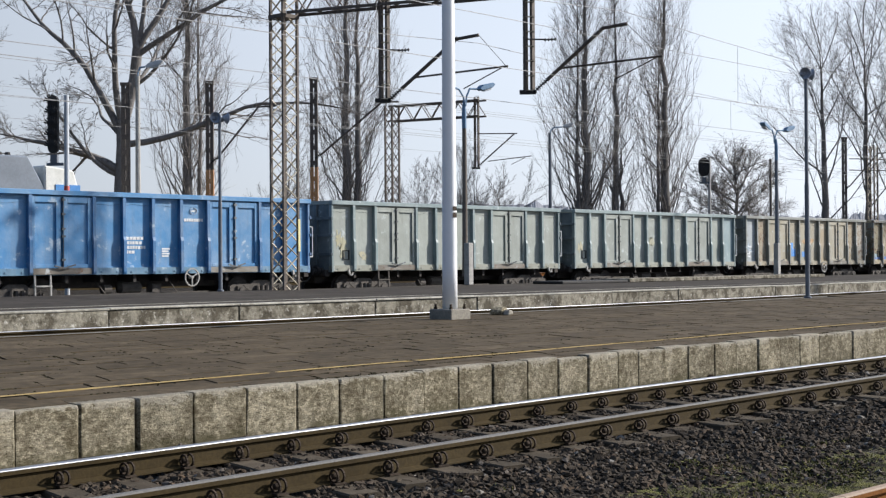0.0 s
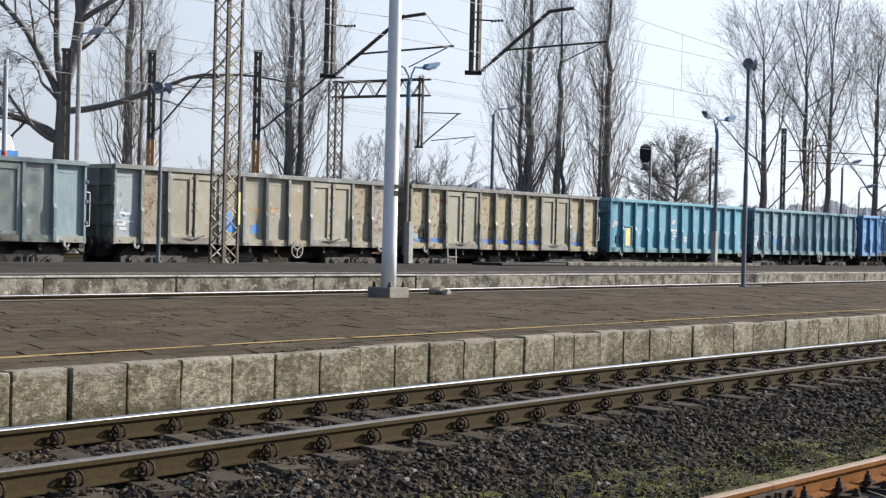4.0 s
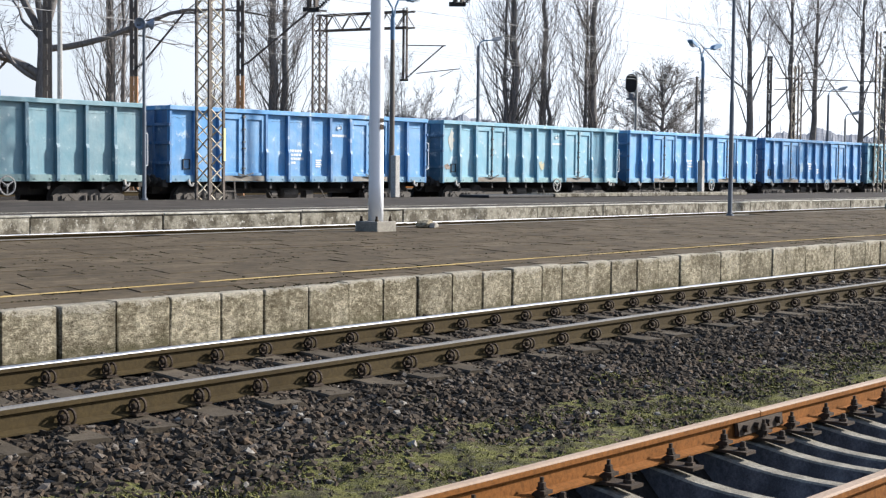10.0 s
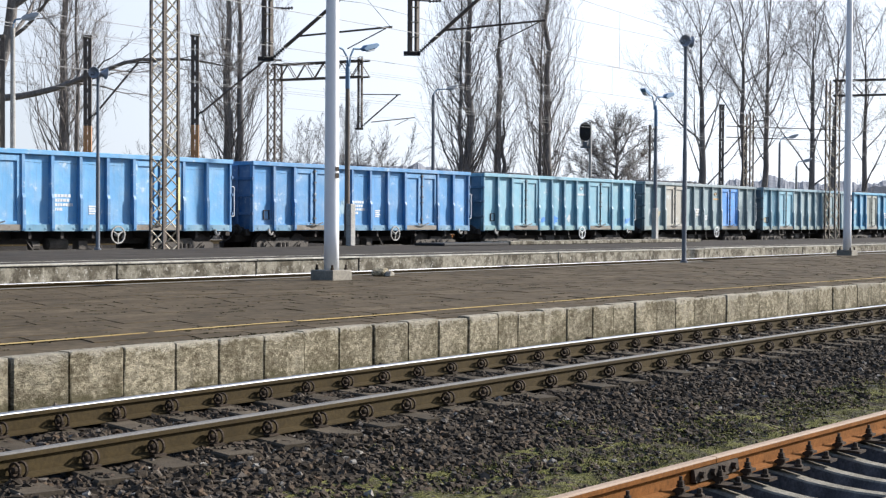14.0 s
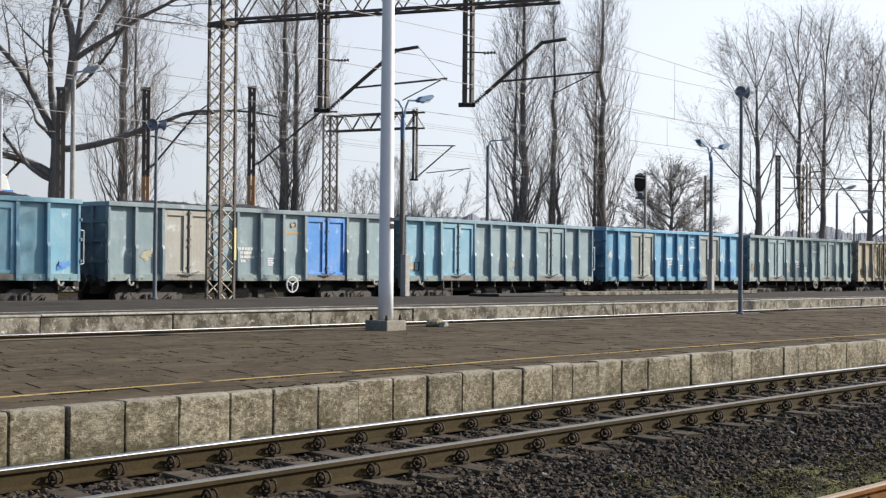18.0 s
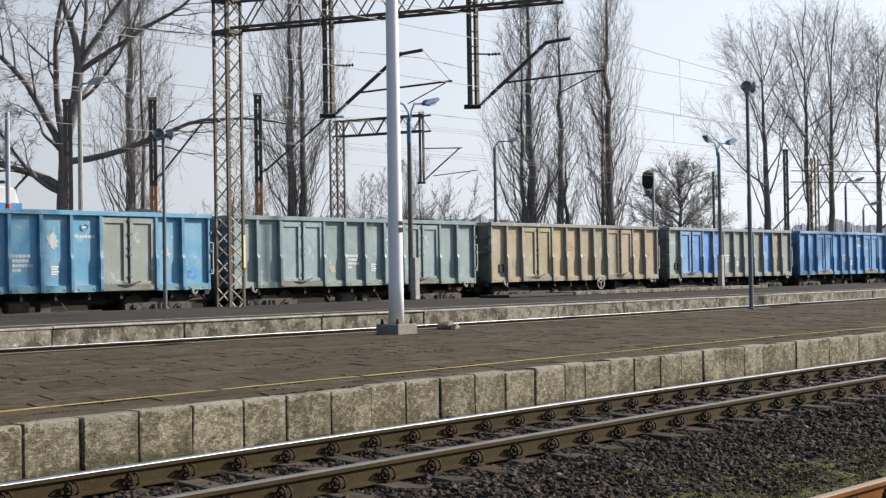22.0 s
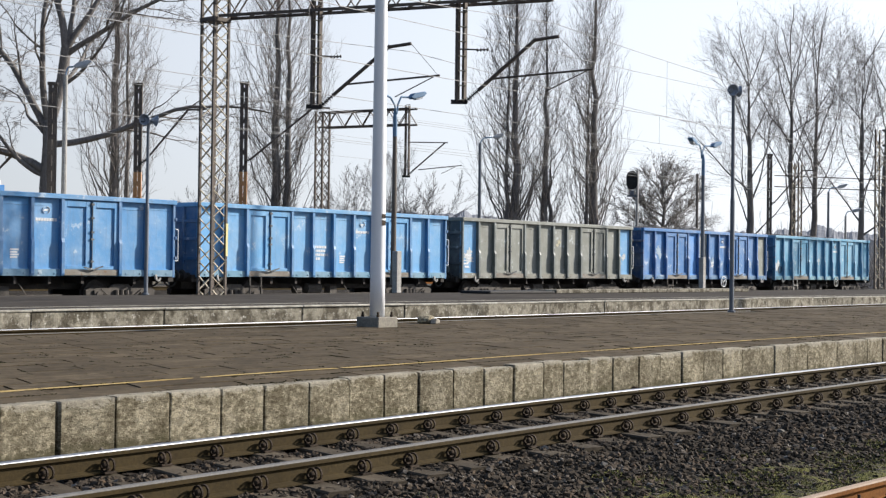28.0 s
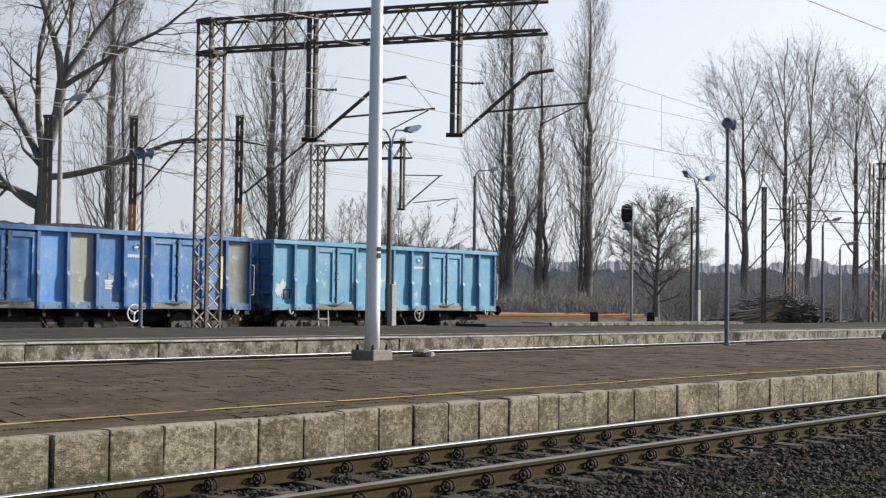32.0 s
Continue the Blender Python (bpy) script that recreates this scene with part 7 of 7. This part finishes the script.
def mossy(x, y):
    """Moss lies thick along the rusty rail and thins out in patches up the ballast."""
    c = np.array([0.7 * noise.noise(Vector((a * 0.8, b * 1.5, 2.0))) + 0.5 * noise.noise(Vector((a * 4.1, b * 5.0, 6.0))) for a, b in zip(x, y)])
    return c + 0.46 - 0.45 * (y - rust_y(x) - 0.15) + rng.uniform(-0.12, 0.12, len(x)) > 0


pts = scatter(60000, 3.0, 26, 4.3, 6.9, lambda x, y: (y > rust_y(x) + 0.1) & mossy(x, y))
def moss_height(X, Y):
    d = Y - rust_y(X) - 0.1
    lump = 0.5 * np.sin(X * 2.3 + 1.7 * np.sin(Y * 3.1)) * np.sin(Y * 4.7 + 1.3 * np.sin(X * 1.9)) + 0.3 * np.sin(X * 7.1 + 2.0 * np.sin(Y * 6.0)) * np.sin(Y * 8.3 - X)
    return bed_z(X, Y) + 0.012 + 0.03 * np.clip(0.75 - 0.95 * np.abs(d - 0.3) + lump, -1.2, 0.6)


sheet("moss_bank", np.linspace(2.5, 32, 420), np.linspace(4.05, 6.4, 60), lambda X, Y: np.where(Y > rust_y(X) + 0.09, moss_height(X, Y), -0.7), MOSS_BED, "stuff", "yellowish moss carpet with grit beside the rusty rail", "moss")
grit = scatter(16000, 3.0, 26, 4.3, 6.2, lambda x, y: (y > rust_y(x) + 0.08) & (rng.uniform(0, 1, len(x)) < np.interp(y - rust_y(x), [0.1, 0.5, 1.6], [1.0, 0.8, 0.1])))
tagged(new("grit", stones("grit", grit + np.array([0, 0, 0.008]), 0.024, GRIT, 0.7)), "pale fine grit among the moss", "gravel", "", "stuff")
tagged(new("moss", stones("moss", pts[::3] + np.array([0, 0, 0.012]), 0.028, MOSS, 0.45)), "low olive moss cushions beside the rusty rail", "moss", "", "stuff")
tagged(new("grass_blades", blades("grass_blades", pts + rng.normal(0, 0.012, (len(pts), 3)) * np.array([1, 1, 0]) + np.array([0, 0, 0.014]), 0.03, MOSS)), "short sparse grass in the moss beside the rail", "grass", "", "stuff")


# ---- what moves: the train rolls by, gathering speed ----
def train_x(t):
    return 90.50 - 8.595 * t - 0.02 * t * t + 0.0000736 * t * t * t


def motions():
    for n, w in train.items():
        walk(w, [(t, pose(train_x(t) + 14.0 * n, TRAIN_Y, TRAIN_RAIL)) for t in (0, 4, 8, 12, 16, 20, 24, 28, 32)])


motions()
